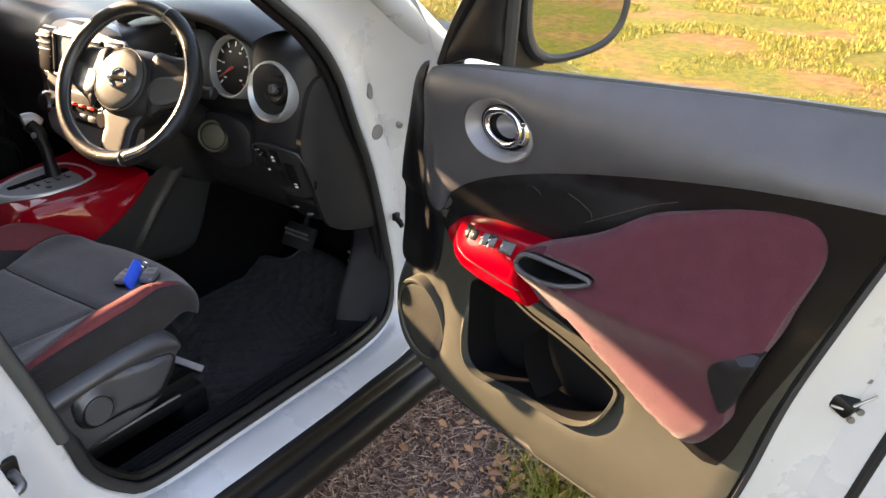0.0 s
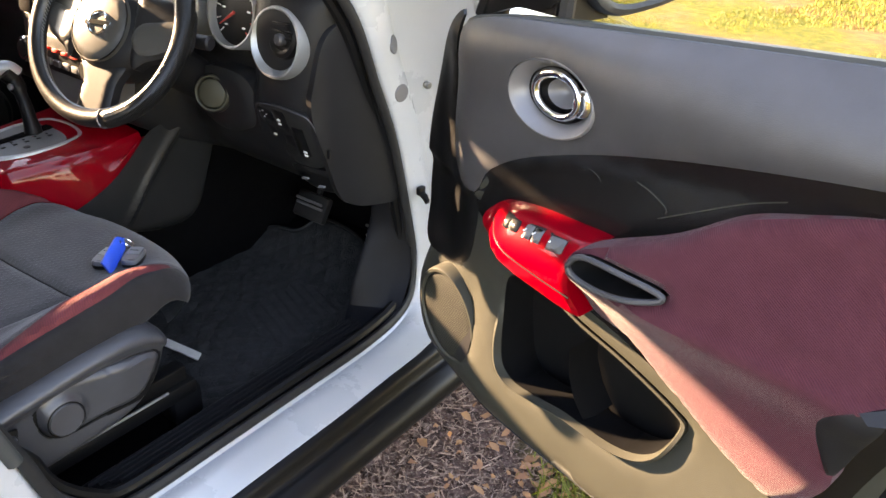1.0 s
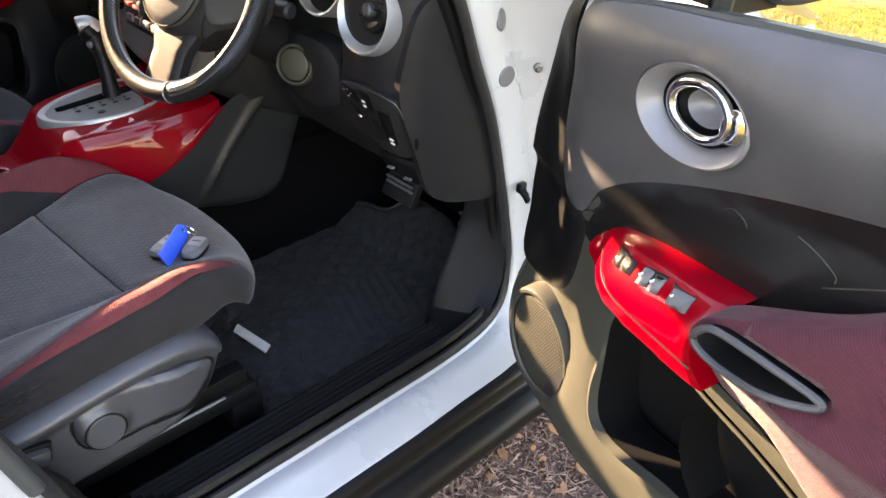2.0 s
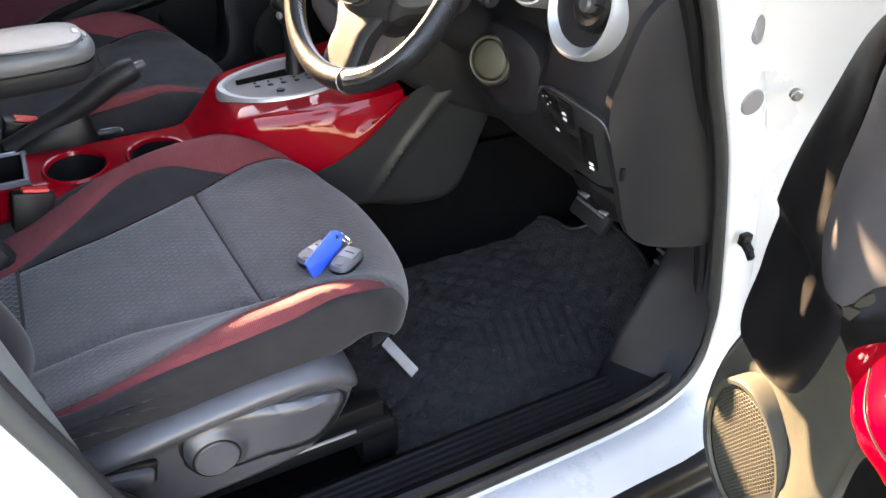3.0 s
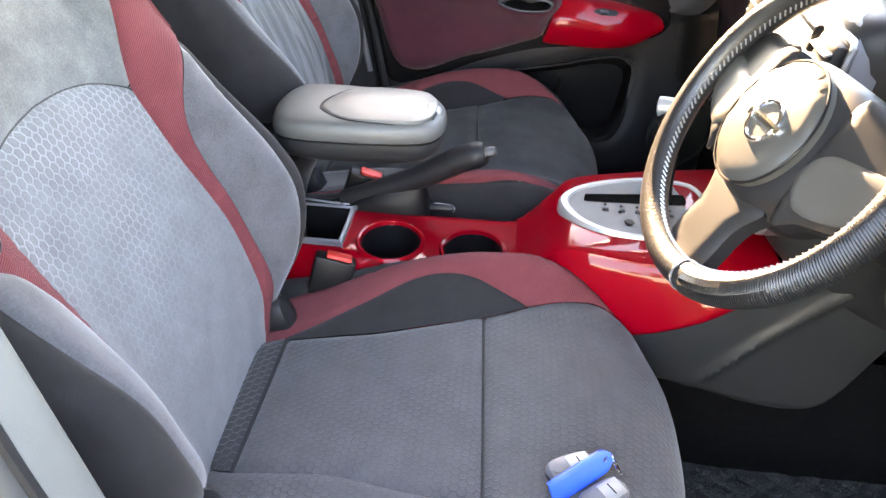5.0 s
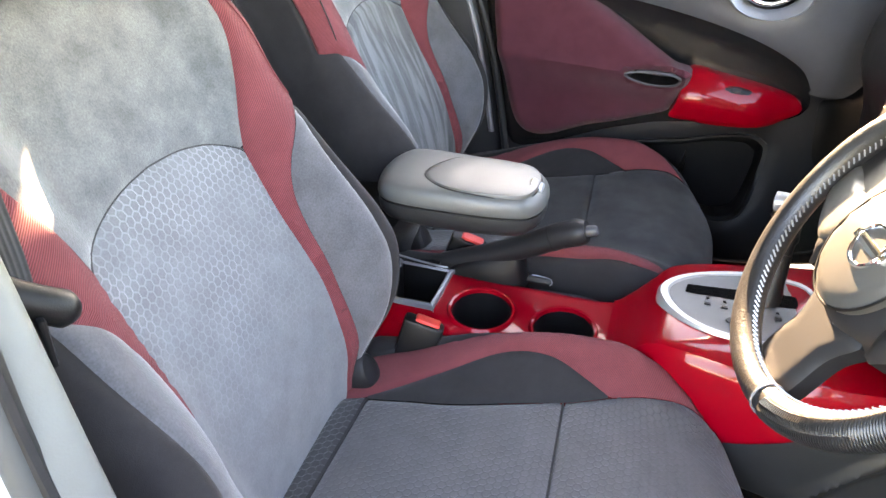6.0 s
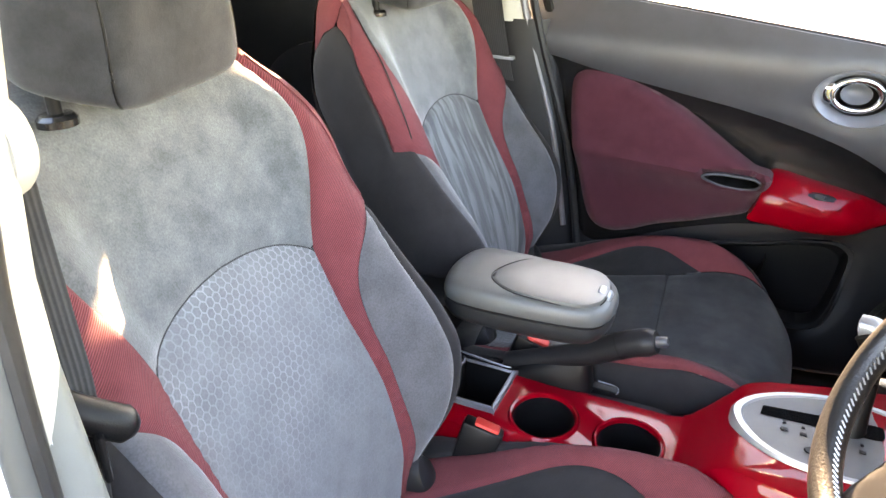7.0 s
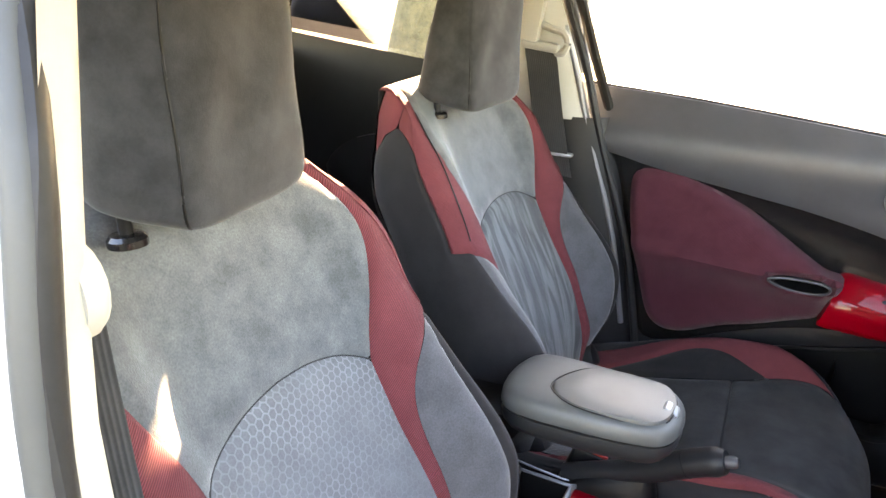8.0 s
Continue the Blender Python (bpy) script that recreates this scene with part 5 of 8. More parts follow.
def seat_back(seat):
    (h1, h2), (a1, a2), (i1, i2) = both(HEXE), both(ARCH), both(BANDI)
    part("backrest_centre", patch(np.vstack([h1, a1[1:], a2[1:], h2[1:]]), back_fn, 0.011, 0.005, 0.014), HEX, seat, "pale honeycomb cloth backrest centre")
    seamrun = np.vstack([a1, a2[1:]])
    part("arch_seam", tube(back_fn(seamrun[:, 0], seamrun[:, 1], np.full(len(seamrun), -0.0052)), 0.0013, 6), DASH, seat, "sewn arched seam")
    top = [(0.132, 0.665), (0.118, 0.70), (0.108, 0.735), (0.100, 0.752)]
    t1, t2 = both(top)
    part("backrest_top", patch(np.vstack([i1, t1[1:], t2, i2[1:], a2[::-1][1:], a1[::-1][1:]]), back_fn, 0.011, 0.005, 0.012), SUEDE, seat, "brushed dark suede upper backrest")
    for s in (1, -1):
        k = np.array([s, 1])
        hexe, bandi, bando, crest = half(HEXE, s), half(BANDI, s), half(BANDO, s), half(CREST, s)
        flank, rear, topq = poly(FLANK) * k, poly(REARSEAM) * k, poly(TOPEDGE) * k
        band = np.vstack([hexe, bandi[1:], topq[::-1], rear[::-1][1:], flank[::-1][1:], crest[::-1], bando[::-1][1:]])
        part("bolster_band", patch(band, back_fn, 0.0095, 0.005, 0.011), MAROON, seat, "maroon ribbed cloth band")
        seamq = poly(SEAMQ.tolist()) * k
        part("bolster_front", patch(np.vstack([bando, crest[1:-1], seamq[::-1]]), back_fn, 0.007, 0.004, 0.013), GREYCLOTH, seat, "grey cloth bolster front")
        low = np.vstack([seamq, flank, rear[1:], np.array([(0.410, 0.582), (0.442, 0.56), (0.460, 0.50), (0.465, 0.42), (0.465, 0.2), (0.465, -0.08)]) * k])
        part("side_bolster", patch(low, back_fn, 0.008, 0.004, 0.013), CLOTH, seat, "dark cloth side bolster")
        cap = np.vstack([bandi[-1:], half(top, s)[1:], np.array([(0.26, 0.722), (0.34, 0.682), (0.405, 0.640), (0.444, 0.585), (0.442, 0.562), (0.410, 0.584)]) * k, topq])
        part("shoulder", patch(cap, back_fn, 0.012, 0.004, 0.010), SUEDEDARK, seat, "dark suede shoulder")
        st = poly([(0.262, 0.385), (0.256, 0.42), (0.252, 0.46), (0.250, 0.50), (0.252, 0.545), (0.262, 0.59)]) * k
        part("band_seam", tube(back_fn(st[:, 0], st[:, 1], np.full(len(st), 0.0012)), 0.0010, 6), MAROON if s < 0 else DARK, seat, "stitched seam down the maroon panel")
    cut = np.vstack([poly([(0.44, -0.09), (0.455, 0.2), (0.455, 0.5), (0.44, 0.58), (0.40, 0.638), (0.28, 0.708), (0.0, 0.745)]), poly([(-0.0, 0.745), (-0.28, 0.708), (-0.40, 0.638), (-0.44, 0.58), (-0.455, 0.5), (-0.455, 0.2), (-0.44, -0.09)])[1:]])
    rim = back_fn(cut[:, 0], cut[:, 1], np.zeros(len(cut)))
    mid = rim.mean(0)
    part("backrest_rear", loft([rim, mid + (rim - mid) * 0.85 - 0.03 * FWD, mid + (rim - mid) * 0.05 - 0.04 * FWD], cap=False), DARK, seat)
    for s in (1, -1):
        hp = BACK + s * 0.158 * SIDE + 0.005 * UPV - 0.012 * FWD
        part("hinge_cover", loft([hp + np.outer(0.022 * k * np.cos(AN20), SIDE) + np.outer(0.034 * k * np.sin(AN20), UPV) + w * FWD for k, w in ((1.0, -0.03), (1.0, 0.006), (0.85, 0.014), (0.4, 0.018), (0.02, 0.018))]), DASH, seat, "charcoal plastic hinge cover")
    # headrest: an upright padded block, its front panel sewn in between two side panels
    hx = np.array([math.cos(radians(6)), math.sin(radians(6)), 0.0])
    hy = np.array([-math.sin(radians(6)), math.cos(radians(6)), 0.0])
    hz = np.array([0.0, -0.06, 0.998])
    h0 = BACK + 0.006 * SIDE + 0.571 * UPV + 0.064 * FWD
    half_sec = [(0.0, 0.004), (0.045, 0.004), (0.075, 0.001), (0.092, -0.006), (0.104, -0.022), (0.117, -0.048), (0.121, -0.076), (0.104, -0.102), (0.05, -0.111), (0.0, -0.113)]
    S = spline(half_sec + [(-x, y) for x, y in half_sec[1:-1][::-1]], 5)
    crease = [int(np.argmin(np.hypot(S[:, 0] - s * 0.092, S[:, 1] + 0.006))) for s in (1, -1)]
    rings = []
    for t in 0.5 - 0.5 * np.cos(np.linspace(0, math.pi, 34)):
        z = 0.205 * t
        e = min(z, 0.205 - z)
        e = 1 - 0.20 * math.exp(-e / 0.006)
        sag = 0.0035 * np.sin(S[:, 0] * 60 + z * 40) * math.sin(t * math.pi)
        rise = np.clip(-S[:, 1] / 0.1, 0, 1) * 0.020 * (1 - t)
        pull = np.zeros(len(S))
        pull[crease] = -0.0025
        X = S[:, 0] * (e + pull * 6) * (1.0 - 0.05 * t)
        Y = (-0.05 + (S[:, 1] + 0.05) * e) * (1.0 - 0.30 * t) + sag * 0.5
        rings.append(h0 + np.outer(X, hx) + np.outer(Y, hy) + np.outer(z + rise, hz))
    # same cloth as the upper backrest, its shade painted in by the darker suede
    hd = part("headrest", loft(rings), SUEDEDARK, seat, "suede headrest darkened for shade, with stitched side seams")
    for i, s in zip(crease, (1, -1)):
        part("seam", tube(np.array([r[i] for r in rings[2:-2]]), 0.0014, 6), DARK, hd)
        b0 = h0 + s * 0.104 * hx - 0.056 * hy + 0.018 * hz
        part("collar", tube([b0 - 0.026 * hz, b0 - 0.020 * hz, b0 - 0.0165 * hz, b0 - 0.016 * hz], [0.0165, 0.0165, 0.0135, 0.008], 20), COLLAR, hd, "steel headrest collar")
        part("post", tube([b0 - 0.02 * hz, b0 + 0.05 * hz], 0.006, 10), DARK, hd)


# cushion: x from the middle, r along from the rear round the front lip
RUN = spline([(0.0, -0.60, 0.605), (0.06, -0.54, 0.618), (0.16, -0.44, 0.636), (0.30, -0.30, 0.650), (0.40, -0.20, 0.655), (0.46, -0.128, 0.648), (0.50, -0.085, 0.630), (0.54, -0.061, 0.598), (0.58, -0.072, 0.560), (0.62, -0.115, 0.533), (0.66, -0.18, 0.52)], 10, False)
CSEC = spline([(0, 0, 0), (0.08, 0.08, 0.001), (0.14, 0.14, 0.003), (0.175, 0.172, 0.018), (0.205, 0.198, 0.036), (0.235, 0.222, 0.048), (0.262, 0.240, 0.038), (0.29, 0.249, 0.010), (0.33, 0.247, -0.030), (0.37, 0.236, -0.06)], 10, False)


def cush_fn(q, r, h):
    a = np.abs(q)
    lat = np.interp(a, CSEC[:, 0], CSEC[:, 1])
    up = np.interp(a, CSEC[:, 0], CSEC[:, 2])
    y = np.interp(r, RUN[:, 0], RUN[:, 1])
    z = np.interp(r, RUN[:, 0], RUN[:, 2])
    e = 0.006
    ty = np.interp(r + e, RUN[:, 0], RUN[:, 1]) - np.interp(r - e, RUN[:, 0], RUN[:, 1])
    tz = np.interp(r + e, RUN[:, 0], RUN[:, 2]) - np.interp(r - e, RUN[:, 0], RUN[:, 2])
    n = np.hypot(ty, tz) + 1e-9
    el = 0.006
    sl = (np.interp(a + el, CSEC[:, 0], CSEC[:, 2]) - np.interp(np.maximum(a - el, 0), CSEC[:, 0], CSEC[:, 2]))
    ll = (np.interp(a + el, CSEC[:, 0], CSEC[:, 1]) - np.interp(np.maximum(a - el, 0), CSEC[:, 0], CSEC[:, 1]))
    m = np.hypot(sl, ll) + 1e-9
    front = bump1(r, 0.30, 0.52)
    y = y - front * 0.085 * np.clip(lat / 0.25, 0, 1.1) ** 2.6
    lat = lat * (1 - 0.05 * front - 0.03 * bump1(r, 0.2, 0.0))
    up = np.where(up > 0, up * (1 - 0.55 * bump1(r, 0.36, 0.56)) * (0.15 + 0.85 * bump1(r, 0.04, 0.30)), up * (1 - 0.75 * bump1(r, 0.42, 0.56)))
    hx = h * np.clip(-sl / m, -1, 1)
    hz = h * (ll / m)
    x = SEAT_X + np.sign(q) * (lat + hx)
    return np.stack([x, y + hz * (-tz / n), z + up + hz * (ty / n)], 1)


def seat_cushion(seat):
    SI = [(0.112, 0.0425), (0.113, 0.10), (0.115, 0.16), (0.131, 0.232), (0.147, 0.306)]
    FR = [(0.147, 0.306), (0.163, 0.360), (0.182, 0.433), (0.190, 0.465), (0.192, 0.50)]
    BO = [(0.190, 0.0), (0.207, 0.03), (0.220, 0.07), (0.238, 0.127), (0.253, 0.184), (0.264, 0.242), (0.265, 0.301), (0.259, 0.391), (0.238, 0.460), (0.192, 0.50)]
    BI = {1: [(0.180, 0.0), (0.196, 0.03), (0.206, 0.07), (0.215, 0.129), (0.216, 0.189), (0.211, 0.232), (0.190, 0.268), (0.170, 0.315), (0.163, 0.360)],
          -1: [(0.108, 0.0), (0.116, 0.04), (0.160, 0.113), (0.198, 0.185), (0.208, 0.228), (0.202, 0.272), (0.185, 0.311), (0.163, 0.360)]}

    def P(*runs):
        return np.vstack([poly(r) if len(r) > 2 else np.array(r) for r in runs])

    def neg(r):
        return [(-x, v) for x, v in r[::-1]]
    ST = [(0.104, 0.0), (0.108, 0.02), (0.112, 0.042)]
    part("cushion_tail", patch(P(ST, neg(ST)), cush_fn, 0.010, 0.002, 0.006), HEXTAIL, seat, "black honeycomb strip")
    # the cross seam runs slightly aslant
    low = [(x, v + (0.009 if v > 0.3 else 0.0)) for x, v in SI]
    far = [(-x, v - (0.009 if v > 0.3 else 0.0)) for x, v in SI[::-1]]
    part("cushion_rear", patch(P(low, far), cush_fn, 0.008, 0.006, 0.016), HEXDARK, seat, "dark honeycomb cloth seat centre")
    lip = [(0.200, 0.55), (0.200, 0.62)]
    fr1 = [(0.147, 0.317)] + FR[1:]
    fr2 = [(-x, v) for x, v in FR[::-1][:-1]] + [(-0.147, 0.299)]
    part("cushion_front", patch(P(fr1, lip, neg(lip), fr2), cush_fn, 0.008, 0.008, 0.016), HEXDARK, seat, "dark honeycomb cloth front of seat")
    cx = np.linspace(-0.145, 0.145, 24)
    part("cross_seam", tube(cush_fn(cx, 0.307 + 0.062 * cx, np.full(24, -0.0056)), 0.0017, 6), CLOTH, seat, "sewn seam across the cushion")
    tx = np.linspace(-0.112, 0.112, 20)
    part("tail_welt", tube(cush_fn(tx, np.full(20, 0.0424), np.full(20, -0.0048)), 0.0032, 6), CLOTH, seat)
    for s in (1, -1):
        k = np.array([s, 1])
        sx = poly(SI)
        inner = np.vstack([np.array([(0.104, 0.0), (0.108, 0.02)]), sx, poly(FR[:2] + [FR[1]])[1:-1], poly(BI[s][::-1])]) if s > 0 else np.vstack([sx, poly(FR[:2] + [FR[1]])[1:-1], poly(BI[s][1:][::-1])])
        part("inner_bolster", patch(inner * k, cush_fn, 0.008, 0.004, 0.012), HEXDARK if s > 0 else CLOTH, seat, "dark cloth between the centre and the band")
        part("cushion_band", patch(P(BI[s], FR[1:], BO[::-1][1:]) * k, cush_fn, 0.009, 0.005, 0.011), MAROON, seat, "maroon ribbed cloth band")
        o = np.vstack([P(BO), np.array([(0.200, 0.55), (0.200, 0.585)]), P([(0.24, 0.570), (0.29, 0.53), (0.335, 0.46), (0.36, 0.38), (0.368, 0.3), (0.365, 0.0)])]) * k

        def creased(q, r, h):
            # soft folds low at the rear corner
            w = np.exp(-((r - 0.115) / 0.06) ** 2) * np.exp(-((np.abs(q) - 0.292) / 0.030) ** 2)
            return cush_fn(q, r, h + 0.0050 * w * np.sin(2 * math.pi * (np.abs(q) * 55 - r * 14)) - 0.003 * w)
        part("cushion_side", patch(o, creased, 0.006, 0.005, 0.012), CLOTH, seat, "dark cloth cushion side")


def seat_base(seat):
    """Plastic side shield with recline dial and lever, slide rails under it."""
    def set_low(geo):
        return (np.asarray(geo[0]) + np.array([0, 0.004, -0.033]),) + tuple(geo[1:])
    SHIELD = spline([(-0.62, 0.60), (-0.515, 0.632), (-0.461, 0.641), (-0.398, 0.650), (-0.332, 0.657), (-0.275, 0.658), (-0.235, 0.648), (-0.212, 0.624), (-0.224, 0.575), (-0.255, 0.532), (-0.31, 0.508), (-0.424, 0.500), (-0.50, 0.498), (-0.62, 0.50)], 6)
    PADDLE = spline([(-0.427, 0.612), (-0.418, 0.628), (-0.401, 0.636), (-0.380, 0.634), (-0.35, 0.626), (-0.302, 0.620), (-0.251, 0.613), (-0.234, 0.603), (-0.235, 0.584), (-0.257, 0.549), (-0.283, 0.536), (-0.33, 0.540), (-0.38, 0.542), (-0.410, 0.552), (-0.424, 0.575)], 6)
    RECESS = PADDLE.mean(0) + (PADDLE - PADDLE.mean(0)) * np.array([1.06, 1.12])
    for s, x0, nm in ((1, SEAT_X + 0.246, "side_shield"), (-1, SEAT_X - 0.246, "side_shield")):
        def shell(u, v, h, x0=x0, s=s):
            # a rounded upper shoulder, then a hollow flank
            d = np.interp(u, SHIELD[:42, 0], SHIELD[:42, 1]) - v
            return np.stack([x0 + s * (h + 0.022 * bump1(d, -0.01, 0.016) - 0.010 * bump1(d, 0.018, 0.040)), u, v], 1)
        sh = part(nm, set_low(patch(SHIELD, shell, 0.005, 0.008, 0.014, 0.03)), TRIMGREY, seat, "grey plastic seat side shield")
        if s == 1:
            def paddle(u, v, h, x0=x0):
                r = np.hypot(u + 0.392, v - 0.581)
                return np.stack([x0 + 0.016 + h + 0.010 * (1 - bump1(r, 0.026, 0.040)) + 0.010 * bump1(u, -0.36, -0.28) * np.clip((v - 0.53) / 0.08, 0, 1) ** 2, u, v], 1)
            part("paddle_gap", set_low(patch(RECESS, lambda u, v, h: np.stack([x0 + 0.0135 + h, u, v], 1), 0.012, 0.002, 0.006, 0.004)), DARK, sh)
            rec = part("handle_panel", set_low(patch(PADDLE, paddle, 0.006, 0.008, 0.010, 0.012)), TRIMGREY, seat, "grey height lever paddle")
            part("recline_dial", set_low(lathe([(0.0, 0.002), (0.024, 0.0015), (0.0255, 0.0)], (x0 + 0.027, -0.392, 0.581), (1, 0, 0.03), 40)), TRIMGREY, rec, "round grey plastic dial")
            part("dial_groove", set_low(tube([(x0 + 0.0265, -0.392 + 0.0268 * math.cos(a), 0.581 + 0.0268 * math.sin(a)) for a in np.linspace(0, 2 * math.pi, 40, endpoint=False)], 0.0013, 6, closed=True)), DARK, rec)
            part("lever", set_low(block((x0 + 0.020, -0.490, 0.592), (0.020, 0.062, 0.024), 0.007, (-12, 0, 0))), TRIMGREY, seat, "grey plastic lever")
            part("lever_gap", set_low(block((x0 + 0.0165, -0.492, 0.594), (0.008, 0.074, 0.032), 0.003, (-12, 0, 0))), DARK, seat)
    for dx in (-0.19, 0.19):
        rail = part("slide_rail", block((SEAT_X + dx, -0.42, 0.425), (0.055, 0.56, 0.03), 0.006), DARK, seat, "black steel slide rail")
        part("rail_top", block((SEAT_X + dx, -0.40, 0.452), (0.03, 0.50, 0.03), 0.004), DARK, rail)
        part("rail_lip", block((SEAT_X + dx + 0.032, -0.45, 0.447), (0.004, 0.50, 0.004), 0.001), SILVER, rail, "bright steel rail lip")
    part("under_frame", block((SEAT_X, -0.39, 0.50), (0.40, 0.38, 0.07), 0.02), DARK, seat)
    part("front_foot", block((SEAT_X + 0.19, -0.16, 0.39), (0.05, 0.06, 0.07), 0.01), DARK, seat)
    part("front_foot", block((SEAT_X - 0.19, -0.16, 0.39), (0.05, 0.06, 0.07), 0.01), DARK, seat)


seat = thing("front_seat", (SEAT_X, SEAT_Y, 0.33), "driver's seat in dark suede, honeycomb cloth and maroon bands", "car seat", "front seats")
seat_back(seat)
seat_cushion(seat)
seat_base(seat)
left = thing("front_seat", (SEAT_X, SEAT_Y, 0.33), "passenger seat in streaked dark suede with maroon bands", "car seat", "front seats")
SHOULDER[:] = [0.22, 0.35]
seat_back(left)
seat_cushion(left)
seat_base(left)
left.matrix_basis = pose((SEAT_X - 0.672) * SIZE, (SEAT_Y - 0.056) * SIZE, 0.33 * SIZE)
for o in left.children:
    if o.name.startswith("shoulder"):
        o.data.materials[0] = MAROON
        tagged(o, "maroon cloth shoulder")
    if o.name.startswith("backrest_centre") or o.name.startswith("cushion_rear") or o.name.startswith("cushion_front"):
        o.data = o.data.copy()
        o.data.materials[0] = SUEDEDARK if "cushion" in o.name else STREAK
        tagged(o, "uneven dark suede")
head = next(o for o in left.children if o.name.startswith("headrest"))
head.data = head.data.copy()
hco = np.array([tuple(v.co) for v in head.data.vertices])
hc, hfront, hlow = hco.mean(0), hco[:, 1].max(), hco[:, 2].min()
for v in head.data.vertices:
    # its cushion is slimmer towards the top
    t = (v.co.z - hlow) / (hco[:, 2].max() - hlow)
    v.co.y = hfront + (v.co.y - hfront) * (1.0 - 0.38 * t)
head.matrix_basis = pose(hc[0] - 0.004, hc[1], hc[2] - 0.024, 0, 0, -9) @ pose(*(-hc)) @ head.matrix_basis


# ---- dashboard ----
DPROF = {"driver": [(0.62, 1.03), (0.45, 1.07), (0.30, 1.085), (0.20, 1.078), (0.155, 1.055), (0.135, 1.01), (0.130, 0.95), (0.128, 0.89), (0.128, 0.84), (0.142, 0.79), (0.165, 0.74), (0.20, 0.695), (0.27, 0.650), (0.34, 0.632), (0.45, 0.64)],
         "centre": [(0.62, 1.03), (0.42, 1.06), (0.26, 1.075), (0.12, 1.065), (0.06, 1.045), (0.045, 1.0), (0.035, 0.95), (0.028, 0.90), (0.022, 0.86), (0.022, 0.82), (0.04, 0.78), (0.08, 0.74), (0.16, 0.70), (0.26, 0.68), (0.40, 0.66)],
         "cluster": [(0.62, 1.03), (0.45, 1.07), (0.30, 1.085), (0.23, 1.082), (0.215, 1.06), (0.205, 1.01), (0.20, 0.95), (0.175, 0.905), (0.135, 0.87), (0.142, 0.79), (0.165, 0.74), (0.20, 0.695), (0.27, 0.650), (0.34, 0.632), (0.45, 0.64)],
         "left": [(0.62, 1.03), (0.42, 1.06), (0.26, 1.075), (0.12, 1.06), (0.07, 1.02), (0.055, 0.97), (0.055, 0.92), (0.07, 0.88), (0.08, 0.84), (0.085, 0.80), (0.10, 0.75), (0.14, 0.71), (0.22, 0.68), (0.30, 0.66), (0.42, 0.66)]}
dash = thing("dashboard", (MID, 0.3, 0.63), "charcoal moulded dashboard with round vent and gauges", "dashboard")
DS = [("left", -0.575, 0.10), ("left", -0.55, 0.02), ("left", -0.45, 0.0), ("left", -0.22, 0.0), ("centre", -0.14, 0.0), ("centre", 0.03, 0.0), ("centre", 0.17, 0.0), ("cluster", 0.21, 0.0), ("cluster", 0.30, 0.0), ("cluster", 0.435, 0.0), ("driver", 0.465, 0.0), ("driver", 0.55, 0.0), ("driver", 0.60, 0.025), ("driver", 0.625, 0.07), ("driver", 0.638, 0.13)]
DS3 = spline([[x] + [c for p in DPROF[k] for c in (p[0] + dy * (0.6 if p[1] > 1.05 else 1.0) * (p[0] < 0.42), p[1])] for k, x, dy in DS], 5, False)
DR = []
for row in DS3:
    pr = spline(row[1:].reshape(-1, 2), 4, False)
    DR.append(np.stack([np.full(len(pr), row[0]), pr[:, 0], pr[:, 1]], 1))
part("dash_body", loft(DR, cap=False, closed=False), DASH, dash, "grained charcoal dash moulding")


def disc_at(c, axis, prof, n=40, up=(0, 0, 1), sx=1.0, cap=True):
    return lathe(prof, c, axis, n, sx=sx, up=up, cap=cap)


AX = (0.0, -0.97, 0.22)
VC = (0.525, 0.135, 0.972)
vent = part("air_vent", disc_at(VC, AX, [(0.062, -0.02), (0.061, 0.008), (0.059, 0.014), (0.056, 0.015), (0.051, 0.008), (0.043, -0.006), (0.034, -0.014), (0.028, -0.016)]), SILVER, dash, "round satin silver air vent ring")
part("vent_ball", disc_at((VC[0] + 0.011, VC[1] + 0.000, VC[2] + 0.010), AX, [(0.036, -0.03), (0.036, -0.002), (0.033, 0.005), (0.027, 0.008), (0.020, 0.006), (0.018, 0.003), (0.0, 0.001)]), DARK, vent)
part("vent_knob", disc_at((VC[0] + 0.011, VC[1] - 0.004, VC[2] + 0.008), AX, [(0.011, -0.01), (0.010, 0.010), (0.007, 0.013), (0.0, 0.013)], 16), SOFT, vent)
for i in range(-2, 3):
    hw = math.sqrt(0.030 ** 2 - (0.012 * i) ** 2)
    part("vane", block((VC[0] + 0.011, VC[1] - 0.002, VC[2] + 0.012 * i + 0.010), (2 * hw, 0.012, 0.003), 0.001, (-12, 0, 0)), DARK, vent)
part("vent_pod", disc_at((0.535, 0.17, 0.968), AX, [(0.092, -0.06), (0.084, -0.01), (0.074, 0.010), (0.066, 0.016), (0.058, 0.014)], cap=False), DASH, dash)
dv = part("defrost_vent", block((0.575, 0.235, 1.088), (0.09, 0.05, 0.014), 0.006, (8, 4, -18)), DARK, dash)
for i in range(5):
    part("slat", block((0.575 + 0.003 * i, 0.215 + 0.010 * i, 1.0965), (0.075, 0.003, 0.006), 0.001, (8, 4, -18)), GREYSAT, dv)

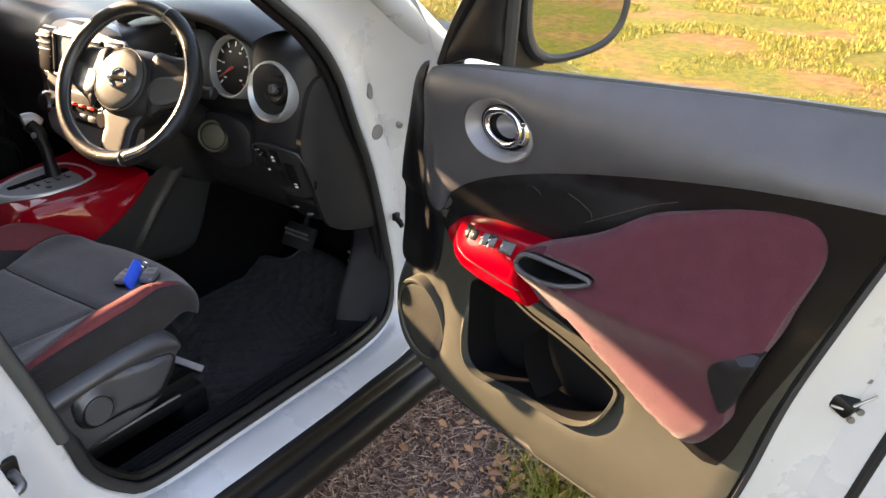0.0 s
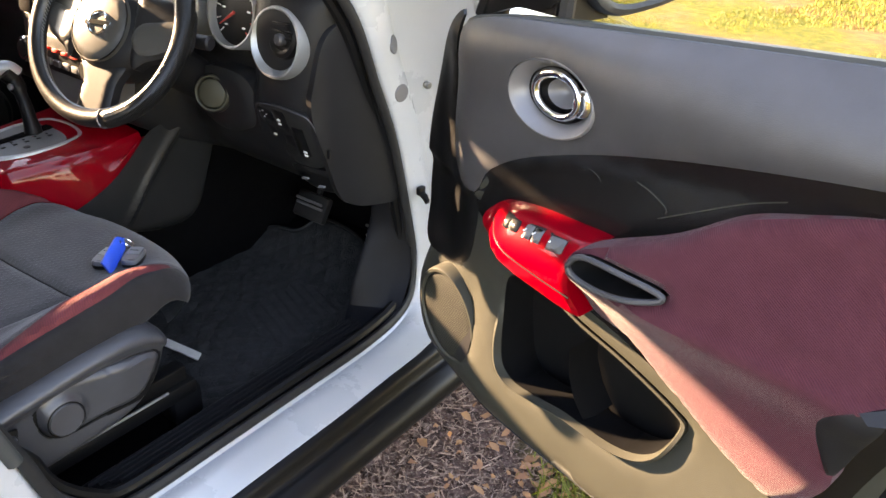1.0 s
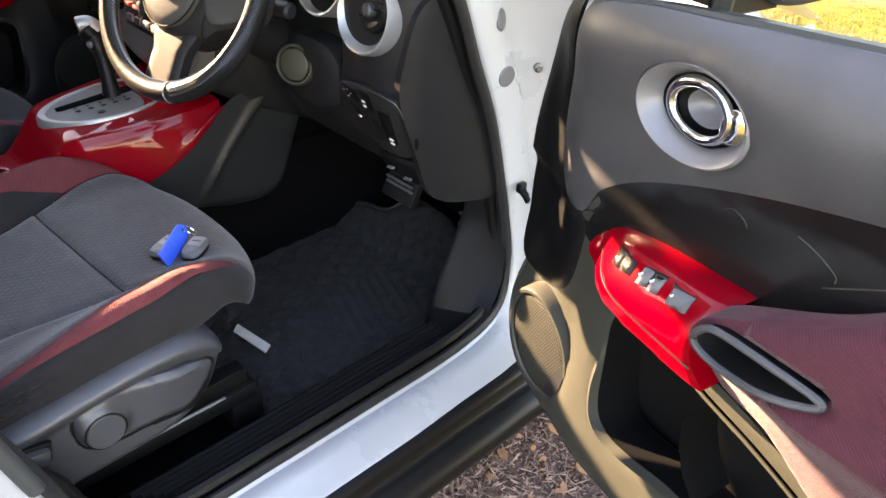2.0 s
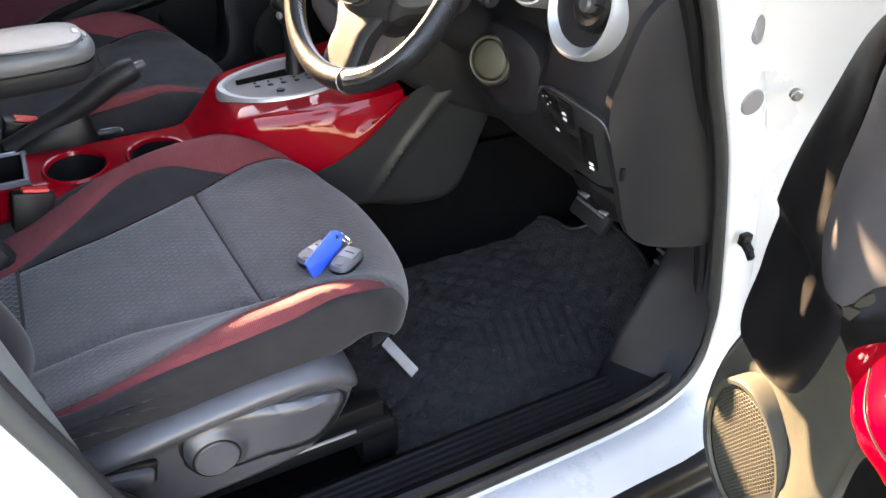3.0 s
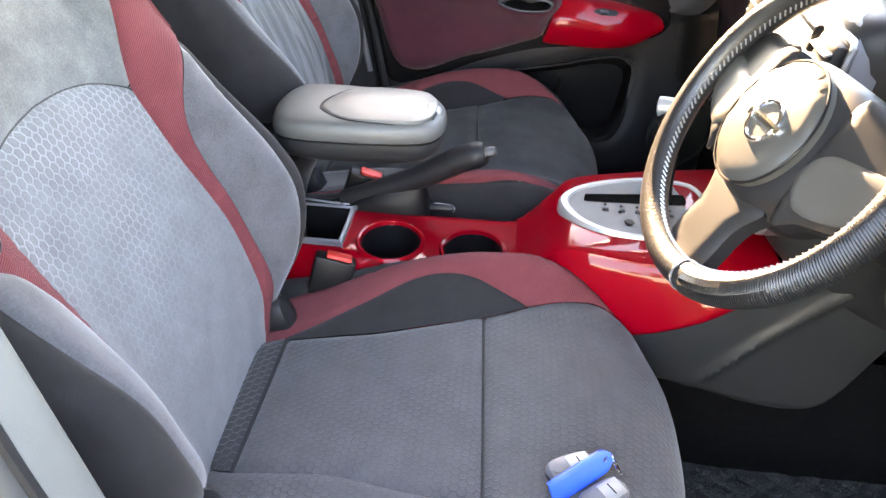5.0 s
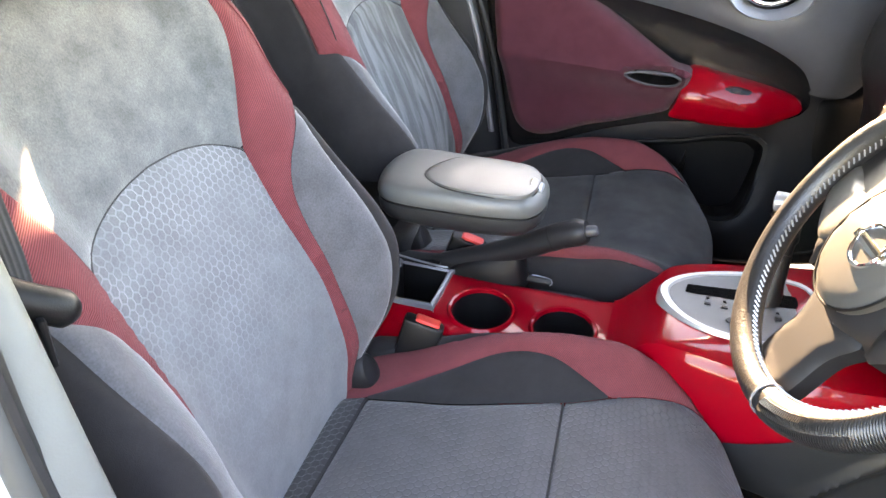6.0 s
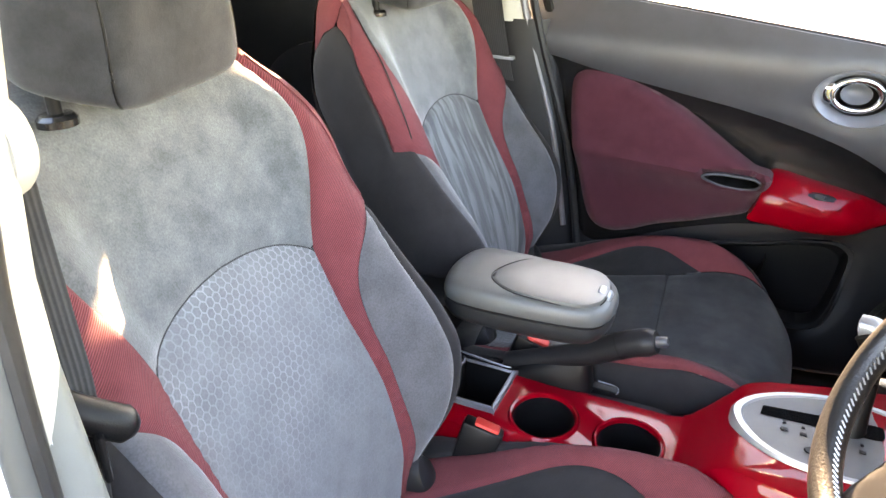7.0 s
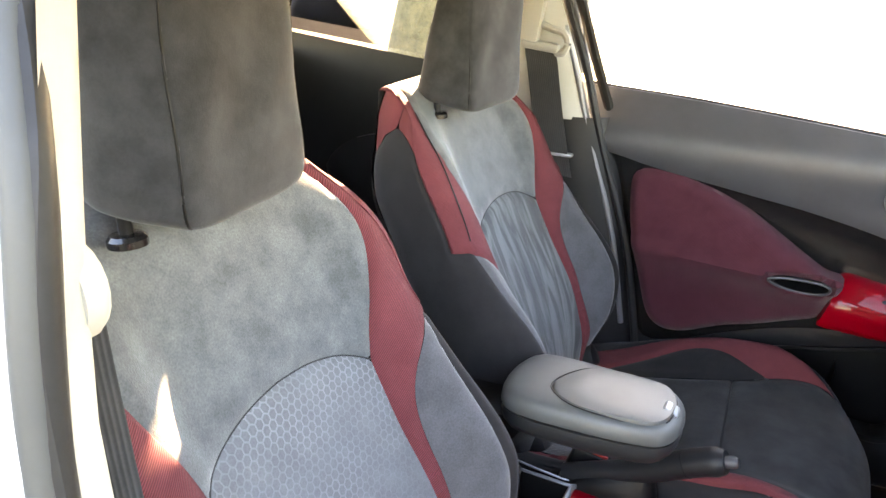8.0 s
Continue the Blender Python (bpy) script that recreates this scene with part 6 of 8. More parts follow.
# start button, key slot and lower switch plate
part("ignition_panel", patch(spline([(0.285, 0.80), (0.288, 0.87), (0.345, 0.900), (0.425, 0.895), (0.448, 0.85), (0.435, 0.80), (0.36, 0.775)], 6), lambda u, v, h: np.stack([u, 0.119 + 0.10 * (0.85 - v) + 1.2 * (u - 0.36) ** 2 - h, v], 1), 0.012, 0.008, 0.016, 0.04), DASH, dash, "dark ignition panel")
sb = part("start_button", disc_at((0.359, 0.108, 0.853), (0.42, -0.88, 0.20), [(0.0, 0.004), (0.023, 0.0035), (0.026, 0.002), (0.027, 0.0), (0.028, -0.01)], 36), OLIVE, dash, "round grey start button")
part("button_ring", disc_at((0.359, 0.108, 0.853), (0.42, -0.88, 0.20), [(0.037, -0.035), (0.0345, -0.004), (0.034, 0.003), (0.0320, 0.005), (0.0295, 0.004), (0.0285, -0.01)], 36, cap=False), OLIVE, sb)
part("button_gap", disc_at((0.359, 0.108, 0.853), (0.42, -0.88, 0.20), [(0.0375, -0.03), (0.0372, -0.002), (0.0345, -0.001)], 36, cap=False), DARK, sb)


def on_dash(y0, lean, dy=0.0):
    return lambda u, v, h: np.stack([u, y0 + lean * (0.84 - v) - h + 0.9 * np.clip(u - 0.56, 0, 1) ** 1.5, v], 1)


sw = part("switch_plate", patch(spline([(0.462, 0.842), (0.48, 0.860), (0.53, 0.866), (0.582, 0.862), (0.600, 0.848), (0.606, 0.80), (0.602, 0.765), (0.57, 0.745), (0.53, 0.742), (0.498, 0.755), (0.47, 0.79), (0.458, 0.82)], 6), on_dash(0.125, 0.34), 0.01, 0.004, 0.008, 0.012), SIDEPAN, dash, "charcoal switch plate")
part("plate_edge", tube(on_dash(0.123, 0.34)(*np.array(spline([(0.462, 0.842), (0.48, 0.860), (0.53, 0.866), (0.582, 0.862), (0.600, 0.848), (0.606, 0.80), (0.602, 0.765)], 5, False)).T, 0.0), 0.0014, 6), SOFT, sw)
for u, v, du, dv_ in ((0.487, 0.838, 0.017, 0.012), (0.524, 0.835, 0.014, 0.02), (0.492, 0.806, 0.012, 0.012), (0.529, 0.797, 0.013, 0.014), (0.56, 0.80, 0.014, 0.03)):
    q = np.array([(u - du, v - dv_), (u + du, v - dv_), (u + du, v + dv_), (u - du, v + dv_)])
    b = part("dash_switch", patch(even(q, 0.004), on_dash(0.122, 0.34), 0.008, 0.002, 0.004, 0.006), DARK, sw)
for u, v in ((0.478, 0.845), (0.487, 0.848), (0.494, 0.842), (0.487, 0.836)):
    part("print_mark", patch(ellipse(u, v, 0.003, 0.0013), on_dash(0.120, 0.34), 0.004, 0), WHITEMARK, sw)
for u, v in ((0.524, 0.838), (0.524, 0.830), (0.500, 0.803), (0.568, 0.783), (0.568, 0.776)):
    part("print_mark", patch(even(np.array([(u - 0.005, v - 0.0025), (u + 0.005, v - 0.0025), (u + 0.005, v + 0.0025), (u - 0.005, v + 0.0025)]), 0.003), on_dash(0.120, 0.34), 0.004, 0), WHITEMARK, sw)
part("bonnet_release", patch(spline([(0.505, 0.735), (0.53, 0.742), (0.60, 0.745), (0.625, 0.73), (0.615, 0.705), (0.58, 0.695), (0.53, 0.705)], 6), on_dash(0.118, 0.36), 0.01, 0.006, 0.01, 0.02), DARK, dash, "black lower dash pocket")
for u, v in ((0.548, 0.722), (0.590, 0.717)):
    part("fuse_cover_clip", block((u, 0.155, v), (0.016, 0.006, 0.004), 0.001, (0, -12, 0)), GREYSAT, dash)
part("fuse_cover", patch(spline([(0.16, 1.0), (0.135, 0.93), (0.13, 0.85), (0.15, 0.77), (0.18, 0.69), (0.25, 0.66), (0.325, 0.665), (0.335, 0.8), (0.29, 0.95), (0.23, 1.02)], 6),
                         lambda u, v, h: np.stack([0.603 + 0.9 * np.clip(u - 0.13, 0, 1) ** 0.5 * 0.11 + h, u, v], 1), 0.016, 0.003, 0.008, 0.012), DASH, dash, "charcoal dash end cover")
part("cover_notch", block((0.617, 0.150, 0.79), (0.006, 0.006, 0.018), 0.002), DARK, dash)

# instrument cluster
for i, (gx, gz) in enumerate(((0.390, 0.998), (0.232, 0.994))):
    GC = np.array([gx, 0.155, gz])
    g = part("gauge", disc_at(GC, AX, [(0.065, -0.05), (0.065, 0.010), (0.063, 0.014), (0.0595, 0.013), (0.058, 0.008), (0.0575, -0.01)], cap=False), SILVER, dash, "round gauge in a silver ring")
    part("dial_face", disc_at(GC, AX, [(0.0585, -0.003), (0.05, -0.002), (0.0, -0.002)]), DARK, g)
    a = np.array(AX) / np.linalg.norm(AX)
    ux = np.array([1.0, 0, 0])
    uy = np.cross(a, ux) * -1
    uy = uy * np.sign(uy[2])
    for kx in range(11):
        w = radians(225 - 27 * kx)
        d0 = math.cos(w) * ux + math.sin(w) * uy
        part("tick", tube([GC - 0.0005 * a + 0.043 * d0, GC - 0.0005 * a + 0.053 * d0], 0.0011, 5), REDMARK if kx > 7 else WHITEMARK, g)
        if kx % 2 == 0:
            part("figure_bar", tube([GC - 0.0005 * a + 0.034 * d0 - 0.003 * ux, GC - 0.0005 * a + 0.034 * d0 + 0.003 * ux], 0.0018, 5), WHITEMARK, g)
    w = radians(215)
    part("needle", tube([GC + 0.004 * a, GC + 0.004 * a + 0.045 * (math.cos(w) * ux + math.sin(w) * uy)], [0.003, 0.001], 6), REDMARK, g)
hood = []
for t in np.linspace(-1, 1, 24):
    x = 0.305 + 0.215 * t
    top = 1.075 + 0.040 * (1 - abs(t) ** 2.4)
    hood.append(spline([(x, 0.105, top - 0.022), (x, 0.095, top - 0.012), (x, 0.10, top), (x, 0.16, top + 0.012), (x, 0.27, top + 0.002), (x, 0.36, 1.06), (x, 0.24, 1.04)], 4, False))
part("cluster_hood", loft(hood, cap=False, closed=False), DASH, dash, "charcoal hood over the gauges")
part("cluster_back", block((0.30, 0.225, 0.99), (0.34, 0.03, 0.19), 0.02), DARK, dash)

# centre stack
cs = part("centre_panel", patch(spline([(-0.125, 0.80), (-0.135, 0.9), (-0.13, 1.0), (-0.09, 1.05), (0.03, 1.06), (0.15, 1.05), (0.185, 1.0), (0.19, 0.9), (0.18, 0.80), (0.03, 0.77)], 6), lambda u, v, h: np.stack([u, 0.012 + 0.16 * (v - 0.85) - h, v], 1), 0.02, 0.012, 0.02, 0.03), GREYSAT, dash, "grey centre console stack")
part("radio_screen", patch(even(np.array([(-0.055, 0.945), (0.115, 0.945), (0.115, 1.025), (-0.055, 1.025)]), 0.02), lambda u, v, h: np.stack([u, 0.004 + 0.16 * (v - 0.85) - h, v], 1), 0.02, 0.002, 0.004, 0.006), SCREEN, cs, "glossy radio screen")
part("screen_frame", tube([(u, 0.002 + 0.16 * (v - 0.85), v) for u, v in even(np.array([(-0.06, 0.94), (0.12, 0.94), (0.12, 1.03), (-0.06, 1.03)]), 0.01)], 0.005, 6, closed=True), DARK, cs)
for sx0 in (-0.098, 0.158):
    cv = part("centre_vent", block((sx0, 0.03, 0.985), (0.055, 0.02, 0.095), 0.008, (-9, 0, 0)), DARK, cs)
    part("vent_frame", tube([(sx0 + u, 0.016 + 0.16 * (v - 0.85), v) for u, v in even(np.array([(-0.028, 0.935), (0.028, 0.935), (0.028, 1.035), (-0.028, 1.035)]), 0.008)], 0.004, 6, closed=True), SILVER, cv)
    for i in range(6):
        part("vane", block((sx0, 0.024, 0.948 + 0.0145 * i), (0.048, 0.01, 0.003), 0.001, (20, 0, 0)), SILVER, cv)
for kx in (-0.085, 0.145):
    kn = part("climate_knob", disc_at((kx, 0.006, 0.872), (0, -1, 0.15), [(0.027, -0.01), (0.026, 0.016), (0.022, 0.02), (0.0, 0.02)], 28), CHROME, cs, "chrome climate knob")
    part("knob_face", disc_at((kx, -0.0145, 0.875), (0, -1, 0.15), [(0.018, 0), (0.016, 0.002), (0.0, 0.002)], 24), DARK, kn)
part("climate_panel", block((0.03, 0.012, 0.875), (0.15, 0.01, 0.07), 0.006, (-9, 0, 0)), DARK, cs)
for i in range(4):
    part("climate_button", block((-0.02 + 0.033 * i, 0.003, 0.860), (0.024, 0.008, 0.014), 0.003, (-9, 0, 0)), GREYSAT, cs)
    part("button_light", block((-0.02 + 0.033 * i, 0.004, 0.885), (0.016, 0.008, 0.006), 0.001, (-9, 0, 0)), REDMARK, cs)

# ---- steering column and wheel ----
WC = np.array([0.3105, -0.047, 0.991])
wt, wp = radians(31.0), radians(12.4)
WN = np.array([math.sin(wp) * math.cos(wt), -math.cos(wp) * math.cos(wt), math.sin(wt)])
WU = np.array([math.cos(wp), math.sin(wp), 0.0])
WV = np.cross(WN, WU)
WV = WV * np.sign(WV[2])
col = thing("steering_column", (0.33, 0.1, 0.8), "black plastic steering column shroud with stalks", "steering column")
ax0 = WC - 0.03 * WN
cr = []
for s, r in ((0.0, 0.034), (0.02, 0.042), (0.08, 0.045), (0.16, 0.046), (0.24, 0.044)):
    c0 = ax0 - s * WN + np.array([0.0, 0, -0.0])
    an = np.linspace(0, 2 * math.pi, 28, endpoint=False)
    cr.append(c0 + r * (np.cos(an)[:, None] * WU * 1.15 + np.sin(an)[:, None] * WV * 0.85) - 0.1 * s * np.array([0, 0, 1]))
part("shroud", loft(cr), DASH, col)
for s, tip in ((1, "silver"), (-1, "grey")):
    p0 = WC - 0.075 * WN + s * 0.05 * WU + 0.005 * WV
    p1 = p0 + s * 0.075 * WU + 0.012 * WV + 0.012 * WN
    stalk = part("stalk", tube([p0, p0 + 0.5 * (p1 - p0), p1], [0.007, 0.0075, 0.011], 12), DARK, col)
    part("stalk_end", tube([p1 - 0.004 * s * WU, p1 + s * 0.006 * WU, p1 + s * 0.032 * WU, p1 + s * 0.036 * WU], [0.010, 0.0125, 0.0125, 0.009], 16), DASH, stalk)
wheel = thing("steering_wheel", tuple(WC - 0.03 * WN), "three-spoke steering wheel in worn black leather", "steering wheel")
an = np.linspace(0, 2 * math.pi, 96, endpoint=False)
RW = 0.1545
rim = WC + RW * (np.cos(an)[:, None] * WU + np.sin(an)[:, None] * WV)
part("rim", tube(rim, 0.0146 + 0.0012 * np.exp(-((np.abs(np.sin(an) - 0.35)) / 0.25) ** 2), 16, closed=True, up=tuple(WN)), LEATHER, wheel, "black leather rim with stitched cover")
stitch = []
for a in np.linspace(0, 2 * math.pi, 150, endpoint=False):
    c0 = WC + RW * (math.cos(a) * WU + math.sin(a) * WV)
    rad = math.cos(a) * WU + math.sin(a) * WV
    tn = -math.sin(a) * WU + math.cos(a) * WV
    p = c0 - 0.0150 * rad + 0.0035 * WN
    stitch.append(tube([p - 0.0022 * tn + 0.0028 * WN, p + 0.0022 * tn - 0.0028 * WN], 0.0010, 4))
tagged(part("stitching", merge(*stitch), SILVER, wheel, "pale thread lacing"), kind="stuff")
# ribbed sleeve over part of the rim, closed by a seam ring
ribs = []
for a in np.radians(np.linspace(-72, 62, 150)):
    rad = math.cos(a) * WU + math.sin(a) * WV
    tn = -math.sin(a) * WU + math.cos(a) * WV
    c0 = WC + RW * rad
    ribs.append(tube([c0 + 0.0156 * (math.cos(b) * rad + math.sin(b) * WN) + 0.004 * b * tn for b in np.linspace(-1.5, 1.75, 9)], 0.0011, 4))
tagged(part("sleeve_ribs", merge(*ribs), LEATHER, wheel, "fine ribs of the rim sleeve"), kind="stuff")
for a in np.radians([-75, 65]):
    rad = math.cos(a) * WU + math.sin(a) * WV
    part("sleeve_seam", tube([WC + RW * rad + 0.0156 * (math.cos(b) * rad + math.sin(b) * WN) for b in np.linspace(0, 2 * math.pi, 24, endpoint=False)], 0.0012, 5, closed=True), GREYSAT, wheel)


def wp3(u, v, h):
    return WC + np.outer(u, WU) + np.outer(v, WV) + np.outer(h, WN)


HUBGREY = surface("grey_hub_plastic", (0.046, 0.045, 0.041), 0.33, metal=0.0, var=0.12, scale=20, bump=0.15, fine=800, depth=0.0004)
hubp = part("airbag_cover", patch(spline([(-0.085, 0.045), (-0.05, 0.066), (0, 0.070), (0.05, 0.066), (0.085, 0.045), (0.088, 0.0), (0.07, -0.045), (0.035, -0.072), (0, -0.078), (-0.035, -0.072), (-0.07, -0.045), (-0.088, 0.0)], 6), lambda u, v, h: wp3(u, v, 0.012 - 2.2 * (u * u + v * v) + h), 0.009, 0.016, 0.022, 0.04), HUB, wheel, "dark airbag cover")
emb = ellipse(-0.006, 0.001, 0.058, 0.062, 0, 64)
part("cover_shield", patch(emb, lambda u, v, h: wp3(u, v, 0.022 - 1.6 * (u * u + v * v) + h), 0.008, 0.004, 0.006, 0.008), HUBGREY, hubp, "grey raised shield")
part("shield_edge", tube(wp3(emb[:, 0], emb[:, 1], 0.019 - 1.6 * (emb ** 2).sum(1)), 0.0014, 6, closed=True), DARK, hubp)
part("badge_ring", tube(wp3(0.019 * np.cos(an), 0.019 * np.sin(an), np.full(96, 0.0225)), 0.0022, 6, closed=True), CHROME, hubp, "chrome ring badge")
part("badge_bar", patch(even(np.array([(-0.026, -0.0045), (0.026, -0.0045), (0.026, 0.0045), (-0.026, 0.0045)]), 0.004), lambda u, v, h: wp3(u, v, np.full(len(u), 0.0245) + h), 0.006, 0.001, 0.003, 0.003), CHROME, hubp)
for s in (1, -1):
    sp = spline([(0.052 * s, 0.056), (0.09 * s, 0.063), (0.138 * s, 0.060), (0.151 * s, 0.02), (0.150 * s, -0.012), (0.122 * s, -0.030), (0.09 * s, -0.044), (0.065 * s, -0.055)], 6)
    spk = part("spoke", patch(sp, lambda u, v, h: wp3(u, v, 0.004 - 0.6 * (np.abs(u) - 0.08) * 0.3 + h), 0.009, 0.008, 0.012, 0.018), HUB, wheel, "dark grey side spoke")
    part("spoke_insert", patch(spline([(0.062 * s, -0.012), (0.072 * s, 0.012), (0.102 * s, 0.022), (0.142 * s, 0.028), (0.149 * s, 0.0), (0.125 * s, -0.022), (0.094 * s, -0.036), (0.076 * s, -0.034)], 6), lambda u, v, h: wp3(u, v, 0.007 - 0.6 * (np.abs(u) - 0.08) * 0.3 + h), 0.006, 0.003, 0.005, 0.006), HUBGREY, spk, "satin grey spoke insert")
low = part("spoke", patch(spline([(-0.045, -0.055), (-0.036, -0.09), (-0.030, -0.152), (0.030, -0.152), (0.036, -0.09), (0.045, -0.055)], 6), lambda u, v, h: wp3(u, v, -0.004 + h), 0.009, 0.006, 0.01, 0.016), HUB, wheel, "dark lower spoke")

# ---- red centre console ----
cons = thing("centre_console", (0.045, -0.25, 0.345), "glossy red centre console with cup holders", "console")
CST = [(-0.64, -0.040, 0.126, 0.655, 0.0), (-0.50, -0.040, 0.126, 0.656, 0.0), (-0.36, -0.040, 0.126, 0.657, 0.0), (-0.275, -0.042, 0.126, 0.660, 0.0), (-0.245, -0.05, 0.122, 0.676, 0.005), (-0.215, -0.062, 0.118, 0.704, 0.012), (-0.185, -0.084, 0.136, 0.720, 0.006), (-0.10, -0.106, 0.163, 0.727, 0.010), (0.0, -0.118, 0.176, 0.735, 0.006), (0.062, -0.120, 0.178, 0.742, 0.005)]
CSM = spline(CST, 6, False)
crings = []
for y, x0, x1, zt, fl in CSM:
    w = (x1 - x0) / 2
    c0 = (x0 + x1) / 2
    zb = min(float(np.interp(y, [-0.24, -0.10, -0.03, 0.02, 0.06], [0.575, 0.612, 0.648, 0.690, 0.735])), zt - 0.012)
    sec = [(-1.0 - fl / w * 1.2, zb), (-1.0 - fl / w, zb + 0.4 * min(0.05, zt - zb)), (-1.0, zt - 0.035), (-0.93, zt - 0.008), (-0.8, zt), (0, zt + 0.001), (0.8, zt), (0.93, zt - 0.008), (1.0, zt - 0.035), (1.0 + fl / w, zb + 0.4 * min(0.05, zt - zb)), (1.0 + fl / w * 1.2, zb)]
    S2 = spline(sec, 4, False)
    crings.append(np.stack([c0 + S2[:, 0] * w, np.full(len(S2), y), S2[:, 1]], 1))
# the flat rear half is a sheet with holes, the front pod a loft
split = next(i for i, r in enumerate(CSM) if r[0] > -0.272)
pod = crings[split:]
part("console_front", loft(pod, cap=False, closed=False), RED, cons, "glossy red console front")
CUP1, CUP2 = ellipse(0.053, -0.449, 0.048, 0.044), ellipse(0.057, -0.327, 0.046, 0.043)
TRAY = spline([(-0.016, -0.598), (0.066, -0.598), (0.070, -0.594), (0.070, -0.528), (0.066, -0.524), (-0.014, -0.524), (-0.018, -0.528), (-0.018, -0.594)], 4)
ycut = float(CSM[split][0])


def deck_edge(v):
    # narrower beside the belt buckle
    return np.interp(v, [-0.64, -0.50, -0.42, -0.34, -0.27], [0.098, 0.103, 0.113, 0.122, 0.126])


part("console_deck", patch(even(np.array([(-0.040, -0.64)] + [(deck_edge(v), v) for v in np.linspace(-0.64, ycut, 16)] + [(-0.041, ycut)]), 0.012), lambda u, v, h: np.stack([u, v, np.interp(v, CSM[:, 0], CSM[:, 3]) - 0.018 * np.clip(1 - np.minimum(u + 0.041, deck_edge(v) - u) / 0.016, 0, 1) ** 2], 1), 0.009, 0, 0.01, holes=[CUP1, CUP2, TRAY]), RED, cons, "glossy red deck")
part("deck_side", merge(loft([np.array([(deck_edge(y), y, 0.64), (deck_edge(y) + 0.004, y, 0.60), (deck_edge(y) + 0.008, y, 0.55)]) for y in np.linspace(-0.64, ycut, 8)], cap=False, closed=False), loft([np.array([(-0.040, y, 0.64), (-0.044, y, 0.60), (-0.048, y, 0.55)]) for y in np.linspace(-0.64, ycut, 8)], cap=False, closed=False)), RED, cons)
for C0, nm in ((CUP1, "cup_holder"), (CUP2, "cup_holder")):
    cc = C0.mean(0)
    rr = [np.stack([cc[0] + (C0[:, 0] - cc[0]) * k, cc[1] + (C0[:, 1] - cc[1]) * k, np.full(len(C0), z)], 1) for k, z in ((1.16, 0.6575), (1.10, 0.6615), (1.02, 0.6605), (0.985, 0.655), (0.96, 0.63), (0.90, 0.575), (0.5, 0.572), (0.02, 0.572))]
    cu = part(nm, loft(rr[3:], cap=False), DARK, cons, "black cup holder well")
    part("cup_rim", loft(rr[:4], cap=False), RED, cu)
tr = [np.stack([0.026 + (TRAY[:, 0] - 0.026) * k, -0.561 + (TRAY[:, 1] + 0.561) * k2, np.full(len(TRAY), z)], 1) for k, k2, z in ((1.16, 1.2, 0.656), (1.14, 1.18, 0.663), (1.06, 1.07, 0.665), (1.0, 1.0, 0.662), (0.98, 0.97, 0.64), (0.93, 0.92, 0.60), (0.02, 0.02, 0.598))]
ty = part("coin_tray", loft(tr[3:], cap=False), DARK, cons, "black square tray")
part("tray_frame", loft(tr[:4], cap=False), GREYSAT, ty, "satin grey tray frame")
# shifter plate
SH = spline([(0.008, -0.206), (0.055, -0.188), (0.088, -0.145), (0.100, -0.085), (0.097, -0.045), (0.079, -0.012), (0.018, 0.000), (-0.042, -0.012), (-0.060, -0.045), (-0.064, -0.085), (-0.052, -0.14), (-0.028, -0.185)], 6)


def deck_z(y):
    return np.interp(y, CSM[:, 0], CSM[:, 3])


def shp(k, dz):
    c = np.array([0.018, -0.08])
    P = c + (SH - c) * k
    return np.stack([P[:, 0], P[:, 1], deck_z(P[:, 1]) * 0 + 0.727 + 0.10 * (P[:, 1] + 0.1) * 0.5 + dz], 1)


sf = part("shift_surround", loft([shp(1.04, -0.012), shp(1.04, 0.0), shp(1.01, 0.005), shp(0.94, 0.005), shp(0.90, 0.001)], cap=False), SILVER, cons, "satin silver shifter surround")
part("shift_plate", loft([shp(0.915, 0.0025), shp(0.5, 0.003), shp(0.02, 0.003)], cap=False), PLATE, sf, "dark grey shifter plate")
part("shift_slot", patch(even(np.array([(-0.012, -0.172), (0.009, -0.175), (0.012, -0.03), (-0.020, -0.03)]), 0.01), lambda u, v, h: np.stack([u, v, 0.7318 + 0.05 * (v + 0.1) + h], 1), 0.01, 0.001, 0.003), CARPET, sf, "black shift slot")
for i in range(5):
    y = -0.145 + 0.022 * i
    part("gear_mark", block((0.030 + 0.003 * i, y, 0.7315 + 0.05 * (y + 0.1)), (0.006, 0.008, 0.0014), 0.0004), DARK, sf)
    part("gear_dot", block((0.016 + 0.003 * i, y, 0.7315 + 0.05 * (y + 0.1)), (0.004, 0.004, 0.0014), 0.0004), DARK, sf)
part("lock_hole", lathe([(0.0, 0.001), (0.006, 0.001), (0.007, 0.0)], (0.062, -0.115, 0.7305), (0, 0, 1), 16), DARK, sf)
lv = thing("gear_lever", (-0.005, -0.07, 0.73), "automatic gear lever with silver-topped black knob", "gear lever")
part("lever_boot", tube([(0.0, -0.068, 0.726), (-0.008, -0.066, 0.755), (-0.022, -0.063, 0.795)], [0.018, 0.014, 0.012], 14), DARK, lv)
part("knob", tube(spline([(-0.02, -0.064, 0.785), (-0.034, -0.062, 0.81), (-0.046, -0.064, 0.832), (-0.052, -0.075, 0.848)], 5, False), [0.012] * 5 + [0.016] * 5 + [0.018] * 5 + [0.012], 14), DARK, lv)
part("knob_cap", tube(spline([(-0.044, -0.052, 0.838), (-0.050, -0.066, 0.853), (-0.056, -0.086, 0.852)], 6, False), [0.010] + [0.0145] * 11 + [0.008], 14), SILVER, lv, "silver knob cap")
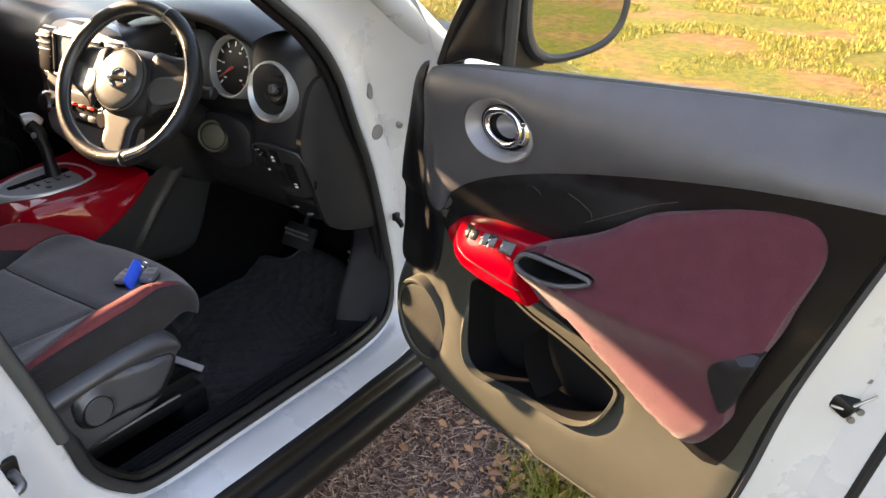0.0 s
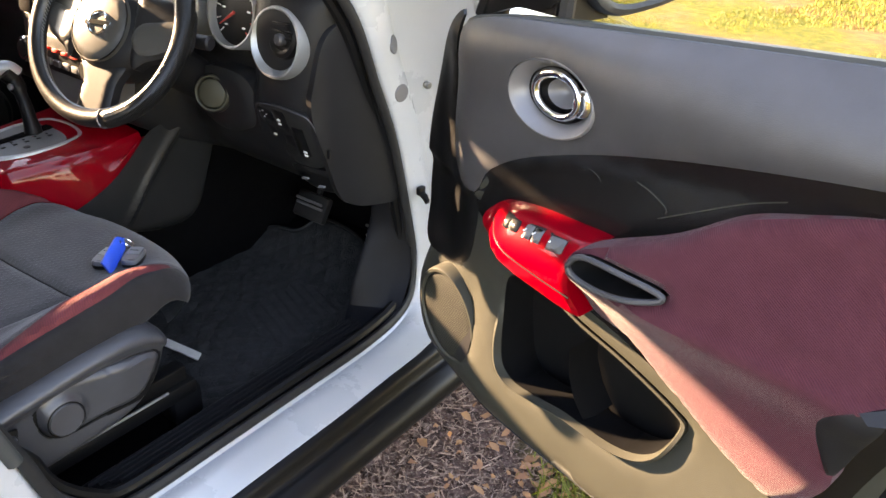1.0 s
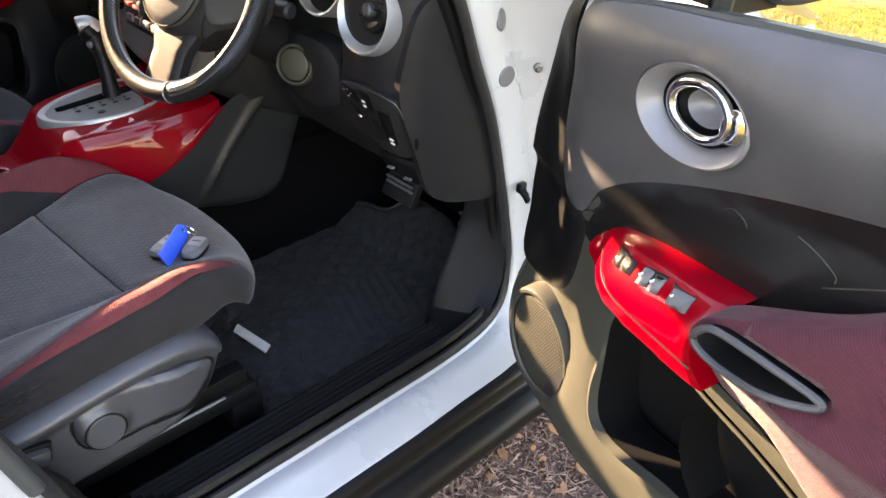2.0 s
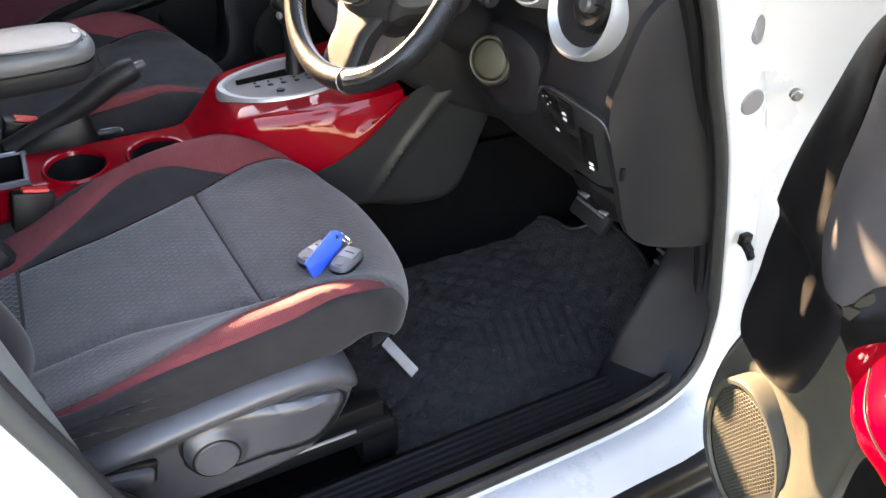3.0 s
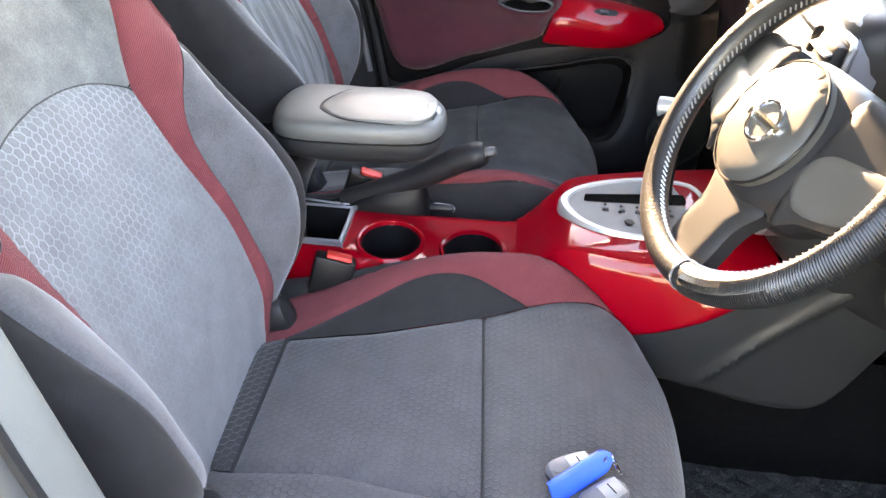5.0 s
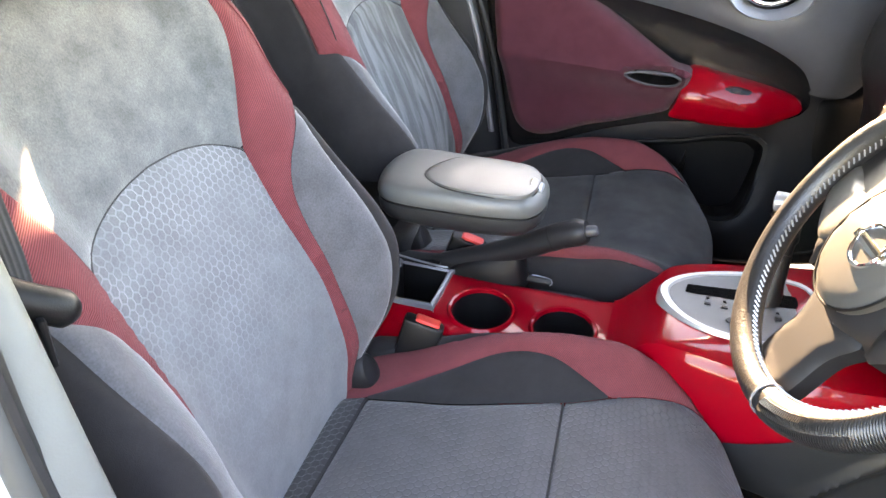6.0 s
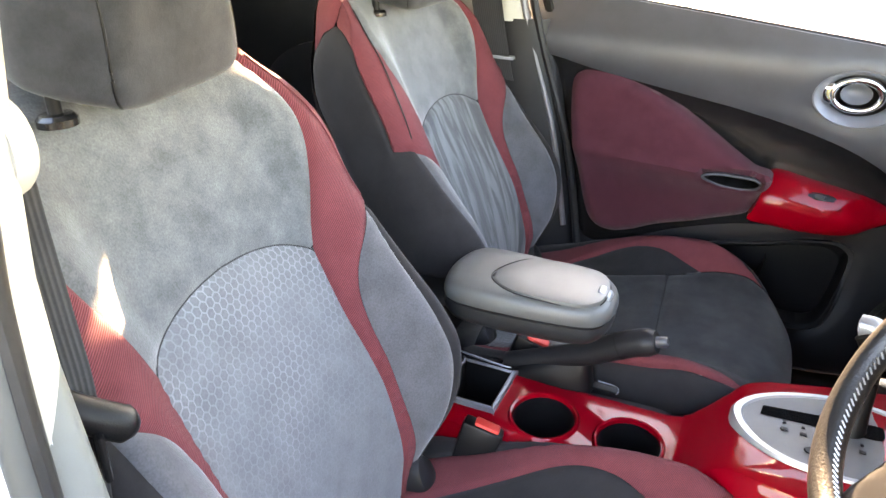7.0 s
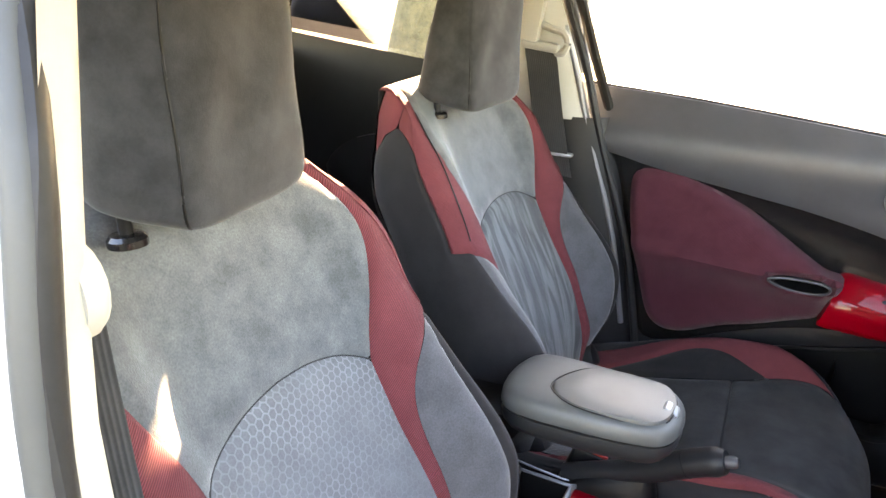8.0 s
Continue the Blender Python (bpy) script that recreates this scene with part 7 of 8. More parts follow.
part("lock_button", lathe([(0.0, 0.006), (0.006, 0.005), (0.007, 0)], (-0.034, -0.075, 0.82), (0.6, -0.8, 0.1), 14), GREYSAT, lv)
# grey side panels of the console down to the floor
SIDE_Y = [-0.30, -0.20, -0.10, -0.03, 0.02, 0.07, 0.13, 0.165, 0.185, 0.205, 0.225, 0.245]
SIDE_TOP = [0.585, 0.592, 0.628, 0.660, 0.700, 0.745, 0.757, 0.762, 0.764, 0.765, 0.766, 0.767]
SIDE_OUT = [0.140, 0.150, 0.178, 0.185, 0.189, 0.191, 0.191, 0.190, 0.189, 0.188, 0.187, 0.186]
SIDE_LOW = [0.530, 0.535, 0.545, 0.535, 0.520, 0.506, 0.500, 0.508, 0.535, 0.588, 0.640, 0.700]


def side_sheet(sgn):
    """A bowed panel with a soft crease and a rolled lower edge."""
    Y = np.linspace(-0.30, 0.245, 70)
    top, out, low = (spline(np.stack([SIDE_Y, c], 1), 8, False) for c in (SIDE_TOP, SIDE_OUT, SIDE_LOW))
    rows = []
    for y in Y:
        zt, xo, zb = (float(np.interp(y, c[:, 0], c[:, 1])) for c in (top, out, low))
        v = np.linspace(0, 1, 40)
        z = zt + (zb - zt) * v
        xx = xo - 0.012 * v ** 1.6 - 0.022 * np.clip((v - 0.86) / 0.14, 0, 1) ** 2.2
        zr = float(np.interp(y, [-0.06, -0.01, 0.052, 0.116, 0.24], [0.50, 0.553, 0.645, 0.716, 0.82]))
        xx = xx + (0.0075 * np.exp(-((z - zr) / 0.013) ** 2) - 0.004 * bump1(zr - z, 0.0, 0.03)) * bump1(y, -0.04, 0.03)
        xx = np.append(xx, [xx[-1] - 0.012, xx[-1] - 0.03])
        z = np.append(z, [z[-1] - 0.001, z[-1] + 0.008])
        rows.append(np.stack([xx if sgn > 0 else 2 * MID - xx, np.full(len(z), y), z], 1))
    return loft(rows, cap=False, closed=False)


for sgn in (1, -1):
    part("console_side", side_sheet(sgn), SIDEPAN, cons, "charcoal console side panel")
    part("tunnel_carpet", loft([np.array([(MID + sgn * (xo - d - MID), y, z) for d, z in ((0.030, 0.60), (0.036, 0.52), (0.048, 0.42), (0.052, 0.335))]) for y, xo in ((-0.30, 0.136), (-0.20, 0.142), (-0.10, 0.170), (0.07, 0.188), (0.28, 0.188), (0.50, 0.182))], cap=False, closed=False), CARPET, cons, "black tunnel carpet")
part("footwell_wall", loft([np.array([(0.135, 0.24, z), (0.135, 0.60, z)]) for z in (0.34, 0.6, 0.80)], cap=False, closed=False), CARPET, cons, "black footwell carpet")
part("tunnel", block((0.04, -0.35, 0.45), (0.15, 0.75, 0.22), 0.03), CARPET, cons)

# ---- handbrake, armrest, buckles ----
hbk = thing("handbrake", (-0.055, -0.45, 0.66), "black handbrake lever pulled up beside the seat", "handbrake")
gaiter = []
for k, (y0, y1, z0, z1, w) in enumerate(((-0.530, -0.402, 0.650, 0.650, 0.027), (-0.528, -0.404, 0.662, 0.664, 0.026), (-0.522, -0.407, 0.667, 0.680, 0.024), (-0.515, -0.410, 0.672, 0.698, 0.020), (-0.510, -0.414, 0.676, 0.714, 0.014))):
    a = 2 * math.pi * np.arange(32) / 32
    sx, sy = np.sign(np.cos(a)) * np.abs(np.cos(a)) ** 0.7, np.sign(np.sin(a)) * np.abs(np.sin(a)) ** 0.5
    gaiter.append(np.stack([-0.050 + w * sx * (1 + 0.05 * np.sin(a * 7 + k)), (y0 + y1) / 2 + (y1 - y0) / 2 * sy, (z0 + z1) / 2 + (z1 - z0) / 2 * sy], 1))
part("gaiter", loft(gaiter), DARK, hbk, "black pleated gaiter")
part("slot_trim", tube(spline([(-0.062, -0.398, 0.659), (-0.060, -0.372, 0.659), (-0.050, -0.364, 0.659), (-0.040, -0.366, 0.659)], 5, False), 0.0009, 6), GREYSAT, hbk, "thin bright slot edge")
part("slot_trim", tube(spline([(-0.050, -0.645, 0.660), (-0.040, -0.60, 0.660), (-0.034, -0.535, 0.660), (-0.045, -0.530, 0.660)], 5, False), 0.0016, 6), SILVER, hbk)
gp = spline([(-0.050, -0.54, 0.660), (-0.048, -0.47, 0.690), (-0.045, -0.42, 0.714), (-0.042, -0.36, 0.750), (-0.040, -0.322, 0.766)], 5, False)
part("grip", tube(gp, np.interp(np.arange(len(gp)), [0, 8, 12, 18, 20], [0.015, 0.0175, 0.0195, 0.0205, 0.016]), 16), DASH, hbk, "ribbed black grip")
part("grip_line", tube([(-0.0425, -0.370, 0.744), (-0.0425, -0.372, 0.7428)], 0.0205, 16), DARK, hbk)
part("release_button", tube([(-0.040, -0.322, 0.766), (-0.039, -0.311, 0.7695), (-0.039, -0.307, 0.771)], [0.0085, 0.0085, 0.006], 12), SOFT, hbk)
part("slot_plate", block((-0.052, -0.385, 0.657), (0.016, 0.04, 0.006), 0.003), DARK, hbk)
arm = thing("armrest_box", (0.0, -0.66, 0.60), "grey plastic armrest box between the seats", "armrest")
ABX = spline([(-0.068, -0.59), (-0.03, -0.616), (0.03, -0.616), (0.068, -0.59), (0.070, -0.50), (0.059, -0.416), (0.040, -0.387), (0.0, -0.378), (-0.041, -0.387), (-0.062, -0.416), (-0.071, -0.50)], 6)


def abr(k, z, dy=0.0, slope=0.0):
    c = np.array([0.0, -0.50])
    P = c + (ABX - c) * k
    return np.stack([P[:, 0], P[:, 1] + dy, z + slope * (P[:, 1] + 0.5)], 1)


part("lid", loft([abr(0.95, 0.819), abr(0.995, 0.821), abr(1.005, 0.826), abr(1.0, 0.832), abr(0.980, 0.8375), abr(0.95, 0.8415), abr(0.91, 0.8445), abr(0.85, 0.8465), abr(0.6, 0.8485), abr(0.3, 0.849), abr(0.02, 0.849)]), ARMGREY, arm, "satin grey armrest lid")
lp = spline([(-0.052, -0.50), (-0.022, -0.535), (0.026, -0.548), (0.055, -0.505), (0.052, -0.425), (0.034, -0.398), (0.0, -0.391), (-0.034, -0.398), (-0.054, -0.425)], 6)
part("lid_pad", loft([np.stack([lp[:, 0] * k, -0.46 + (lp[:, 1] + 0.46) * k, np.full(len(lp), z)], 1) for k, z in ((1.0, 0.840), (1.0, 0.8485), (0.985, 0.8500), (0.94, 0.8508), (0.5, 0.8516), (0.02, 0.8516))]), ARMGREY, arm, "raised oval lid pad")
part("pad_groove", tube(np.stack([lp[:, 0] * 1.012, -0.46 + (lp[:, 1] + 0.46) * 1.012, np.interp(np.hypot(lp[:, 0] / 0.070, (lp[:, 1] + 0.5) / 0.13), [0.3, 0.6, 0.85, 0.91, 0.95], [0.849, 0.8485, 0.8465, 0.844, 0.840]) + 0.0002], 1), 0.0011, 6, closed=True), DARK, arm)
part("lid_catch", block((0.0, -0.396, 0.8450), (0.026, 0.022, 0.011), 0.0054, (-24, 0, 0), seg=4), SILVER, arm, "pale lid catch")
part("box_body", loft([abr(0.55, 0.783), abr(0.82, 0.786), abr(0.92, 0.791), abr(0.975, 0.800), abr(0.995, 0.811), abr(0.985, 0.817)]), SIDEPAN, arm, "charcoal armrest tray")
part("lid_gap", loft([abr(0.955, 0.816), abr(0.955, 0.821)], cap=False), DARK, arm)
part("stem", loft([np.array([(-0.05, -0.72, z), (0.035, -0.72, z), (0.035, -0.635 + d, z), (-0.05, -0.635 + d, z)]) for z, d in ((0.60, 0.0), (0.70, 0.005), (0.787, 0.06))]), DARK, arm)


def buckle(at, turn, label):
    b = thing("belt_buckle", at, label, "seat belt buckle", "belt buckles")
    m = pose(*at, *turn)

    def loc(g):
        return np.array([tuple(m @ Vector(v)) for v in g[0]]), g[1]
    part("case", loc(block((0, 0, 0.04), (0.024, 0.052, 0.085), 0.006, taper=1.14)), DARK, b)
    part("press_button", loc(block((0, 0.004, 0.083), (0.018, 0.036, 0.008), 0.003)), REDMARK, b, "red release button")
    part("stalk", loc(block((0, 0, -0.03), (0.012, 0.03, 0.06), 0.003)), DARK, b)


buckle((0.132, -0.535, 0.588), (-16, -8, 10), "black belt buckle with a red button beside the seat")
buckle((-0.082, -0.535, 0.615), (-20, 4, 8), "black belt buckle with a red button by the handbrake")


# ---- floor mat, strip, pedals ----
mat_o = spline([(0.555, -0.13), (0.585, 0.0), (0.588, 0.18), (0.55, 0.30), (0.53, 0.36), (0.47, 0.40), (0.40, 0.46), (0.26, 0.47), (0.22, 0.42), (0.14, 0.40), (0.112, 0.33), (0.112, 0.10), (0.118, -0.05), (0.125, -0.14), (0.3, -0.145)], 6)


def mat_fn(u, v, h):
    wave = 0.0034 * (2.2 * np.sqrt(np.abs(np.sin(u * 72 + v * 48 + 0.5 * np.sin(v * 31)) * np.sin(u * 62 - v * 55 + 0.5 * np.sin(u * 37)))) - 1) * np.clip(edge_dist(np.stack([u, v], 1), [even(mat_o, 0.03)]) / 0.05, 0, 1)
    heel = ((u > 0.34) & (u < 0.50) & (v > 0.10) & (v < 0.30))
    wave = np.where(heel, 0.0018 * np.sin((v + 0.35 * u) * 260), wave)
    lift = 0.55 * np.clip(v - 0.335, 0, 1)
    return np.stack([u, v, 0.342 + wave + lift + h], 1)


fm = single("floor_mat", patch(mat_o, mat_fn, 0.005, 0.004, 0.01, 0.008), MAT, "worn black ribbed carpet floor mat", "floor mat")
part("mat_binding", tube(mat_fn(*even(mat_o, 0.012).T, 0.001), 0.004, 6, closed=True), RUBBER, fm, "black bound edge")
mrng = np.random.default_rng(11)
bits = []
for i in range(45):
    bx, by, bl, bw = mrng.uniform(0.15, 0.56), mrng.uniform(-0.12, 0.33), 0.0008 + 0.002 * mrng.random(), mrng.random() * 3.1
    bits.append(tube([(bx - bl * math.cos(bw), by - bl * math.sin(bw), 0.3475), (bx + bl * math.cos(bw), by + bl * math.sin(bw), 0.3485)], 0.0005, 4))
tagged(part("lint", merge(*bits), PALEGREY, fm, "pale lint and grit"), kind="stuff")
st = [(0.316, -0.040, 0.350), (0.330, -0.058, 0.350), (0.424, -0.046, 0.352), (0.412, -0.028, 0.352)]
sv = np.array(st + [(x, y, z + 0.003) for x, y, z in st])
single("paper_strip", (sv, [(0, 1, 2, 3)[::-1], (4, 5, 6, 7), (0, 1, 5, 4), (1, 2, 6, 5), (2, 3, 7, 6), (3, 0, 4, 7)]), PALE, "pale paper strip lying on the floor mat", "paper strip", smooth=False)
for nm, x, y, z, w, h, lab in (("accelerator_pedal", 0.455, 0.455, 0.43, 0.055, 0.13, "black rubber accelerator pedal"), ("brake_pedal", 0.30, 0.40, 0.49, 0.10, 0.065, "black ribbed brake pedal")):
    pd = thing(nm, (x, y, z), lab, "pedal")
    part("pad", block((x, y, z), (w, 0.02, h), 0.006, (-30, 0, 0)), RUBBER, pd)
    for i in range(4):
        part("pad_rib", block((x, y - 0.011 - 0.0, z - h * 0.3 + h * 0.2 * i), (w * 0.85, 0.006, 0.006), 0.002, (-30, 0, 0)), GREYSAT, pd)
    part("arm", tube([(x, y + 0.01, z), (x, y + 0.08, z + 0.12), (x, y + 0.10, z + 0.2)], 0.008, 8), DARK, pd)

# ---- keys on the driver's cushion ----
def fob(at, turn, label):
    k = thing("car_key", at, label, "car key", "car keys")
    m = pose(*at, 0, 0, turn)

    def loc(V):
        return np.array([tuple(m @ (Vector(v) * 0.86)) for v in V])
    base = spline([(-0.031, 0.0), (-0.028, 0.012), (-0.015, 0.0165), (0.012, 0.0175), (0.026, 0.014), (0.032, 0.0), (0.026, -0.014), (0.012, -0.0175), (-0.015, -0.0165), (-0.028, -0.012)], 5)

    def ring(s, z):
        return loc(np.stack([base[:, 0] * s, base[:, 1] * s, np.full(len(base), z)], 1))
    part("lower_shell", loft([ring(0.93, 0.0), ring(1.0, 0.004), ring(1.0, 0.009)]), DARK, k)
    part("upper_shell", loft([ring(1.0, 0.009), ring(0.99, 0.013), ring(0.90, 0.0165), ring(0.5, 0.018), ring(0.02, 0.018)]), GREYSAT, k, "silver grey shell")
    part("button_pad", loft([loc(np.array([(-0.004, -0.012, z), (0.024, -0.012, z), (0.024, 0.012, z), (-0.004, 0.012, z)]) * np.array([f, f, 1])) for z, f in ((0.0165, 1.0), (0.0188, 1.0), (0.0192, 0.95))]), SILVER, k, "pale button pad")
    part("button_line", loft([loc([(0.009, -0.008, z), (0.0105, -0.008, z), (0.0105, 0.008, z), (0.009, 0.008, z)]) for z in (0.0188, 0.0197)]), DARK, k)
    part("shell_badge", loft([loc(np.stack([-0.019 + 0.006 * np.cos(AN), 0.006 * np.sin(AN), np.full(20, z)], 1)) for z in (0.0150, 0.0182)]), GREYSAT, k)
    return k


AN = 2 * math.pi * np.arange(20) / 20
KZ = 0.656
fob((0.443, -0.197, KZ), 118, "silver and black car key fob on the seat")
fob((0.474, -0.166, KZ), 127, "silver and black car key fob beside a blue tag")
tg = thing("key_tag", (0.47, -0.195, KZ), "blue plastic key tag standing on edge between the fobs", "key tag")
to = spline([(-0.038, 0.003), (-0.038, 0.024), (-0.034, 0.027), (0.018, 0.028), (0.030, 0.026), (0.039, 0.014), (0.031, 0.003), (0.018, 0.0), (-0.034, 0.0)], 5)
hole = ellipse(0.030, 0.015, 0.004, 0.004, n=16)
td = np.array([math.cos(radians(127)), math.sin(radians(127)), 0.16])
td /= np.linalg.norm(td)
tn = np.cross(td, [0, 0, 1])
tn /= np.linalg.norm(tn)
tup = np.cross(tn, td) * 0.93 - tn * 0.37
tc0 = np.array([0.460, -0.183, KZ + 0.005])
part("tag_plate", patch(to, lambda u, v, h: tc0 + np.outer(u, td) + np.outer(v, tup) + np.outer(h + 0.0015, np.cross(td, tup)), 0.004, 0.0006, 0.002, 0.003, holes=[hole]), BLUE, tg)
part("tag_back", patch(to, lambda u, v, h: tc0 + np.outer(u, td) + np.outer(v, tup) - np.outer(h + 0.0015, np.cross(td, tup)), 0.006, 0.0006, 0.002, 0.0, holes=[hole]), BLUE, tg)
rg = tc0 + 0.041 * td + 0.014 * tup
part("split_ring", tube(np.array([rg + 0.013 * (math.cos(a) * np.array([0.75, 0.35, -0.1]) + math.sin(a) * np.array([0.1, -0.3, 0.75])) + np.array([0.008, 0.002, -0.006]) for a in AN]), 0.0011, 6, closed=True), CHROME, tg, "steel split ring")

# ---- seat belts ----
def strap(path, width, side):
    P = spline(path, 8, False)
    T = np.gradient(P, axis=0)
    T /= np.linalg.norm(T, axis=1)[:, None]
    S = np.asarray(side, float)
    R = [np.array([p - S * width / 2, p + S * width / 2, p + S * width / 2 + np.cross(t, S) * 0.0015, p - S * width / 2 + np.cross(t, S) * 0.0015]) for p, t in zip(P, T)]
    V, F = loft(R)
    L = np.concatenate([[0], np.cumsum(np.linalg.norm(np.diff(P, axis=0), axis=1))])
    uv = np.array([(k * width, l) for l in L for k in (0, 1, 1, 0)])
    return V, F, uv


sb1 = thing("seat_belt", (0.64, -0.62, 0.9), "black seat belt hanging from its cream pillar anchor", "seat belt", "seat belts")
part("webbing", strap([(0.626, -0.648, 1.20), (0.626, -0.645, 1.15), (0.626, -0.640, 1.09), (0.626, -0.636, 1.03), (0.632, -0.634, 0.96), (0.645, -0.628, 0.85), (0.66, -0.625, 0.70), (0.668, -0.62, 0.55)], 0.036, (0.97, -0.24, 0)), BELT, sb1, "black belt webbing")
part("anchor_cover", loft([np.array([0.630, -0.634, 1.212]) + np.stack([0 * AN + w, 0.024 * k * np.cos(AN), 0.030 * k * np.sin(AN)], 1) for k, w in ((1.0, 0.012), (1.0, 0.0), (0.9, -0.005), (0.6, -0.009), (0.02, -0.010))]), CREAM, sb1, "cream anchor cover")
tongue = spline([(0.642, -0.640, 1.040), (0.628, -0.626, 1.024), (0.613, -0.614, 1.010), (0.602, -0.610, 1.000)], 6, False)
part("belt_tongue", merge(tube(tongue, np.interp(np.arange(len(tongue)), [0, 3, 14, len(tongue) - 1], [0.008, 0.0125, 0.0135, 0.007]), 14), block((0.622, -0.622, 0.994), (0.006, 0.040, 0.040), 0.004, (0, 0, -35))), DARK, sb1, "black plastic belt tongue")
sb2 = thing("seat_belt", (-0.56, -0.80, 1.0), "black seat belt behind the passenger seat", "seat belt", "seat belts")
part("webbing", strap([(-0.512, -0.795, 1.222), (-0.514, -0.793, 1.205), (-0.515, -0.790, 1.19), (-0.520, -0.775, 1.10), (-0.526, -0.760, 1.02), (-0.545, -0.755, 0.97)], 0.062, (0, 1, 0)), BELT, sb2, "black belt webbing")
part("anchor_cover", block((-0.508, -0.808, 1.305), (0.022, 0.040, 0.15), 0.008, (-8, 0, 0)), CREAM, sb2, "cream height adjuster cover")
part("anchor_bar", block((-0.510, -0.793, 1.224), (0.020, 0.072, 0.018), 0.007, (-6, 0, 0)), CREAM, sb2)
part("anchor_loop", tube(spline([(-0.512, -0.765, 1.213), (-0.512, -0.750, 1.215), (-0.512, -0.742, 1.232), (-0.512, -0.752, 1.250), (-0.512, -0.775, 1.256), (-0.512, -0.800, 1.265)], 5, False), 0.007, 8), CREAM, sb2)
part("slot", block((-0.530, -0.758, 1.018), (0.016, 0.075, 0.007), 0.003), SILVER, sb2)

# ---- rear bench ----
rb = thing("rear_bench", (MID, -1.45, 0.45), "dark cloth rear bench in shade", "rear seat")
part("cushion", block((MID, -1.30, 0.60), (1.22, 0.50, 0.16), 0.06, (4, 0, 0), seg=4), CLOTH, rb)
part("backrest", block((MID, -1.60, 0.88), (1.22, 0.16, 0.60), 0.06, (-20, 0, 0), seg=4), CLOTH, rb)
part("parcel_shelf", block((MID, -1.88, 1.06), (1.15, 0.25, 0.02), 0.005), DARK, rb)

# ---- outside: trees, hedge, parked van, grass ----
BARK = surface("tree_bark", (0.13, 0.105, 0.05), 0.95, var=0.5, scale=9, bump=1.0, fine=45, depth=0.03)
LEAF = surface("tree_leaves", (0.07, 0.11, 0.02), 0.7, var=0.5, scale=1.5, bump=0, col2=(0.15, 0.15, 0.03))
HEDGE = surface("hedge_leaves", (0.045, 0.06, 0.02), 0.8, var=0.5, scale=2, bump=0, col2=(0.10, 0.07, 0.035))


def leaf_cloud(rng, centres, radii, count, size):
    C = np.asarray(centres)[rng.integers(0, len(centres), count)]
    R = np.asarray(radii)[rng.integers(0, len(radii), count)]
    d = rng.normal(size=(count, 3))
    d /= np.linalg.norm(d, axis=1)[:, None]
    P = C + d * (R * rng.random(count) ** 0.4)[:, None]
    a = rng.normal(size=(count, 3))
    a /= np.linalg.norm(a, axis=1)[:, None]
    b = np.cross(a, rng.normal(size=(count, 3)))
    b /= np.linalg.norm(b, axis=1)[:, None]
    s = size * (0.6 + 0.8 * rng.random(count))[:, None]
    V = np.stack([P - a * s, P + b * s * 0.5, P + a * s, P - b * s * 0.5], 1).reshape(-1, 3)
    return V, [(4 * i, 4 * i + 1, 4 * i + 2, 4 * i + 3) for i in range(count)]


def tree(at, height, r, seed, label):
    rng = np.random.default_rng(seed)
    t = thing("tree", at, label, "tree", "trees")
    o = np.array(at)
    n = 14
    zs = np.linspace(0, height * 0.75, n)
    P = np.stack([o[0] + 0.12 * np.sin(zs * 0.6 + seed), o[1] + 0.1 * np.cos(zs * 0.5 + seed), zs], 1)
    trunk = tube(P, r * (1.35 * np.exp(-zs * 1.8) + 1.0 - 0.75 * zs / zs[-1]), 18)
    V = trunk[0] + np.array([[0.12 * r * noise.noise((v[0] * 6, v[1] * 6, v[2] * 1.3)) for k in range(3)] for v in trunk[0]]) * np.array([1, 1, 0])
    part("trunk", (V, trunk[1]), BARK, t, "rough grey-brown bark")
    tips = []
    for i in range(9):
        b = P[6 + i % 7]
        w = rng.random() * 6.28
        e = b + np.array([math.cos(w), math.sin(w), 0.55 + 0.5 * rng.random()]) * height * (0.18 + 0.12 * rng.random())
        m = (b + e) / 2 + np.array([0, 0, 0.1 * height * 0.3])
        part("limb", tube(spline([b, m, e], 4, False), np.linspace(r * 0.35, r * 0.08, 9), 8), BARK, t)
        tips += [e, m]
    tips.append(P[-1])
    part("crown", leaf_cloud(rng, tips, [height * 0.10, height * 0.14], 5000, 0.09), LEAF, t, "uneven green crown")
    return t


tr0 = tree((-5.0, -3.45, 0.0), 8.0, 0.20, 3, "tall tree with rough bark standing on the grass")
for i, (x, y, h) in enumerate(((19, -3, 7.0), (22, 2.5, 8.5), (24, -8, 8.0), (20, 7, 7.0), (26, 13, 9.0))):
    tagged(copy_thing(tr0, pose(x * SIZE, y * SIZE, 0, 0, 0, 57 * i)), "leafy tree at the far edge of the grass")
rng = np.random.default_rng(5)
hc = [(27 + rng.normal() * 0.6, y, 0.5 + 1.4 * rng.random()) for y in np.arange(-22, 24, 0.9)]
single("hedge", leaf_cloud(rng, hc, [0.9, 1.2], 9000, 0.16), HEDGE, "dense brown-green hedge along the field", "hedge", kind="stuff")
van = thing("parked_van", (18.0, -1.0, 0.0), "white van parked at the far side of the grass", "van")
part("body", loft([np.array([(18.0 + sx * w, y, z) for sx, z in ((-1, 0.35), (-1.0, 1.1), (-0.85, zt), (0.85, zt), (1, 1.1), (1, 0.35))]) for y, w, zt in ((-3.0, 0.8, 1.9), (-2.9, 0.9, 2.0), (0.3, 0.9, 2.0), (0.9, 0.88, 1.25), (1.6, 0.8, 1.0))]), WHITE, van)
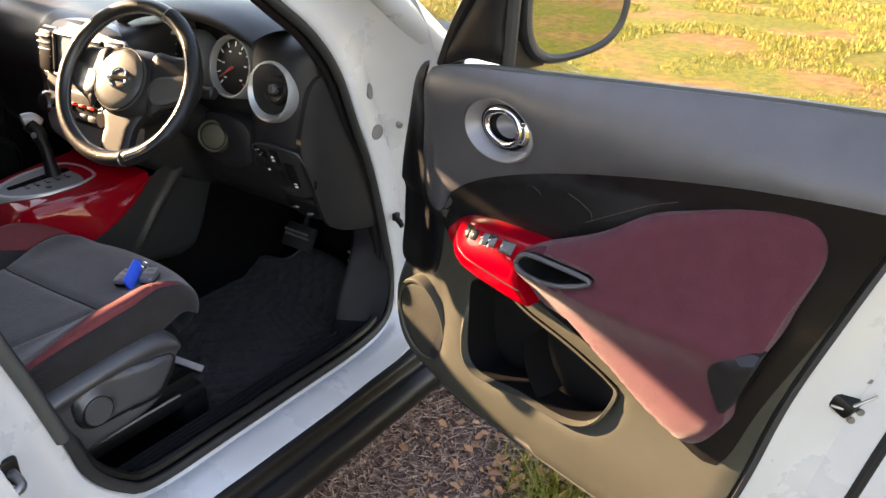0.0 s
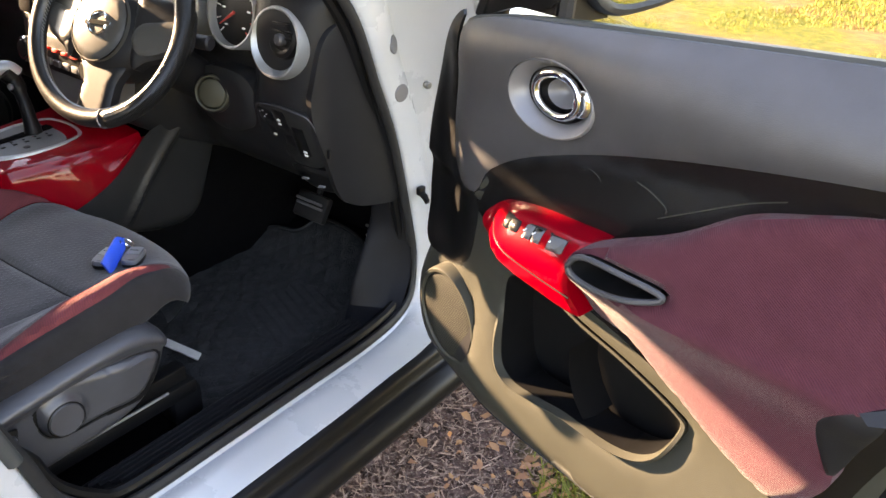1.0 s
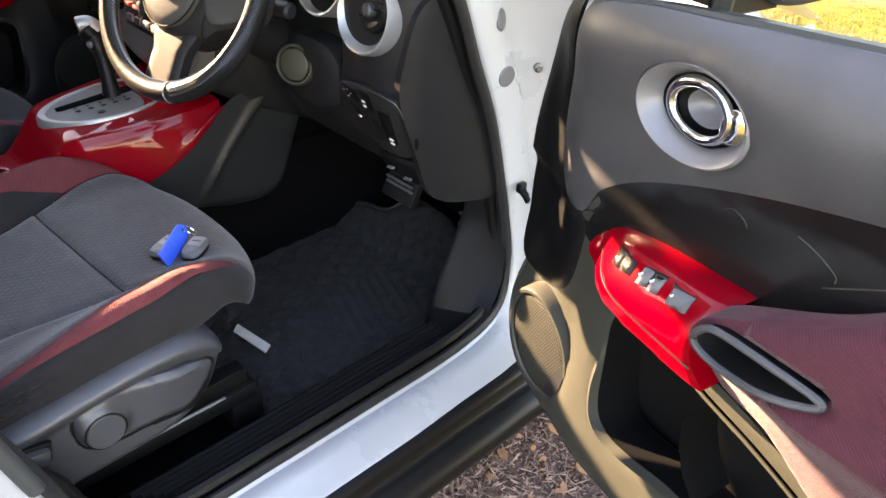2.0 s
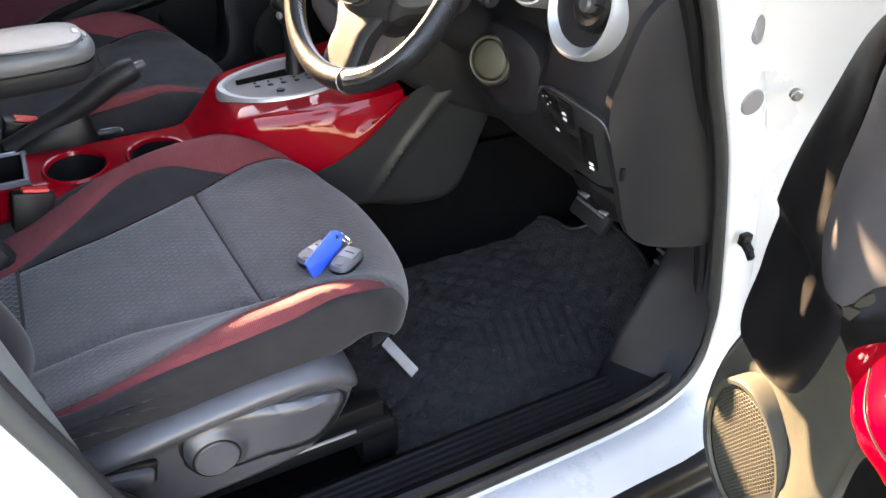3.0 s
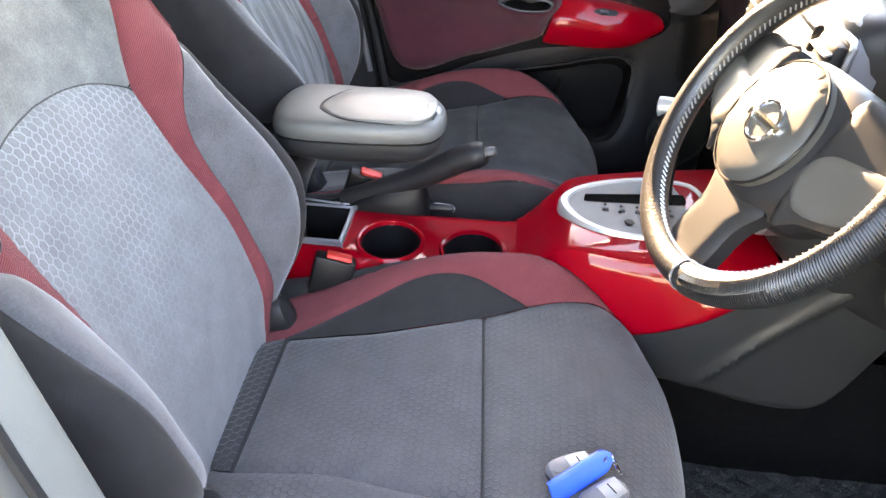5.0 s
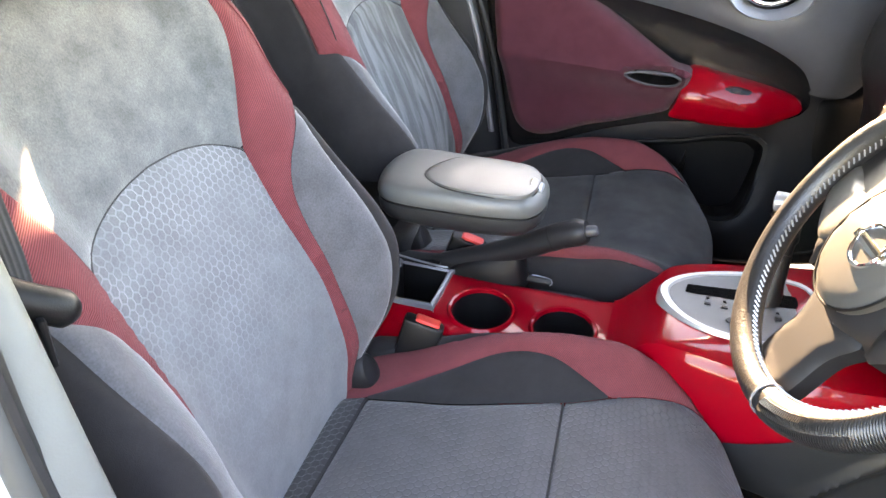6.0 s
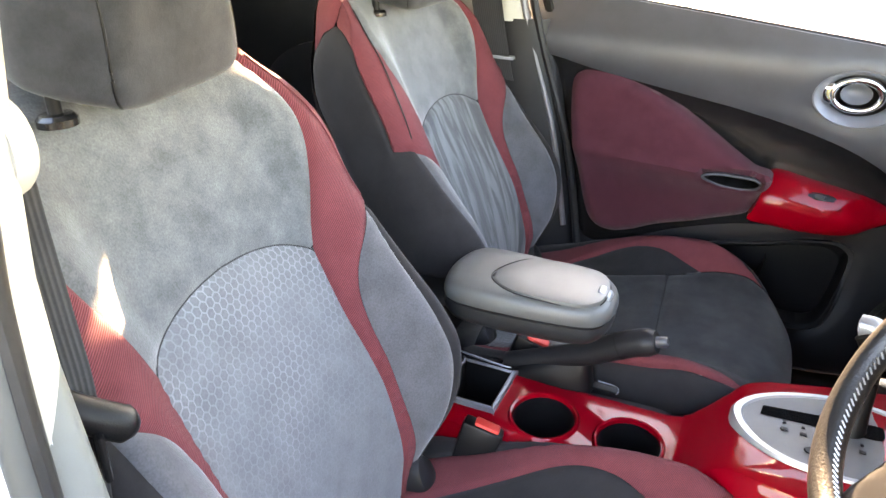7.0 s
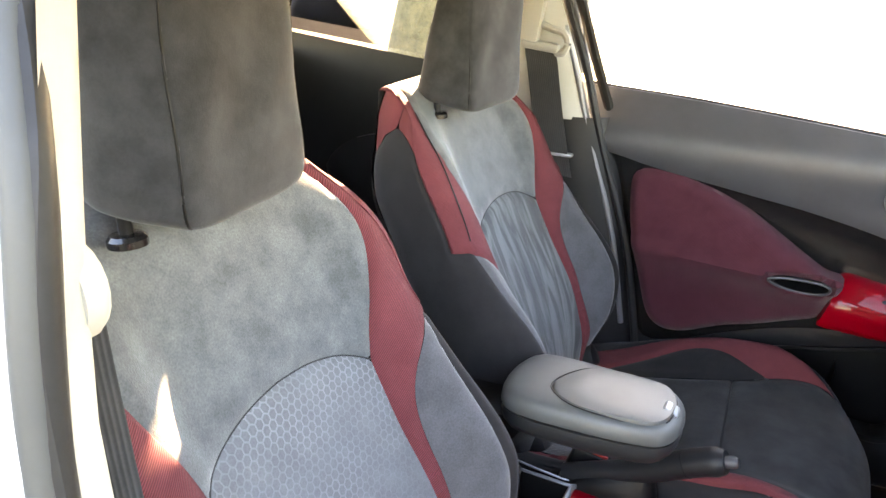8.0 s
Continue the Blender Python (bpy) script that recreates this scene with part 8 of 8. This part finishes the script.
part("side_window", block((17.13, -0.4, 1.5), (0.05, 1.0, 0.42), 0.02), DARK, van)
part("side_window", block((17.13, -1.9, 1.5), (0.05, 1.2, 0.42), 0.02), DARK, van)
for y in (-2.3, 0.8):
    part("wheel", lathe([(0, 0.02), (0.2, 0.02), (0.33, 0.0), (0.33, -0.2), (0, -0.2)], (17.15, y, 0.33), (-1, 0, 0), 24), RUBBER, van)

GRASS = surface("grass_blades", (0.070, 0.092, 0.003), 0.7, var=0.6, scale=5, bump=0, col2=(0.20, 0.160, 0.009))
LITTER = surface("fallen_leaves", (0.24, 0.10, 0.055), 0.85, var=0.5, scale=14, bump=0.2, fine=120, col2=(0.40, 0.20, 0.085))
TWIG = surface("bark_chips", (0.36, 0.23, 0.17), 0.95, var=0.6, scale=60, bump=0.4, fine=200, col2=(0.07, 0.042, 0.034))


def blades(rng, xy, hgt, wide):
    n = len(xy)
    w = rng.random(n) * 6.283
    lean = rng.normal(size=(n, 2)) * 0.45
    h = hgt * (0.5 + rng.random(n))
    b = np.stack([np.cos(w), np.sin(w)], 1) * wide
    z0 = np.zeros(n)
    A = np.column_stack([xy - b, z0])
    B = np.column_stack([xy + b, z0])
    C = np.column_stack([xy + lean * h[:, None], h])
    return np.stack([A, B, C], 1).reshape(-1, 3), [(3 * i, 3 * i + 1, 3 * i + 2) for i in range(n)]


def scatter(rng, n, x0, x1, y0, y1, keep):
    P = np.stack([rng.uniform(x0, x1, n), rng.uniform(y0, y1, n)], 1)
    k = np.array([noise.noise((p[0] * keep[0], p[1] * keep[0], 7.0)) for p in P])
    return P[k > keep[1]]


xy = scatter(rng, 200000, -5, 4, 3.4, 15, (0.9, -0.05))
single("grass_field", blades(rng, xy, 0.034, 0.0042), GRASS, "sunlit short grass ahead of the car", "grass", kind="stuff", smooth=False)
xy = np.vstack([scatter(rng, 4000, 1.0, 2.2, 0.2, 1.2, (3.2, 0.05)), rng.normal((1.10, 0.44), (0.07, 0.08), (450, 2))])
single("grass_tufts", blades(rng, xy, 0.06, 0.003), GRASS, "thin grass tufts on the bare earth", "grass", kind="stuff", smooth=False)
lv_v, lv_f = [], []
for i in range(230):
    x, y = (rng.normal(1.02, 0.14), rng.normal(0.45, 0.14)) if i < 170 else (rng.uniform(0.5, 1.6), rng.uniform(-0.1, 1.0))
    w, s = rng.random() * 6.28, 0.007 + 0.015 * rng.random() ** 2
    k = len(lv_v)
    out = [(-1, 0), (-0.4, 0.5), (0.2, 0.55), (1, 0.05), (0.3, -0.5), (-0.5, -0.45)]
    for a, b in out:
        lv_v.append((x + s * (a * math.cos(w) - b * math.sin(w)), y + s * (a * math.sin(w) + b * math.cos(w)), 0.012 + 0.010 * rng.random() + 0.3 * s * abs(b)))
    lv_f.append(tuple(range(k, k + 6)))
single("fallen_leaves", (np.array(lv_v), lv_f), LITTER, "dry brown leaves scattered on the earth", "leaves", kind="stuff")
tw_v, tw_f = [], []
for i in range(8000):
    x, y = rng.uniform(0.35, 1.4), rng.uniform(-0.1, 0.95)
    w, l, b = rng.random() * 6.28, 0.004 + 0.022 * rng.random() ** 3, 0.0008 + 0.0014 * rng.random()
    k = len(tw_v)
    c, s = math.cos(w), math.sin(w)
    z = 0.002 + 0.006 * rng.random()
    for a, d, e in ((-l, -b, 0), (l, -b, 0.002), (l, b, 0.002), (-l, b, 0), (0, 0, b * 2)):
        tw_v.append((x + a * c - d * s, y + a * s + d * c, z + e))
    tw_f += [(k, k + 1, k + 4), (k + 1, k + 2, k + 4), (k + 2, k + 3, k + 4), (k + 3, k, k + 4)]
single("bark_chips", (np.array(tw_v), tw_f), TWIG, "dark bark chips and twigs on the earth", "bark chips", kind="stuff", smooth=False)
